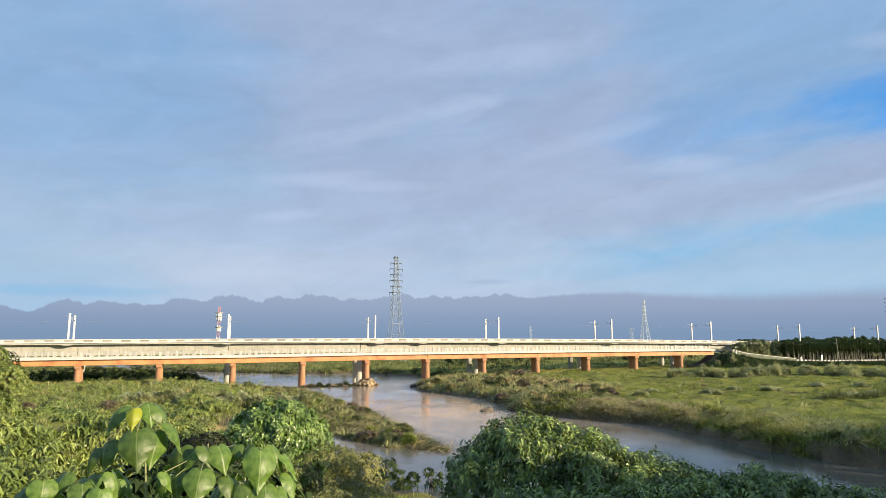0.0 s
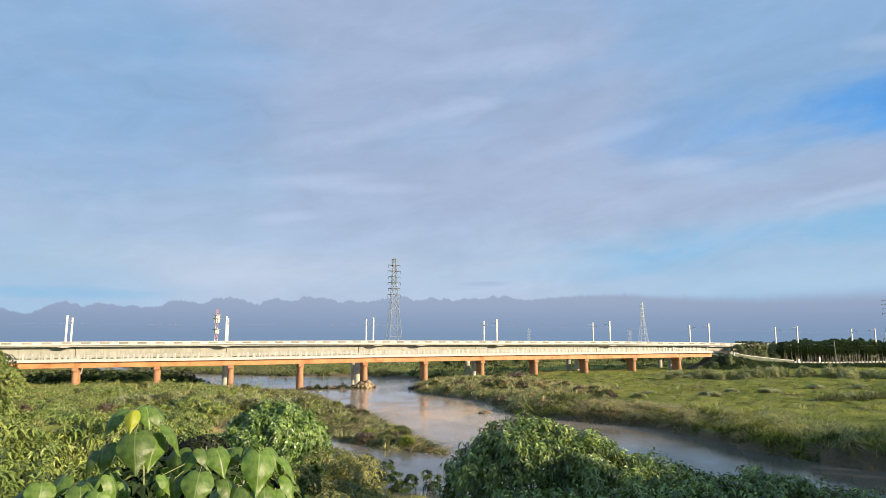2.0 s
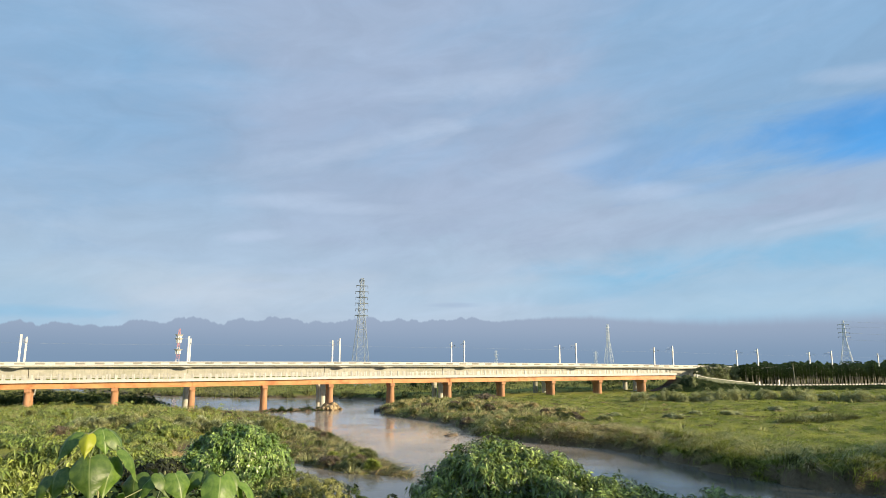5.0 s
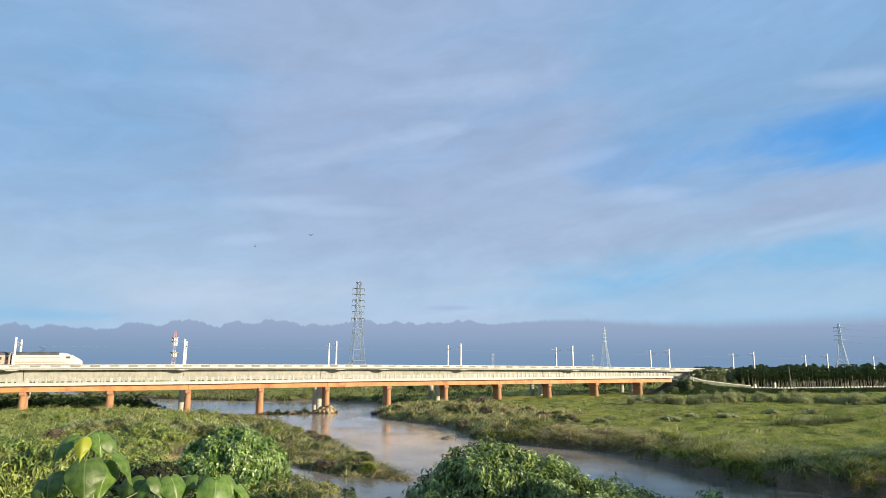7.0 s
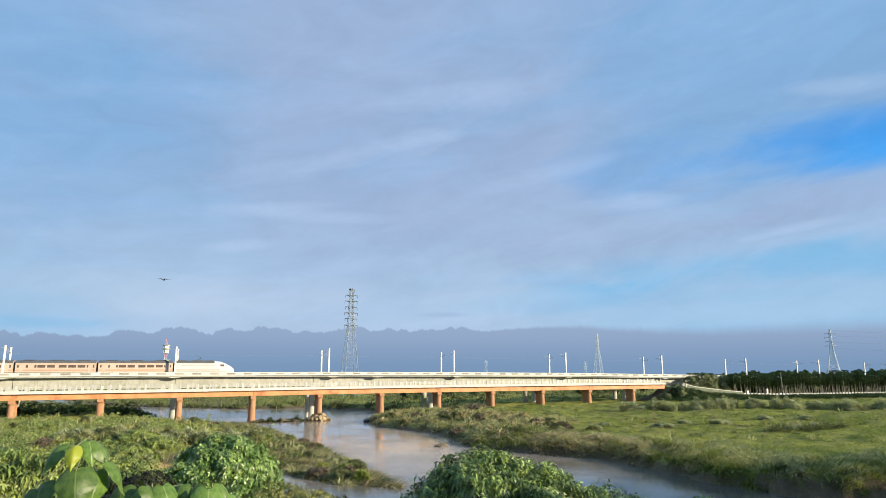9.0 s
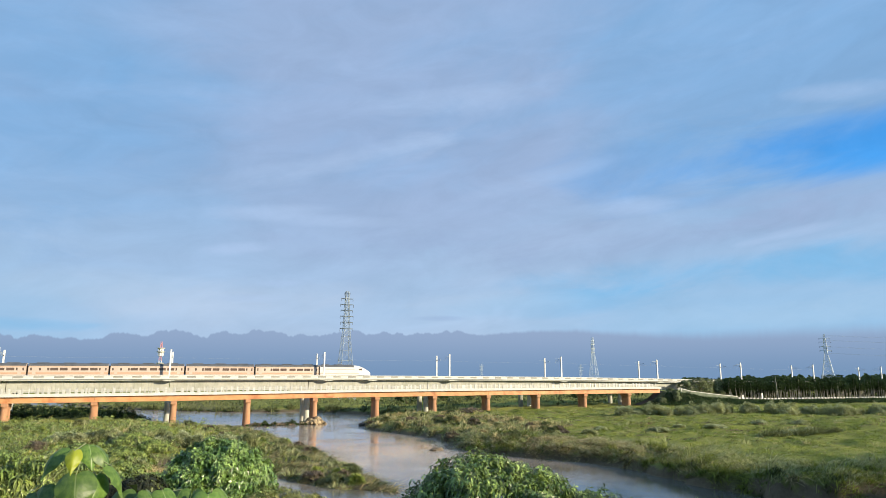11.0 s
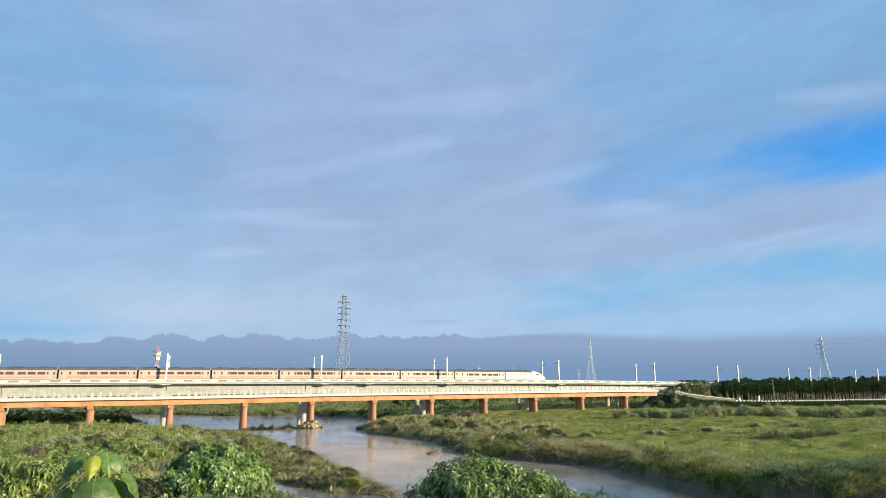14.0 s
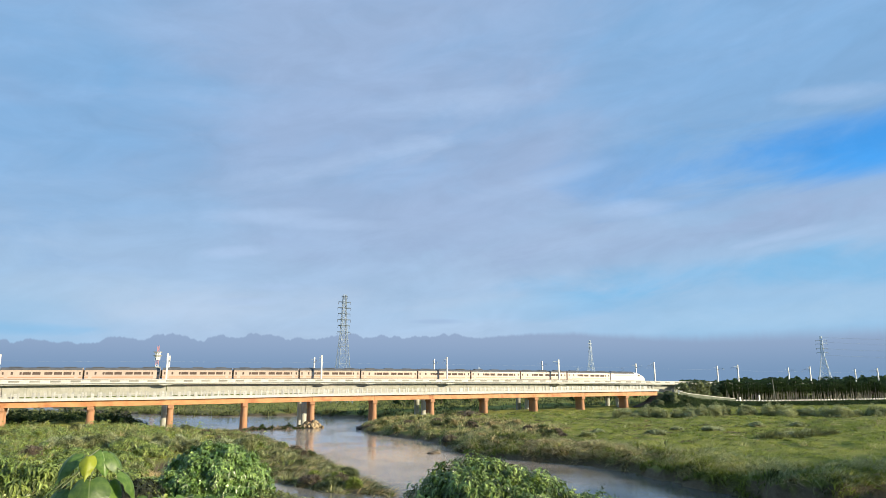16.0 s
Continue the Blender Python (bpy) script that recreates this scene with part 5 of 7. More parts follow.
def build_grass():
    # the meadow across the river, short and hummocky
    grass_patch("meadow_grass", "short sunlit green meadow grass", 11, 4200, (46, 230, 60, 200), lambda x, y, d: field(x, y, d) & (d > 3) & (waves(x, y, 9, 70) > -0.2),
                0.25, 0.08, 0.9, GRASS, blades=5, radius=0.3)
    grass_patch("meadow_sward", "dense short yellow-green grass of the meadow", 58, 24000, (50, 165, 60, 130), lambda x, y, d: field(x, y, d) & (d > 2.5), 0.26, 0.06, 0.8, GRASS, blades=7, radius=0.32, wind=(0.6, -0.3))
    grass_patch("far_sward", "dense short yellow-green grass before the dyke", 59, 15000, (60, 240, 126, 196), lambda x, y, d: field(x, y, d) & (d > 4), 0.30, 0.10, 0.8, GRASS, blades=6, radius=0.4, wind=(0.6, -0.3))
    grass_patch("sward_litter", "thin dry stalks among the meadow grass", 60, 9000, (50, 200, 62, 190), lambda x, y, d: field(x, y, d) & (d > 3) & (waves(x, 2.6 * y, 13, 85) > 0.2), 0.32, 0.06, 1.5, STRAW, blades=4, radius=0.4, wind=(1.6, -0.3))
    tussock_patch("dark_clump", "dark green clump of rank weeds standing in the meadow", 61, 60, (103, 121, 87.5, 92.5), lambda x, y, d: ((x - 112) / 9) ** 2 + ((y - 90) / 2.4) ** 2 < 1, 2.0, 0.08, SCRUB, 80, 0.9)
    tussock_patch("pale_clump", "pale straw-coloured clumps standing in the meadow", 62, 70, (86, 150, 100, 136), lambda x, y, d: waves(x, 3 * y, 16, 86) > 0.5, 1.35, 0.07, REED, 50, 0.8)
    tussock_patch("drift_lines", "low dark ridges of flood litter across the meadow", 65, 9000, (62, 125, 96, 160), lambda x, y, d: field(x, y, d) & (d > 4) & (waves(x * 0.5, y * 2.4, 11, 87) > 0.75), 0.42, 0.10, ROOT, 16, 1.5)
    tussock_patch("litter_ridges", "low straw-coloured ridges of flood litter across the meadow", 66, 6000, (62, 140, 92, 165), lambda x, y, d: field(x, y, d) & (d > 4) & (waves(x * 0.5, y * 2.4, 11, 88) > 0.8), 0.4, 0.10, STRAW, 14, 1.6)
    grass_patch("dry_tufts", "scattered dry yellow grass tufts in the meadow", 12, 9000, (46, 230, 60, 200),
                lambda x, y, d: field(x, y, d) & (d > 4) & (waves(x, y, 14, 77) > 0.6), 0.4, 0.05, 0.9, DRY, blades=6, radius=0.3)
    grass_patch("tussocks", "coarse green tussocks dotted over the meadow", 22, 2300, (46, 230, 62, 196),
                lambda x, y, d: field(x, y, d) & (d > 4) & (waves(x, y, 22, 71) > 0.0), 0.8, 0.06, 0.9, GRASS, blades=14, radius=0.45, wind=(0.5, -0.3))
    grass_patch("pale_tufts", "pale grey-green grass tufts standing in the meadow", 28, 900, (46, 230, 62, 196),
                lambda x, y, d: field(x, y, d) & (d > 5) & (waves(x, y, 17, 83) > 0.4), 0.95, 0.05, 0.8, REED, blades=26, radius=0.4, wind=(0.3, -0.2))
    # long grass laid over along the cut bank
    grass_patch("bank_grass", "long green grass bent over the river bank", 13, 11000, (44, 120, 30, 200), lambda x, y, d: field(x, y, d) & ~debris(x, y) & (d < 15 - 7 * ramp01(y, 95, 130)) & (d > 0.2 + 1.4 * (waves(x, y, 13, 84) > 0.2)),
                1.25, 0.08, 1.2, REED, blades=6, radius=0.4, wind=(0.9, -0.6))
    grass_patch("bank_reeds", "pale reeds bent over the river bank", 23, 5200, (44, 120, 30, 130), lambda x, y, d: field(x, y, d) & (d < 13) & (d > 0.5) & (waves(x, y, 14, 74) > 0.0),
                2.2, 0.055, 1.5, REED, blades=7, radius=0.5, wind=(-1.0, 0.2))
    grass_patch("bank_straw", "flattened dry straw along the river bank", 14, 11000, (44, 120, 30, 200), lambda x, y, d: field(x, y, d) & (d < 9) & (d > -0.5) & (waves(x, y, 12, 78) > 0.9 - ramp01(y, 62, 90)),
                0.9, 0.07, 1.5, DRY, blades=6, radius=0.4, wind=(-0.8, -0.8))
    grass_patch("bank_roots", "dark roots and slumped turf on the cut river bank", 29, 2600, (44, 125, 25, 200), lambda x, y, d: field(x, y, d) & (d < 2.2) & (d > -0.5), 0.7, 0.09, 1.2, ROOT,
                blades=6, radius=0.4, wind=(-0.5, -0.9))
    grass_patch("overhang_grass", "long green grass hanging down the cut bank", 63, 3600, (46, 125, 26, 112), lambda x, y, d: field(x, y, d) & (d < 4.5) & (d > 0.4), 1.3, 0.07, 1.3, GRASS, blades=8, radius=0.5, wind=(-0.7, -1.0))
    grass_patch("overhang_weeds", "dark weeds hanging down the cut bank", 64, 2600, (46, 125, 26, 112), lambda x, y, d: field(x, y, d) & (d < 4.0) & (d > 0.0), 0.9, 0.10, 1.3, SCRUB, blades=8, radius=0.5, wind=(-0.7, -1.0))
    grass_patch("laid_straw", "long pale straw stalks laid flat along the bank", 52, 6000, (46, 130, 40, 122), lambda x, y, d: field(x, y, d) & (d > 0.2) & (d < 11) & (waves(x, y, 9, 53) > 0.7 - 0.9 * ramp01(y, 62, 90)),
                0.75, 0.12, 1.3, STRAW, blades=4, radius=0.5, wind=(2.2, -0.5))
    grass_patch("straw_debris", "heaps of brown straw washed up on the bank", 30, 2400, (54, 82, 80, 114), lambda x, y, d: field(x, y, d) & debris(x, y) & (d > -0.3),
                0.75, 0.17, 1.9, STRAW, blades=9, radius=0.5, wind=(0.9, -0.7))
    grass_patch("riverside_scrub", "tall green grass beside the bridge piers", 24, 500, (50, 120, 125, 196), lambda x, y, d: field(x, y, d) & (d > 0.3) & (d < 26) & (waves(x, y, 12, 72) > -0.3),
                1.3, 0.09, 0.9, REED, blades=9, radius=0.5)
    grass_patch("riverside_straw", "brown straw and litter beside the bridge piers", 26, 3500, (50, 120, 125, 196), lambda x, y, d: field(x, y, d) & (d > 0.1) & (d < 30) & (waves(x, y, 10, 76) > -0.2),
                0.9, 0.08, 1.3, DRY, blades=8, radius=0.5)
    # the spit and the left bank
    grass_patch("spit_grass", "long drooping grass on the low river spit", 15, 1500, (-2, 32, 72, 196), lambda x, y, d: (d > -0.4) & (d < 9) & (x > 6),
                0.85, 0.08, 1.1, REED, blades=7, radius=0.4, wind=(0.9, -0.5))
    grass_patch("spit_straw", "brown flattened grass on the river spit", 16, 8000, (4, 32, 72, 196), lambda x, y, d: (d > -0.3) & (d < 9) & (waves(x, y, 9, 79) > -0.6),
                0.7, 0.07, 1.6, DRY, blades=6, radius=0.4, wind=(0.9, -0.5))
    grass_patch("plain_grass", "rough green grass and weeds on the river plain", 17, 5200, (-70, 22, 62, 200), lambda x, y, d: (d > 0.8) & (waves(x, y, 16, 73) > -0.8), 0.6, 0.12, 0.8, GRASS, blades=5, radius=0.4)
    grass_patch("plain_reeds", "clumps of tall reeds on the river plain", 25, 1200, (-60, 26, 95, 196), lambda x, y, d: (d > 0.2) & (waves(x, y, 20, 75) > 0.35), 1.7, 0.09, 0.6, REED, blades=10, radius=0.6)
    grass_patch("plain_weeds", "pale brown seed heads among the grass", 18, 2400, (-50, 22, 62, 200), lambda x, y, d: (d > 0.3) & (waves(x, y, 18, 80) > 0.4), 0.8, 0.06, 0.7, DRY, blades=5, radius=0.4)
    grass_patch("brown_patch", "patch of brown dry grass on the plain", 27, 3600, (-6, 8, 84, 108), lambda x, y, d: ((x - 1) / 6) ** 2 + ((y - 96) / 11) ** 2 < 1, 0.6, 0.07, 0.9, DRY, blades=7, radius=0.4)
    # behind the bridges
    grass_patch("far_grass", "green scrub on the far bank beyond the bridges", 19, 7000, (-90, 250, 214, 420), lambda x, y, d: (d > 0.3) & (waves(x, y, 30, 90) > -0.9), 1.3, 0.22, 0.6, SCRUB, blades=5, radius=0.9)
    # rounded tufts that give the banks their lumpy outline
    def by_piers(x, y, d):
        return field(x, y, d) & (d > 0.2) & (d < 34 - 22 * ramp01(y, 135, 112))

    def on_spit(x, y, d):
        return (d > -0.3) & (d < 10) & (x > 4)

    for seed, n, limit, size, flat, material, label in (
            (31, 900, 0.0, 1.7, 0.8, REED, "grey-green tufts crowding the bank by the piers"), (32, 1200, 0.0, 1.25, 1.3, DRY, "brown straw tufts crowding the bank by the piers"), (54, 900, 0.0, 1.0, 1.6, STRAW, "bleached straw tufts crowding the bank by the piers"),
            (44, 700, 0.2, 1.35, 0.9, SCRUB, "dark olive tufts crowding the bank by the piers")):
        tussock_patch("riverside_tufts", label, seed, n, (50, 112, 110, 196), lambda x, y, d: by_piers(x, y, d) & (waves(x, y, 9, seed + 60) > limit), size, 0.16, material, 26, flat)
    for seed, n, reach, limit, size, flat, material, label in (
            (33, 5400, 14, -0.4, 1.2, 1.1, GRASS, "green grass tufts along the cut bank"), (34, 4600, 9, -0.3, 1.1, 1.7, DRY, "brown matted straw tufts along the cut bank"),
            (45, 1700, 14, 0.2, 1.15, 1.2, SCRUB, "dark olive tufts along the cut bank"), (46, 2400, 13, 0.0, 1.5, 1.4, REED, "pale bent reed tufts along the cut bank")):
        tussock_patch("bank_tufts", label, seed, n, (44, 130, 30, 122), lambda x, y, d: field(x, y, d) & (d > 0.1) & (d < reach) & ~(debris(x, y) & (material is not DRY)) & (waves(x, y, 10, seed + 60) > limit + (1.1 * ramp01(y, 92, 64) if material is DRY else 0.0)),
                      size, 0.10, material, 40, flat, (-0.2, -0.6))
    for seed, n, limit, size, flat, material, label in (
            (35, 900, -0.1, 0.85, 1.0, GRASS, "rough green tufts standing in the meadow"), (36, 500, 0.3, 0.8, 1.3, DRY, "straw-coloured tufts standing in the meadow"),
            (47, 3000, -0.2, 0.6, 1.9, SCRUB, "low dark tufts standing in the meadow"), (48, 160, 0.3, 1.6, 0.6, REED, "tall pale tufts standing in the meadow")):
        tussock_patch("meadow_tufts", label, seed, n, (60, 240, 78, 197), lambda x, y, d: field(x, y, d) & (d > 7) & (waves(x, y, 22, seed + 60) > limit), size, 0.15, material, 22, flat)
    for seed, n, limit, size, flat, material, label in (
            (37, 300, -0.1, 1.35, 1.7, REED, "bent pale tufts along the river spit"), (38, 1100, -0.3, 1.15, 1.9, DRY, "brown straw tufts along the river spit"), (55, 300, 0.2, 1.1, 1.8, STRAW, "bleached straw tufts along the river spit"),
            (39, 320, 0.0, 1.25, 1.5, GRASS, "green tufts along the river spit"), (49, 1200, -0.2, 1.3, 1.7, SCRUB, "dark olive tufts along the river spit")):
        tussock_patch("spit_tufts", label, seed, n, (2, 32, 70, 196), lambda x, y, d: on_spit(x, y, d) & (waves(x, y, 7, seed + 60) > limit), size, 0.13, material, 34, flat, (0.7, -0.5))
    for seed, n, limit, size, flat, material, label in (
            (40, 700, 0.1, 1.6, 0.8, REED, "tall pale tufts on the river plain"), (41, 700, -0.1, 1.3, 0.9, GRASS, "green tufts on the river plain"),
            (42, 600, 0.3, 1.2, 1.0, DRY, "brown tufts on the river plain"), (50, 700, 0.1, 1.4, 0.9, SCRUB, "dark olive tufts on the river plain")):
        tussock_patch("plain_tufts", label, seed, n, (-62, 24, 62, 198), lambda x, y, d: (d > 0.4) & (waves(x, y, 15, seed + 60) > limit), size, 0.16, material, 26, flat)
    tussock_patch("spit_clump", "tall bushy grass clump at the root of the spit", 56, 16, (12.2, 16.4, 128, 135), lambda x, y, d: d > -0.5, 2.7, 0.14, GRASS, 120, 0.6)
    tussock_patch("far_bank_tufts", "dark scrub along the far river bank", 57, 5000, (-70, 130, 214, 330), lambda x, y, d: (d > 0.1) & (d < 5), 2.2, 0.3, SCRUB, 24, 0.9)
    # reeds before the plantation
    grass_patch("reed_row", "grey-green reeds in a row across the meadow", 20, 9000, (118, 235, 92, 166),
                lambda x, y, d: (x > 120) & (np.abs(y - reed_line(x)) < 3.2 + 1.5 * np.sin(x * 0.9)), 1.2, 0.10, 0.6, SCRUB, blades=8, radius=0.6)
    rng = np.random.default_rng(43)
    for i in range(66):
        x = 121 + 1.75 * i + rng.uniform(-1.2, 1.2)
        y = float(reed_line(x)) + rng.normal(0, 1.6)
        reed_bush(x, y, rng.uniform(1.3, 2.6), rng.uniform(1.9, 3.9) * (0.75 if x < 128 else 1.0), 600 + i)
    for i, (x, y) in enumerate(((97.0, 112.0), (103.5, 113.0), (108.0, 108.5), (111.5, 110.0), (126.0, 112.0), (133.0, 107.0), (88.0, 120.0), (118.5, 93.0), (108.5, 91.0), (112.5, 92.5), (115.8, 90.5))):
        reed_bush(x, y, rng.uniform(1.2, 2.0), rng.uniform(0.55, 1.0), 700 + i)
    made = 0
    while made < 44:
        x, y = rng.uniform(54, 100), rng.uniform(112, 190)
        if 1.2 < float(river_distance(np.array([x]), np.array([y]))[0]) < 26:
            made += 1
            reed_bush(x, y, rng.uniform(0.8, 1.7), rng.uniform(0.7, 1.9), 720 + made, (SCRUB, REED, DRY, SCRUB, ROOT)[made % 5],
                      ("dark olive clump on the rough bank", "pale reed clump on the rough bank", "brown dead clump on the rough bank", "dark olive clump on the rough bank", "dead brown clump on the rough bank")[made % 5])
    # ragged clumps that break the spit and the plain before the bridges
    kinds = ((SCRUB, "dark olive clump of rank weeds on the river plain"), (REED, "pale tall reed clump on the river plain"), (GRASS, "green bushy weed clump on the river plain"),
             (ROOT, "brown dead clump of bent stalks on the river plain"), (SCRUB, "dark olive clump of rank weeds on the river plain"))
    made = 0
    while made < 64:
        spit = made < 26
        x, y = (rng.uniform(8, 32), rng.uniform(72, 150)) if spit else (rng.uniform(-48, 16), rng.uniform(84, 180))
        d = float(river_distance(np.array([x]), np.array([y]))[0])
        if 0.3 < d < (8 if spit else 60):
            material, words = kinds[made % 5]
            reed_bush(x, y, rng.uniform(0.7, 1.5), rng.uniform(0.7, 1.4) if spit else rng.uniform(0.7, 1.9), 800 + made, material, words)
            made += 1
    for i in range(26):
        x = -16 + 1.25 * i + rng.uniform(-0.5, 0.5)
        y = 131 - 0.55 * max(0.0, x - 4) + rng.uniform(-4, 4)
        if float(river_distance(np.array([x]), np.array([y]))[0]) > 0.3:
            tall = 3.2 if x > 10 else 2.2
            reed_bush(x, y, rng.uniform(1.2, 2.1), tall * rng.uniform(0.75, 1.1), 880 + i, (PLUME, SCRUB, PLUME, REED)[i % 4], ("tall grey-green reed clump at the water's edge", "tall dark olive reed clump at the water's edge",
                      "tall grey-green reed clump at the water's edge", "tall pale reed clump at the water's edge")[i % 4])
    tussock_patch("spit_tussocks", "dark drooping tussocks along the river spit", 66, 420, (6, 34, 70, 150), lambda x, y, d: (d > -0.2) & (d < 6) & (waves(x, y, 6, 88) > 0.1), 0.9, 0.08, SCRUB, 30, 0.8)
    grass_patch("near_grass", "shaded green grass on the near river bank", 21, 3000, (-12, 70, 16, 62), lambda x, y, d: (d > 0.6) & (d < 26) & ~field(x, y, d), 0.5, 0.05, 0.8, GRASS, blades=6, radius=0.3)


def heart_leaf():
    """A heart-shaped leaf, 1 m from stalk to tip: it leaves the stalk along -y, then hangs over towards -z, creased along its midrib, with a drawn-out tip."""
    verts, faces = [], []
    n, cols = 15, (-1.0, -0.72, -0.4, -0.1, 0.1, 0.4, 0.72, 1.0)
    y = z = 0.0
    for i in range(n):
        s = i / (n - 1)
        a = radians(32 + 50 * min(1.0, s * 1.5) - 16 * max(0.0, s - 0.7) / 0.3)
        if i:
            y -= math.cos(a) / (n - 1)
            z -= math.sin(a) / (n - 1)
        w = max(0.004, 0.47 * max(0.0, math.sin(math.pi * (0.10 + 0.90 * s) ** 0.6)) ** 0.9 * (1 - 0.45 * max(0.0, s - 0.6) / 0.4))
        for c in cols:
            lobe = max(0.0, 1 - s / 0.22) * 0.17 * math.sin(min(1.0, abs(c) * 1.1) * math.pi * 0.75)
            crease = 0.34 * w * abs(c) + 0.16 * w * max(0.0, abs(c) - 0.6) + 0.022 * math.sin(15 * s + 5 * c) * abs(c)
            verts.append((w * c * 0.92, y + lobe * math.cos(a) + crease * math.sin(a), z + lobe * math.sin(a) - crease * math.cos(a)))
    m = len(cols)
    for i in range(n - 1):
        for j in range(m - 1):
            q = i * m + j
            faces.append((q, q + 1, q + m + 1, q + m))
    return verts, faces


def build_near_plant():
    """The broad-leaved plant just before the camera: leaning stems, each with tiers of hanging leaves."""
    foot = Vector((-0.12, 2.3, float(ground_z(-0.12, 2.3)) - 0.05))
    t = thing("broad_leaved_plant", "young plant with large heart-shaped leaves at the bank top", "plant", Matrix.Translation(foot))
    rng = np.random.default_rng(5)
    green = mesh_of("leaf", *heart_leaf(), LEAF_BIG, True)
    yellow = mesh_of("leaf", *heart_leaf(), LEAF_YELLOW, True)
    # the leaves that crown the four tall stems: stalk end (x, y, z), length, breadth, turn
    crowns = [
        ((-0.224, 2.24, 13.509), [(-0.236, 2.24, 13.503, 0.104, 0.92, -75), (-0.210, 2.20, 13.506, 0.090, 0.89, 25), (-0.188, 2.20, 13.503, 0.106, 0.75, 60), (-0.228, 2.12, 13.436, 0.138, 0.99, -5), (-0.180, 2.16, 13.426, 0.125, 0.96, 20), (-0.140, 2.16, 13.450, 0.116, 0.79, 78), (-0.283, 2.20, 13.501, 0.110, 0.85, -55), (-0.315, 2.20, 13.397, 0.106, 1.02, -40), (-0.353, 2.22, 13.376, 0.095, 0.90, -60)]),
        ((-0.032, 2.22, 13.377), [(-0.113, 2.20, 13.370, 0.106, 1.06, -25), (-0.067, 2.18, 13.367, 0.101, 0.83, -70), (-0.044, 2.16, 13.379, 0.092, 0.85, 55), (-0.001, 2.16, 13.376, 0.108, 0.94, 20), (0.052, 2.20, 13.372, 0.082, 1.03, -40), (-0.046, 2.10, 13.319, 0.121, 1.00, 0), (-0.146, 2.12, 13.317, 0.075, 0.91, 65), (-0.115, 2.14, 13.301, 0.084, 1.04, -10), (0.034, 2.14, 13.285, 0.092, 0.95, 30)]),
        ((0.140, 2.22, 13.368), [(0.089, 2.18, 13.370, 0.089, 0.94, -70), (0.124, 2.12, 13.363, 0.150, 0.88, 5), (0.164, 2.16, 13.372, 0.116, 0.75, 60), (0.200, 2.16, 13.339, 0.108, 0.72, 75), (0.213, 2.14, 13.284, 0.099, 0.87, 40), (0.065, 2.12, 13.267, 0.087, 1.04, -30), (0.140, 2.10, 13.260, 0.109, 0.99, 10)]),
        ((-0.420, 2.24, 13.297), [(-0.464, 2.16, 13.302, 0.088, 1.20, 10), (-0.416, 2.20, 13.316, 0.086, 1.04, -45), (-0.363, 2.14, 13.293, 0.092, 1.05, 15), (-0.286, 2.14, 13.319, 0.103, 0.75, 60), (-0.516, 2.20, 13.279, 0.090, 1.04, -30), (-0.309, 2.10, 13.282, 0.086, 1.04, -10)]),
    ]

    def add_leaf(me, at, turn, nod, bank, broad, size, label=""):
        ob = part("leaf", me, None, t, label)
        ob.matrix_basis = Matrix.Translation(at) @ Matrix.Rotation(turn, 4, "Z") @ Matrix.Rotation(radians(nod), 4, "X") @ Matrix.Rotation(radians(bank), 4, "Y") @ Matrix.Diagonal((size * broad, size, size, 1))

    def add_stem(top, low, r):
        bm = bmesh.new()
        mid = low.lerp(top, 0.55) + Vector((0.02, 0.03, 0))
        cone(bm, low, mid, r, r * 0.8, 7)
        cone(bm, mid, top, r * 0.8, r * 0.4, 7)
        return part("stem", bm, STALK, t)

    def add_stalk(stem, a, b):
        bm = bmesh.new()
        cone(bm, a, b, 0.0016, 0.0012, 5)
        part("leaf_stalk", bm, STALK, stem)

    for k, (top, leaves) in enumerate(crowns):
        top = Vector(top) - foot
        stem = add_stem(top, Vector((top.x * 0.5, top.y * 0.5, 0.0)), 0.006)
        for x, y, z, size, broad, turn in leaves:
            at = Vector((x, y, z)) - foot
            add_leaf(green, at, radians(turn + rng.uniform(-6, 6)), rng.uniform(-4, 16), rng.uniform(-12, 12), broad, size * 0.89)
            add_stalk(stem, top - Vector((0, 0, 0.02)), at)
        if k == 0:
            at = Vector((-0.238, 2.12, 13.501)) - foot
            add_leaf(yellow, at, radians(-4), 5, 0, 0.72, 0.07, "yellowing leaf")
            add_stalk(stem, top, at)
    # shorter stems in the shade below: top (x, y, z), how many leaves, their length, and how far they hang out to the side
    tops = [((-0.50, 2.25, 13.24), 6, 0.14, 0.10), ((-0.345, 2.40, 13.27), 5, 0.15, 0.09), ((-0.14, 2.42, 13.28), 5, 0.14, 0.08), ((-0.29, 2.24, 13.22), 7, 0.14, 0.08), ((-0.09, 2.26, 13.20), 7, 0.14, 0.08),
            ((0.09, 2.36, 13.24), 7, 0.14, 0.08), ((0.19, 2.30, 13.22), 6, 0.14, 0.07), ((-0.45, 2.35, 13.2), 6, 0.15, 0.1), ((0.05, 2.45, 13.22), 6, 0.14, 0.10), ((-0.40, 2.22, 13.12), 5, 0.15, 0.1), ((0.02, 2.2, 13.12), 6, 0.15, 0.1)]
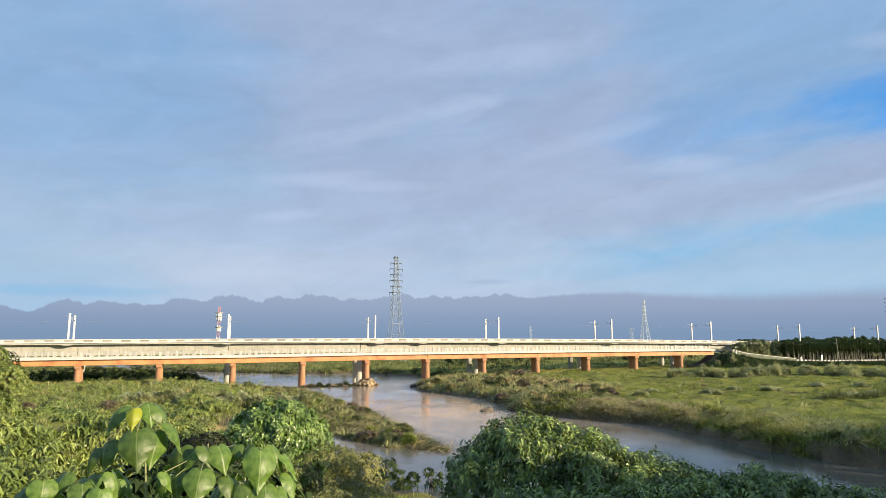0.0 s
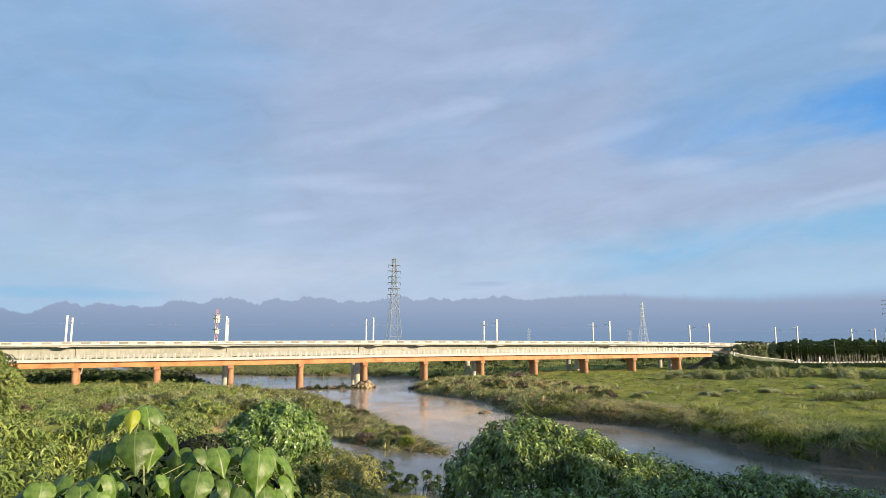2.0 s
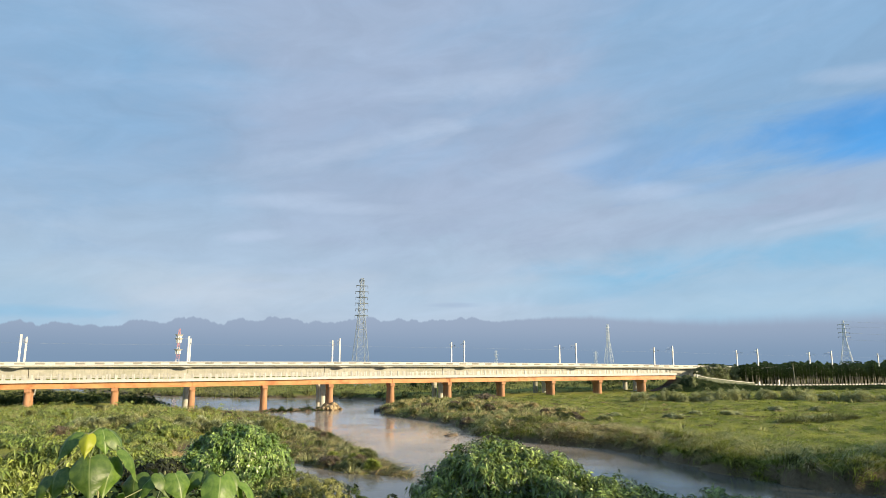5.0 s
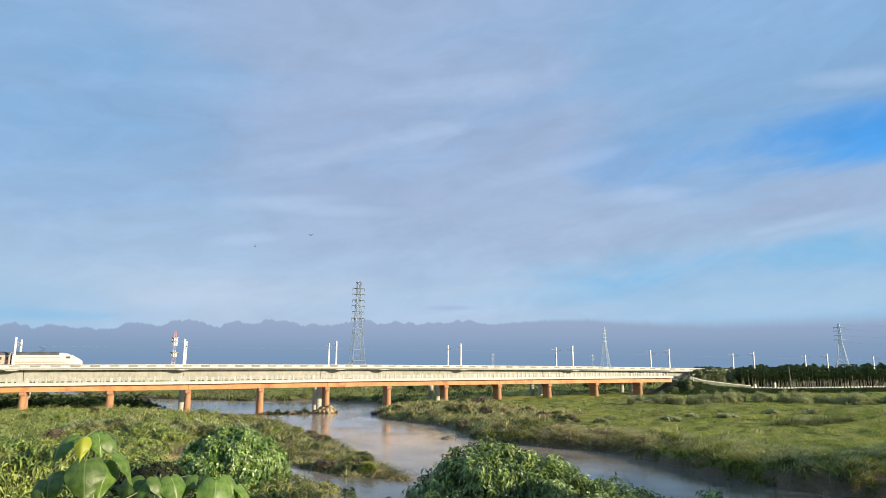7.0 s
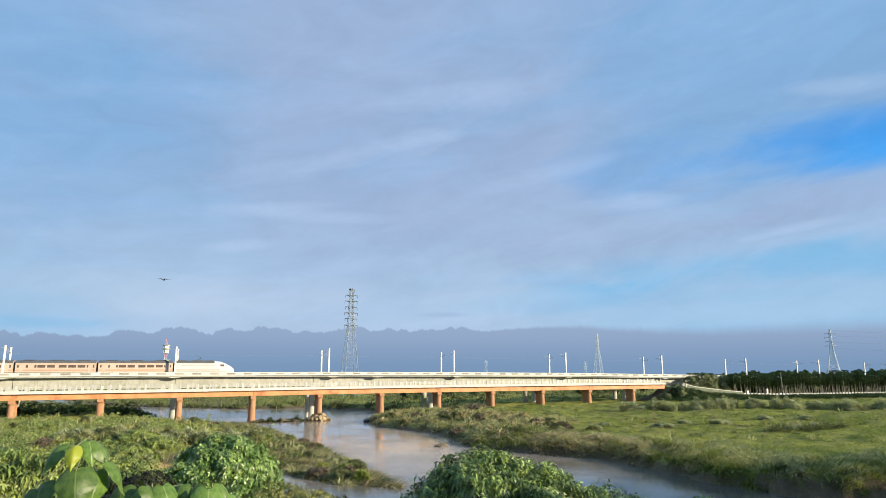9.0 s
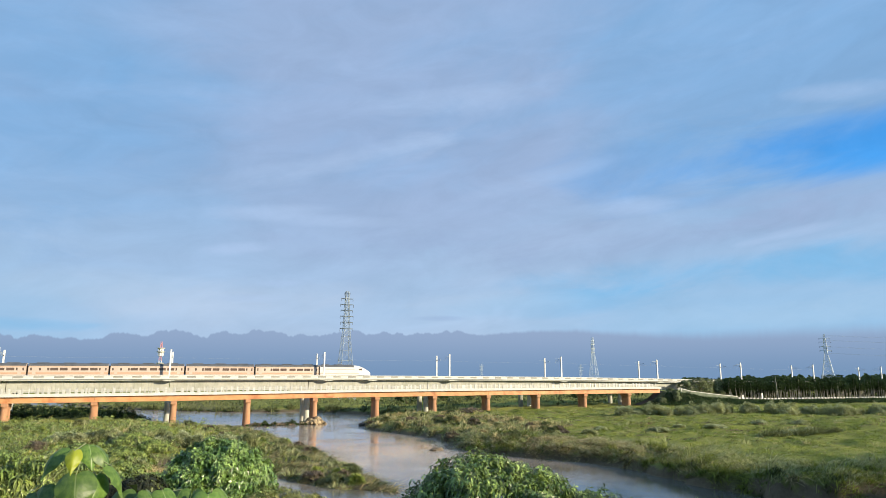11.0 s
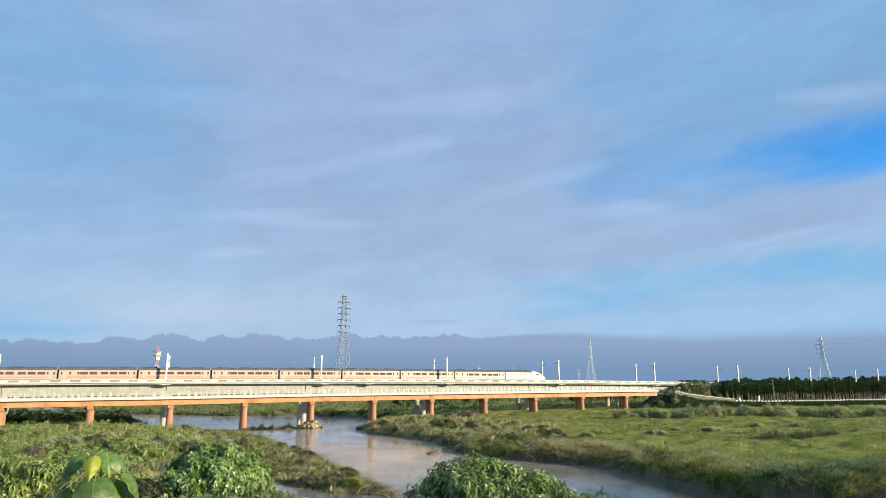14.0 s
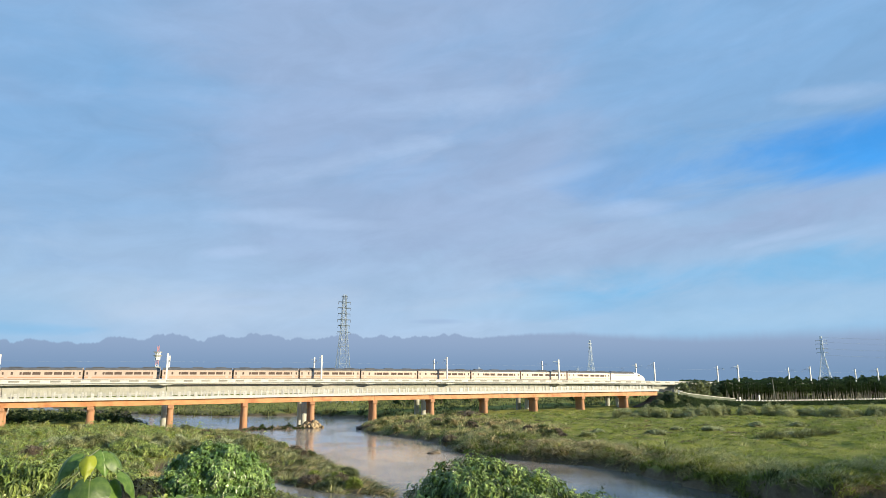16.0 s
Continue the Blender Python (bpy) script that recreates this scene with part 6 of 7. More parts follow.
    for k, (top, count, size, out) in enumerate(tops):
        top = Vector(top) - foot
        stem = add_stem(top, Vector((top.x * 0.35, top.y * 0.5, 0.0)), 0.008)
        for j in range(count):
            a = 2 * math.pi * j / count + rng.uniform(-0.3, 0.3) - 1.9
            reach = out * rng.uniform(0.4, 0.85)
            at = top + Vector((math.cos(a) * reach, math.sin(a) * reach, rng.uniform(-0.03, 0.015)))
            add_leaf(green, at, a + math.pi / 2, rng.uniform(-22, 22), rng.uniform(-18, 18), rng.uniform(0.68, 0.9), size * rng.uniform(0.5, 0.78))
            add_stalk(stem, top - Vector((0, 0, 0.02)), at)
    return t


def build_palms():
    """A plantation of slender palms behind the dyke road."""
    rng = np.random.default_rng(31)

    def frond_crown(seed, radius=1.7, fronds=9):
        r = np.random.default_rng(seed)
        base, along, up, ln = [], [], [], []
        for i in range(fronds):
            a = 2 * np.pi * i / fronds + r.uniform(-0.2, 0.2)
            rise = r.uniform(0.1, 0.9)
            for s in np.linspace(0.1, 1.0, 6):
                p = np.array([np.cos(a) * radius * s, np.sin(a) * radius * s, rise * radius * s - 1.15 * radius * s * s * 0.8])
                for side in (-1, 1):
                    base.append(p)
                    along.append([-np.sin(a) * side + 0.6 * np.cos(a), np.cos(a) * side + 0.6 * np.sin(a), -0.35])
                    up.append([0.1, 0, 1.0])
                    ln.append(0.75 * (1.15 - 0.5 * s))
        v, f = leaf_arrays(np.array(base), unit(np.array(along)), unit(np.array(up)), np.array(ln), 0.27, 0.3)
        return mesh_of("crown", v, f, LEAF_DARK)

    crowns = [frond_crown(40 + i) for i in range(4)]
    bm = bmesh.new()
    cone(bm, (0, 0, -0.4), (0.03, 0, 3.2), 0.15, 0.12, 7)
    cone(bm, (0.03, 0, 3.2), (0, 0, 6.6), 0.12, 0.10, 7)
    trunk = bpy.data.meshes.new("trunk")
    bm.to_mesh(trunk)
    bm.free()
    trunk.materials.append(PALE_BARK)
    for row, y in enumerate((198.4, 200.6, 202.6)):
        for i in range(64):
            x = 207.5 + 2.05 * i + rng.uniform(-0.5, 0.5) + row * 0.7
            yy = y + rng.uniform(-0.5, 0.5)
            z = float(ground_z(x, yy))
            s = rng.uniform(1.12, 1.5) + (0.2 if rng.random() < 0.12 else 0.0)
            p = thing("palm", "slender pale-trunked palm in a plantation", "palm tree", pose(x, yy, z, rng.uniform(-3, 3), rng.uniform(-3, 3), rng.uniform(0, 360)), "palms of the plantation")
            tr = part("trunk", trunk, None, p)
            tr.scale = (1, 1, s)
            for lift, big in ((6.6, 1.2), (5.6, 1.2), (4.7, 1.1)):
                cr = part("crown", crowns[rng.integers(4)], None, p)
                cr.location = (0, 0, lift * s)
                cr.scale = (big, big, big)


def build_tree(at, height, radius, seed, count=900, leaf=0.4, label="dense green broadleaf tree", material=None, low=0.35, group=""):
    rng = np.random.default_rng(seed)
    blobs = []
    for i in range(9):
        a, r = rng.uniform(0, 2 * np.pi), radius * rng.uniform(0.15, 0.6)
        z = height * rng.uniform(low, 0.82)
        k = radius * rng.uniform(0.42, 0.66)
        blobs.append((r * math.cos(a), r * math.sin(a), min(z, height - k * 0.8), k, k, k * 0.8))
    blobs.append((0, 0, height - radius * 0.5, radius * 0.55, radius * 0.55, radius * 0.5))
    return build_shrub("tree", label, "tree", at, blobs, count, seed, (leaf, leaf * 0.5), 5, material or LEAF_DARK, 0.35, group, 10)


def build_weeds(seed, count, area, keep, height, leaf, label, material):
    """Low broad-leaved weeds: short stalks that each carry a whorl of leaves, joined."""
    rng = np.random.default_rng(seed)
    x, y = scatter(rng, count, *area)
    d = river_distance(x, y)
    lawn = ((x + 18) / 8) ** 2 + ((y - 95) / 6) ** 2 < 1
    ok = keep(x, y, d) & ~lawn
    x, y = x[ok], y[ok]
    h = height * rng.uniform(0.4, 1.0, len(x)) * np.clip(0.85 + 0.25 * waves(x, y, 9, seed) + 0.45 * waves(x, y, 4.4, seed + 1), 0.15, 2.0)
    p = np.c_[x, y, ground_z(x, y) + h]
    o = unit(np.c_[rng.normal(0, 0.3, len(x)), rng.normal(-0.2, 0.3, len(x)), np.ones(len(x))])
    v, f = rosettes(p, o, rng, 6, leaf, leaf * 0.42, 0.45)
    g = blade_arrays(np.c_[x, y, ground_z(x, y) - 0.05], h + 0.05, np.zeros((len(x), 3)), 0.05)
    v, f = joined([(v, f), g])
    ob = new("weeds", mesh_of("weeds", v, f, material))
    tagged(ob, label, "weeds", kind="stuff")


def build_plants():
    build_shrub("leafy_shrub", "round bright green shrub with drooping glossy leaves", "shrub", (1.60, 20.0),
                [(0, 0, 4.3, 1.2, 1.2, 0.9), (-0.7, -0.2, 3.9, 0.85, 0.9, 0.85), (0.75, -0.2, 3.85, 0.85, 0.9, 0.85), (0, -0.4, 3.55, 1.3, 1.1, 0.8)], 5200, 1, (0.105, 0.064), 6, LEAF_FRESH, 0.4, sprig=3)
    build_shrub("spreading_shrub", "broad dark green shrub with whorls of drooping leaves", "shrub", (6.6, 13.5),
                [(0, 0, 2.25, 1.25, 1.3, 1.05), (-0.95, 0.35, 1.55, 0.85, 1.1, 1.15), (1.0, -0.5, 1.95, 1.2, 1.2, 1.0), (2.2, -1.2, 1.55, 1.2, 1.2, 0.95),
                 (3.2, -2.0, 1.35, 1.1, 1.1, 0.85), (0.2, -0.9, 1.2, 1.6, 1.2, 1.0)], 6000, 2, (0.13, 0.052), 6, LEAF, 0.42, sprig=3)
    build_shrub("spreading_shrub", "low dark green shrub in the shade of the bank", "shrub", (10.3, 10.6),
                [(0, 0, 0.75, 1.2, 1.2, 0.9), (1.0, -1.0, 0.62, 1.1, 1.1, 0.85), (1.9, -1.9, 0.5, 1.1, 1.1, 0.85), (-1.2, 0.4, 0.7, 1.2, 1.2, 0.9), (0.2, -1.4, 0.5, 1.4, 1.2, 0.8)], 3600, 3, (0.13, 0.054), 6, LEAF, 0.42, sprig=3)
    build_shrub("spreading_shrub", "low dark green shrub in the shade of the bank", "shrub", (5.4, 10.8),
                [(0, 0, 0.65, 1.2, 1.1, 0.8), (1.3, -0.4, 0.7, 1.3, 1.1, 0.9), (2.4, -0.8, 0.7, 1.2, 1.1, 0.9)], 2800, 33, (0.125, 0.056), 6, LEAF, 0.5, sprig=3)
    # dark leaves added for the deep shade inside the broad-leaved plant's foliage
    build_shrub("low_shrub", "dark filler leaves standing in for the shade behind the broad-leaved plant", "shrub", (-0.2, 3.4), [(0, 0, 1.15, 0.6, 0.3, 0.4), (-0.6, 0, 0.95, 0.5, 0.3, 0.4)],
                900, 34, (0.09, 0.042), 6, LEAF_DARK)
    # the thicket on the slope to the left
    rng = np.random.default_rng(8)
    for i, (x, y, top) in enumerate([(-5.2, 19.0, 11.3), (-3.0, 20.5, 11.2), (-1.2, 19.5, 10.9), (-6.8, 15.0, 11.4), (-4.2, 15.5, 11.0), (-2.1, 15.0, 10.7),
                                     (-0.4, 14.8, 10.3), (-3.4, 11.5, 10.9), (-1.6, 11.4, 10.5), (0.6, 17.2, 10.2), (-7.5, 23.0, 11.6), (-8.5, 27, 11.6), (-5.0, 11.2, 11.3)]):
        h = top + 0.45 - float(ground_z(x, y))
        build_shrub("thicket_shrub", "tangled yellow-green shrub with long drooping leaves", "shrub", (x, y),
                    [(0, 0, h - 0.8, 1.2, 1.0, 0.8), (-0.8, -0.3, h - 1.3, 1.0, 0.9, 0.9), (0.8, -0.2, h - 1.2, 1.0, 0.9, 0.9), (0.1, -0.7, h - 1.9, 1.3, 0.9, 0.9)],
                    760, 50 + i, (0.19, 0.07), 6, LEAF_DULL, 0.55, "thicket on the slope", sprig=3)
    # fine brown-green undergrowth below the round shrub
    for i, (x, y, top, w) in enumerate([(2.9, 18.6, 10.75, 1.1), (1.7, 18.0, 10.35, 1.1), (3.9, 19.6, 10.4, 0.9), (2.6, 15.8, 10.2, 1.0), (3.4, 16.6, 10.1, 0.9), (1.4, 15.6, 10.0, 0.9)]):
        h = top - float(ground_z(x, y))
        build_shrub("undergrowth", "wispy brownish green weeds below the shrub", "weeds", (x, y), [(0, 0, h - 0.7, w, 0.8, 0.75), (0.2, -0.2, h - 1.5, w, 0.8, 0.8)], 460, 70 + i, (0.12, 0.036), 6,
                    WEED_BROWN, 0.3, "undergrowth on the slope")
    # near-black leaves added to fill the shaded hollow beside the round shrub
    for i, (x, y, top) in enumerate([(-0.35, 18.5, 11.35), (0.15, 19.6, 11.05), (-0.85, 18.9, 11.25), (0.05, 17.4, 10.9)]):
        h = top - float(ground_z(x, y))
        build_shrub("bramble", "near-black leaves standing in for the shaded hollow beside the round shrub", "bramble", (x, y), [(0, 0, h - 0.5, 0.55, 0.5, 0.45), (0.1, -0.2, h - 1.2, 0.7, 0.6, 0.8)], 400, 85 + i,
                    (0.12, 0.035), 7, HOLLOW_SHADE, 0.2, "brambles on the slope")
    # bushes at the near water's edge
    for i, (x, y, h, r) in enumerate([(14.3, 62, 3.6, 1.6), (16.5, 60.5, 2.7, 1.3), (12.5, 65, 3.4, 1.7), (19.0, 59.5, 3.3, 0.9), (21.2, 58.4, 2.6, 0.8), (23.5, 57.0, 2.8, 1.0), (11.0, 68.0, 3.0, 1.8)]):
        build_shrub("waterside_bush", "dark bush with broad leaves at the water's edge", "bush", (x, y), [(-0.4 * r, 0, h * 0.82, r * 0.5, r * 0.5, h * 0.16), (0.7 * r, 0, h * 0.66, r * 0.45, r * 0.5, h * 0.2), (0.1 * r, 0, h * 0.4, r * 0.9, r * 0.7, h * 0.25)],
                    46 if r < 1.1 else 110, 90 + i, (0.36, 0.17), 5, LEAF_DARK, 0.3, "bushes at the water's edge")
    # broad-leaved weeds on the plain
    build_weeds(101, 4200, (-60, 2, 62, 185), lambda x, y, d: (d > 2) & (waves(x, y, 30, 60) > -0.25), 1.3, 0.5, "broad-leaved green weeds on the river plain", LEAF_DULL)
    build_weeds(102, 1500, (-40, 24, 120, 196), lambda x, y, d: (d > 0.6) & (waves(x, y, 16, 61) > 0.2), 1.5, 0.6, "broad-leaved green weeds by the bridge", LEAF_DULL)
    build_weeds(103, 3000, (-90, 200, 222, 400), lambda x, y, d: (d > 2) & (waves(x, y, 40, 62) > 0.0), 3.0, 1.1, "green scrub beyond the bridges", SCRUB)
    build_weeds(104, 3200, (46, 190, 60, 195), lambda x, y, d: field(x, y, d) & (d > 1.0) & (waves(x, y, 13, 63) > 0.7), 0.6, 0.36, "low weeds in the meadow", LEAF_DULL)
    rng = np.random.default_rng(106)
    n = 5200
    x, s = rng.uniform(164, 330, n), rng.random(n)
    lx, ly, lz = np.array(DYKE).T
    y0, z0 = np.interp(x, lx, ly), np.interp(x, lx, lz)
    toe, shoulder = y0 - 1.6 - (z0 - 4) * 1.1, y0 - 2.2
    p = np.c_[x, toe + (shoulder - toe) * s - 0.1, 3.6 + (z0 - 4.75) * s + rng.uniform(0.0, 0.5, n)]
    v, f = rosettes(p, unit(rng.normal(0, 0.35, (n, 3)) + [0, -0.5, 0.9]), rng, 6, 0.55, 0.24, 0.4)
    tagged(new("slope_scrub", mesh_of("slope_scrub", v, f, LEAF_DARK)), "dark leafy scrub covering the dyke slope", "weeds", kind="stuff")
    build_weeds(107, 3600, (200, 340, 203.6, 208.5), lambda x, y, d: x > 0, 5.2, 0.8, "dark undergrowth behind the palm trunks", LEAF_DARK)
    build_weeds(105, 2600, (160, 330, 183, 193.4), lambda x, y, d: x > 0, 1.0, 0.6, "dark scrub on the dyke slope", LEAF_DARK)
    rng = np.random.default_rng(9)
    for i in range(44):
        x, y, r = rng.uniform(-30, 3), rng.uniform(52, 128), rng.uniform(1.0, 2.0)
        if ((x + 18) / 10) ** 2 + ((y - 93) / 9) ** 2 < 1 or float(river_distance(np.array([x]), np.array([y]))[0]) < 5:
            continue
        build_shrub("plain_shrub", "sprawling yellow-green shrub on the river plain", "shrub", (x, y),
                    [(0, 0, r * 0.6, r, r * 0.9, r * 0.6), (r * 0.9, 0.2, r * 0.35, r * 0.8, r * 0.7, r * 0.5), (-r * 0.8, -0.3, r * 0.4, r * 0.8, r * 0.8, r * 0.5)], 180, 120 + i, (0.46, 0.19), 6,
                    (LEAF_DULL if i % 3 else LEAF), 0.5, "shrubs on the plain", 6)
    # trees
    build_tree((-43.5, 150), 11.0, 5.5, 201, 1200, 0.42, "dense green tree beside the bridge end", LEAF_DULL, 0.1)
    build_tree((-39.0, 146), 7.0, 4.0, 202, 900, 0.38, "dense green tree beside the bridge end", LEAF_DULL, 0.1)
    build_tree((-48, 152), 9.5, 5.0, 204, 700, 0.5, "dense green tree beside the bridge end", LEAF_DULL, 0.1)
    build_tree((-50, 172), 9.0, 6.0, 203, 1000, 0.55, "dense green tree beside the bridge end", LEAF_DARK, 0.15)
    for i, (x, y, h, r) in enumerate([(187, 199.5, 8.8, 3.2), (193.5, 200.3, 9.6, 3.4), (200, 200.5, 9.6, 3.4), (206.5, 201.6, 9.6, 3.2), (213, 204.5, 9.4, 3.2), (180.5, 200.5, 5.6, 2.2), (174.5, 191.5, 5.6, 2.2), (168, 192.0, 3.0, 1.8)]):
        build_tree((x, y), h, r, 210 + i, 1300, 0.32, "grey-green tree at the bridge end", LEAF_GREY, 0.2, "trees at the bridge end")
    # a band of dark leaves in place of the bridges' shadow on the ground
    build_weeds(108, 2400, (-62, 0, 207, 236), lambda x, y, d: (d > 2) & (waves(x, 1.6 * y, 26, 64) > -0.3), 2.4, 0.8, "dark scrub standing in for the shadow behind the bridges", LEAF_DARK)
    for i in range(14):
        x, y = 95 + 22 * i, 262 + 14 * (i % 4)
        build_tree((x, y), 7.0 + (i % 4), 6.0, 240 + i, 240, 0.9, "dark green tree beyond the railway", LEAF_DARK, 0.1, "trees beyond the railway")
    # unseen trees added behind the camera, sized to keep the low sun off the slope
    for i, (x, h, r) in enumerate([(5.5, 3.1, 2.0), (9.0, 3.3, 2.2), (13, 4.4, 2.3), (17, 5.0, 2.4), (21.5, 5.3, 2.5), (26, 5.4, 2.7), (31, 5.5, 2.8), (36, 5.6, 3.0), (41, 6.2, 3.5), (49, 6.6, 3.8), (58, 7.8, 4.2), (68, 8.6, 4.5), (79, 9.2, 4.6), (91, 9.6, 4.8), (103, 13.5, 5.0), (112, 16, 5.5), (120, 17, 5.5), (129, 17, 5.5), (139, 16.5, 6), (149, 16.5, 6), (159, 16, 6), (170, 16, 6), (181, 15.5, 6)]):
        build_tree((x, -5.5 - (i % 2)), h, r, 260 + i, 520 if x < 45 else 260, 0.9, "unseen tree added behind the camera to cast shade", LEAF_DARK, 0.05, "trees on the bank top")
    # woods on the horizon
    rng = np.random.default_rng(300)
    n = 3000
    a = rng.uniform(radians(43), radians(85), n)
    r = rng.uniform(620, 1100, n)
    x, y = r * np.sin(a), r * np.cos(a)
    h = 11.5 + 3.2 * waves(a * 300, r * 0, 40, 9) * 0.6 + rng.normal(0, 1.2, n)
    p = np.c_[x, y, 3.0 + np.clip(h, 4, 18) * (0.75 + 0.25 * ramp01(a, radians(43), radians(50))) * rng.random(n) ** 0.45]
    o = unit(np.c_[-x / r, -y / r, np.full(n, 0.6)])
    v, f = rosettes(p, o, rng, 6, 3.2, 2.2, 0.3)
    woods = new("woods", mesh_of("woods", v, f, LEAF_DARK))
    tagged(woods, "dark distant woods along the horizon", "woods", kind="stuff")


build_pier_rocks()
build_grass()
build_plants()
NEAR_PLANT = build_near_plant()
build_palms()


# ---- birds ----
def build_bird():
    """A small dark bird with spread wings, flying along +x."""
    bird = thing("bird", "small dark bird in flight with spread wings", "bird", None, "birds over the river")
    bm = bmesh.new()
    bmesh.ops.create_uvsphere(bm, u_segments=12, v_segments=8, radius=0.5)
    for w in bm.verts:
        taper = 1 - 0.35 * abs(w.co.x * 2) ** 2
        w.co = Vector((w.co.x * 0.20, w.co.y * 0.055 * taper, w.co.z * 0.055 * taper))
    part("body", bm, FEATHER, bird)
    bm = bmesh.new()
    bmesh.ops.create_uvsphere(bm, u_segments=12, v_segments=8, radius=0.5)
    for w in bm.verts:
        w.co = Vector((w.co.x * 0.15 + 0.008, w.co.y * 0.048, w.co.z * 0.042 - 0.0105))
    part("breast", bm, DOWN, bird, "pale breast and belly")
    bm = bmesh.new()
    bmesh.ops.create_uvsphere(bm, u_segments=10, v_segments=6, radius=0.024, matrix=Matrix.Translation((0.105, 0, 0.012)))
    cone(bm, (0.125, 0, 0.01), (0.148, 0, 0.006), 0.008, 0.001, 6)
    part("head", bm, FEATHER, bird)
    bm = bmesh.new()
    vs = [bm.verts.new(p) for p in ((-0.08, -0.012, 0), (-0.08, 0.012, 0), (-0.175, 0.04, 0.0), (-0.15, 0.0, 0.0), (-0.175, -0.04, 0.0))]
    bm.faces.new(vs)
    bmesh.ops.solidify(bm, geom=list(bm.faces), thickness=0.004)
    part("tail", bm, FEATHER, bird)
    wings = []
    for s in (-1, 1):
        bm = bmesh.new()
        vs = [bm.verts.new(p) for p in ((0.05, s * 0.015, 0), (0.065, s * 0.09, 0.006), (0.02, s * 0.19, 0.002), (-0.035, s * 0.235, 0), (-0.02, s * 0.12, 0), (-0.045, s * 0.015, 0))]
        bm.faces.new(vs if s < 0 else vs[::-1])
        bmesh.ops.solidify(bm, geom=list(bm.faces), thickness=0.005)
        wings.append(part("wing", bm, FEATHER, bird))
    return bird, wings


BIRDS = [build_bird() for _ in range(5)]


# ---- what moves ----
def nose_x(t):
    """Front of the train along the viaduct."""
    return float(np.interp(t, [0, 6.5, 7.0, 8.0, 9.0, 12.5, 14.5, 16.0], [-178.0, -36.9, -25.4, -4.0, 17.8, 95.8, 142.2, 176.8]))


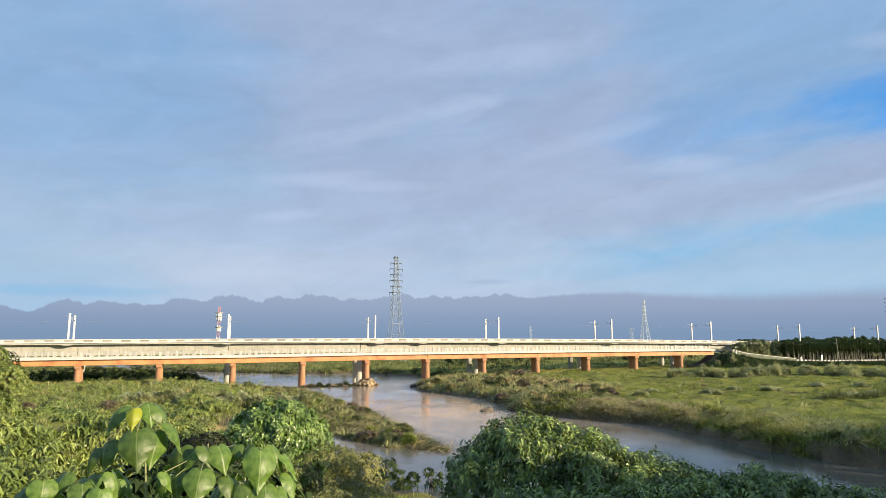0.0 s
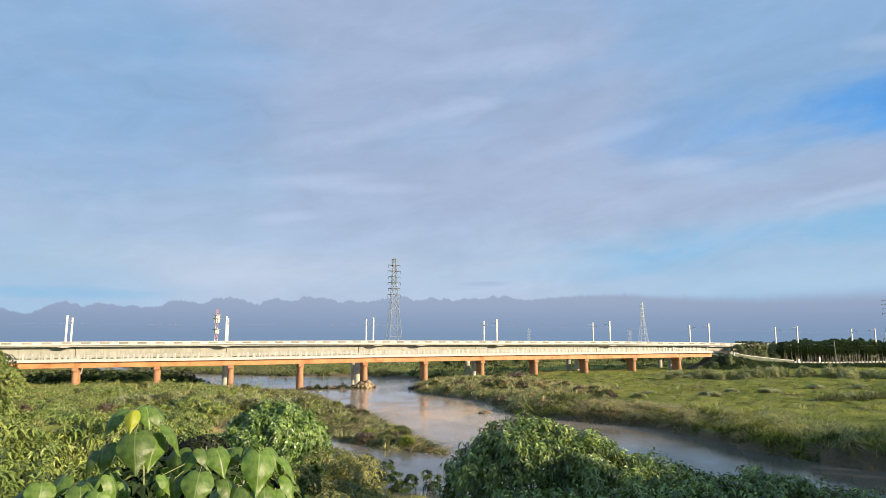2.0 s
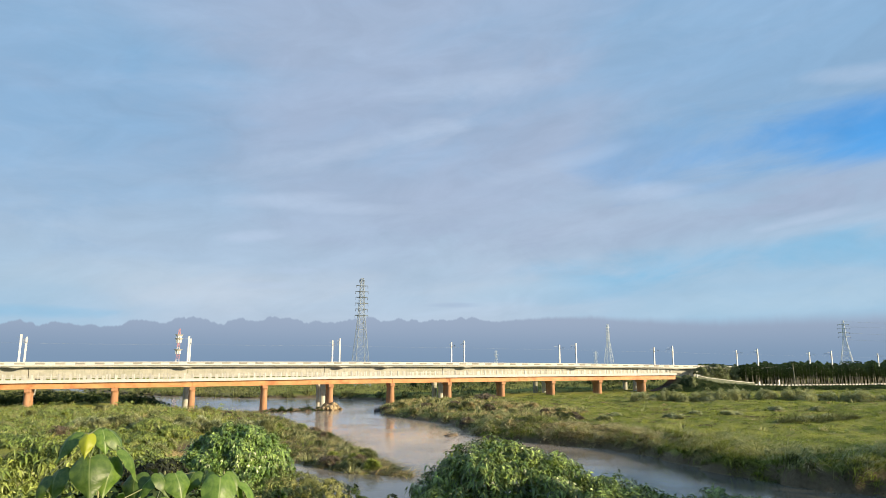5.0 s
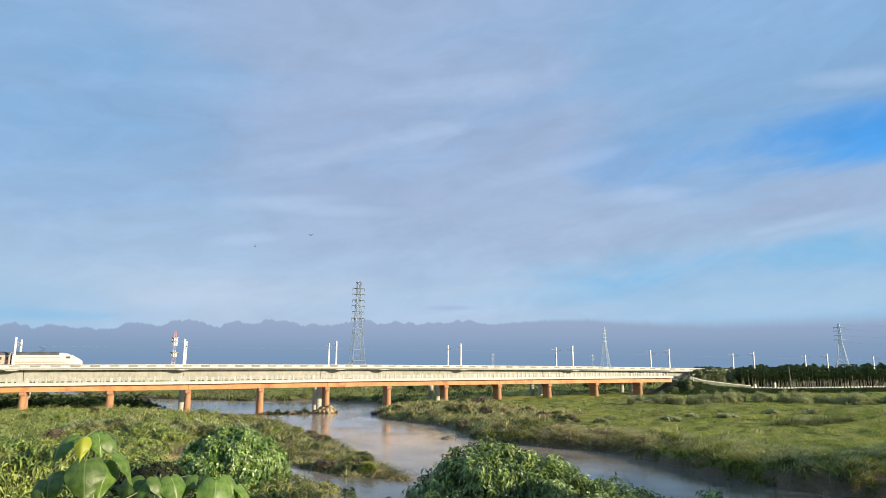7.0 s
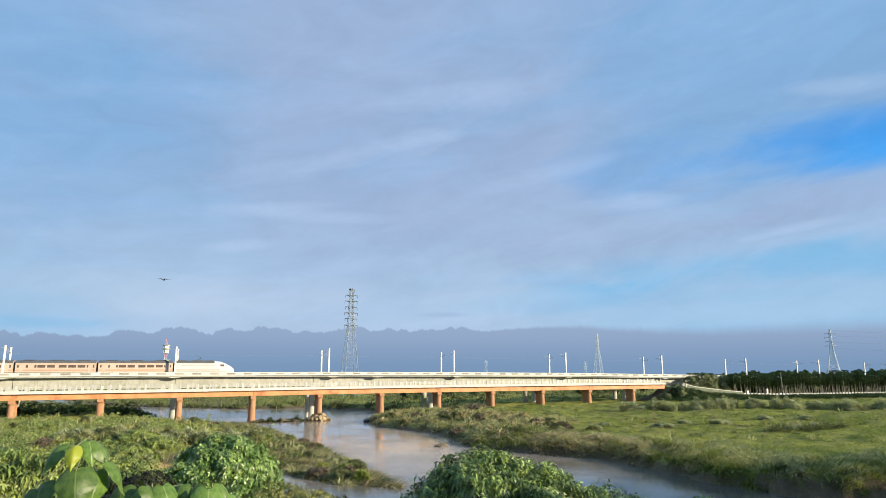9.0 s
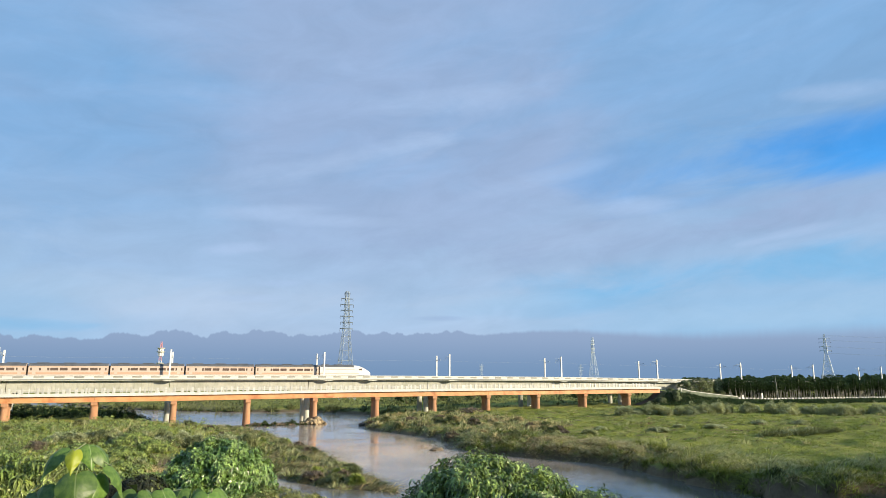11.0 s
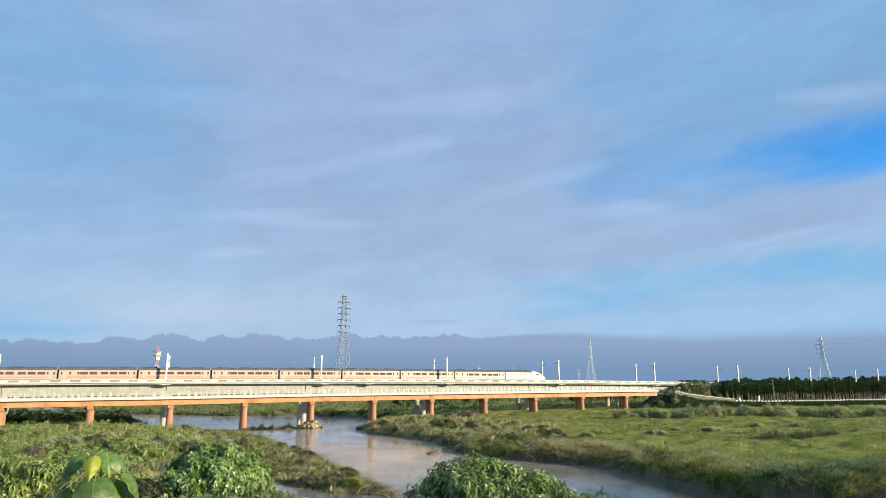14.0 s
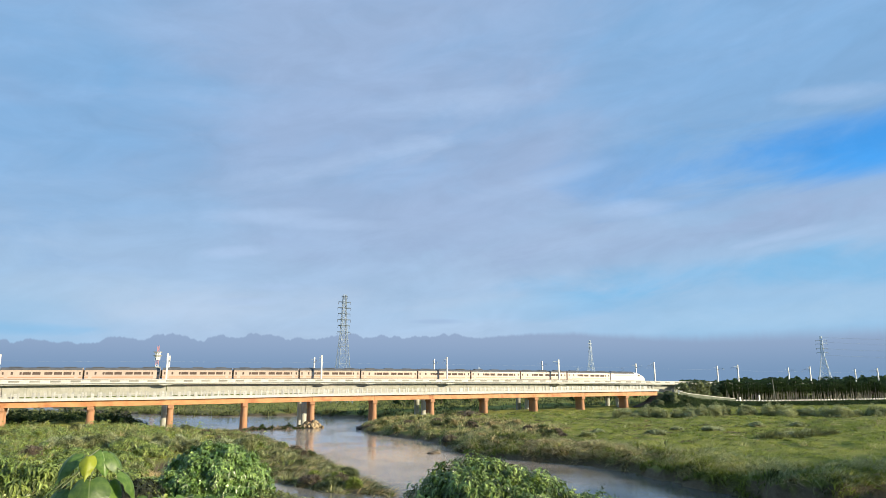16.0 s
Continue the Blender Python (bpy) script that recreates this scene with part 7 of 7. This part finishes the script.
# each bird's way: seconds and place; between its passes it is far off behind the bridges or beyond the bank
FLIGHTS = [
    [(0.0, 150, 262, 6), (5.6, 60, 150, 12), (6.3, 31.7, 90.3, 18.7), (6.6, 21.2, 72.0, 21.9), (6.8, 14.7, 60.2, 22.9), (7.0, 8.8, 49.3, 23.7), (7.2, 4.3, 42.2, 24.4),
     (7.4, 0.3, 36.1, 24.8), (7.6, -3.2, 30.8, 25.4), (7.9, -7.5, 24.8, 25.8), (9.0, -28, 4, 28), (16.0, -160, -90, 40)],
    [(0.0, 140, 262, 6), (5.7, 50, 150, 12), (6.4, 24.2, 92.7, 22.0), (6.7, 16.1, 79.2, 23.6), (6.9, 9.1, 68.7, 24.6), (7.0, 6.0, 63.3, 25.0), (7.2, 0.5, 56.4, 26.7),
     (7.4, -4.4, 50.7, 27.0), (7.6, -9.0, 47.0, 27.4), (7.8, -13.2, 43.1, 28.0), (9.0, -36, 22, 31), (16.0, -170, -80, 44)],
    [(0.0, -150, 250, 8), (7.4, -33, 130, 9), (8.3, -10.3, 61.1, 14.6), (8.5, -6.3, 48.3, 15.7), (8.7, -3.1, 35.9, 16.5), (8.9, -1.2, 27.4, 16.7), (9.0, -0.4, 22.7, 16.7), (9.2, 0.5, 15.7, 16.7),
     (9.5, 1.7, 10.7, 17.3), (9.8, 3.0, 7.7, 18.5), (10.0, 3.8, 6.0, 19.7), (11.0, 9, -6, 25), (16.0, 70, -90, 45)],
    [(0.0, 300, -60, 40), (11.0, 40, 4, 16), (11.6, 18.1, 7.6, 15.0), (11.8, 9.6, 7.8, 15.4), (12.0, 3.7, 8.0, 15.4), (12.1, -0.1, 7.9, 15.8), (12.2, -3.6, 8.6, 16.5), (13.0, -38, 12, 22), (16.0, -160, 20, 40)],
    [(0.0, -10, 110, 95), (2.6, -8.9, 42.2, 38.1), (3.0, -9.9, 41.1, 33.4), (3.2, -10.3, 40.6, 31.5), (3.4, -10.6, 40.0, 30.0), (3.5, -10.7, 39.6, 29.1), (3.7, -11.6, 39.0, 27.2), (5.0, -45, 50, 26), (16.0, -200, -40, 30)],
]


def motions():
    times = [0.0, 3.2, 6.5, 7.0, 8.0, 9.0, 10.0, 11.0, 12.0, 13.0, 14.0, 15.0, 16.0]
    for i, car in enumerate([LOCO] + COACHES):
        rows = []
        for t in times:
            mid = nose_x(t) - (8.6 if i == 0 else 8.6 + 8.2 + 0.35 + CAR / 2 - 0.15 + (i - 1) * CAR)
            za, zb = float(rail_lift(mid - 6.5)), float(rail_lift(mid + 6.5))
            rows.append((t, pose(mid, 209.85, 13.55 + (za + zb) / 2, 0, -math.degrees(math.atan2(zb - za, 13.0)), 0)))
        walk(car, rows)
    for glide, (bird, wings), way in zip((1, 1, 1, 0.25, 1), BIRDS, FLIGHTS):
        rows = []
        for i, (t, *at) in enumerate(way):
            a, b = way[max(i - 1, 0)], way[min(i + 1, len(way) - 1)]
            go = Vector(b[1:]) - Vector(a[1:])
            rows.append((t, pose(*at, 0, -math.degrees(math.atan2(go.z, math.hypot(go.x, go.y))), math.degrees(math.atan2(go.y, go.x)))))
        walk(bird, rows)
        first, last = way[2][0] - 0.4, way[-3][0] + 0.2
        for wing, s in zip(wings, (-1, 1)):
            beats = [(0.0, pose(0, 0, 0))]
            beats += [(first + 0.1 * j, pose(0, 0, 0, s * glide * (-50, 5, 62, 12)[j % 4], 0, 0)) for j in range(int((last - first) / 0.1) + 1)]
            walk(wing, beats + [(16.0, pose(0, 0, 0))])
    # the near plant leans in the wind
    home = NEAR_PLANT.matrix_world.copy()
    walk(NEAR_PLANT, [(t, home @ pose(dx, 0, -0.35 * dx, 0, lean, 0)) for t, dx, lean in (
        (0.0, 0, 0), (1.0, 0.004, 0.1), (2.0, 0.002, 0.0), (4.0, 0.003, 0.0), (6.5, 0.003, 0.0), (9.0, 0.005, 0.05), (11.5, 0.016, 0.47), (12.5, 0.024, 0.7),
        (13.0, 0.028, 1.1), (13.5, 0.036, 1.4), (14.5, 0.04, 1.5), (15.5, 0.032, 1.2), (16.0, 0.033, 1.3))])


motions()
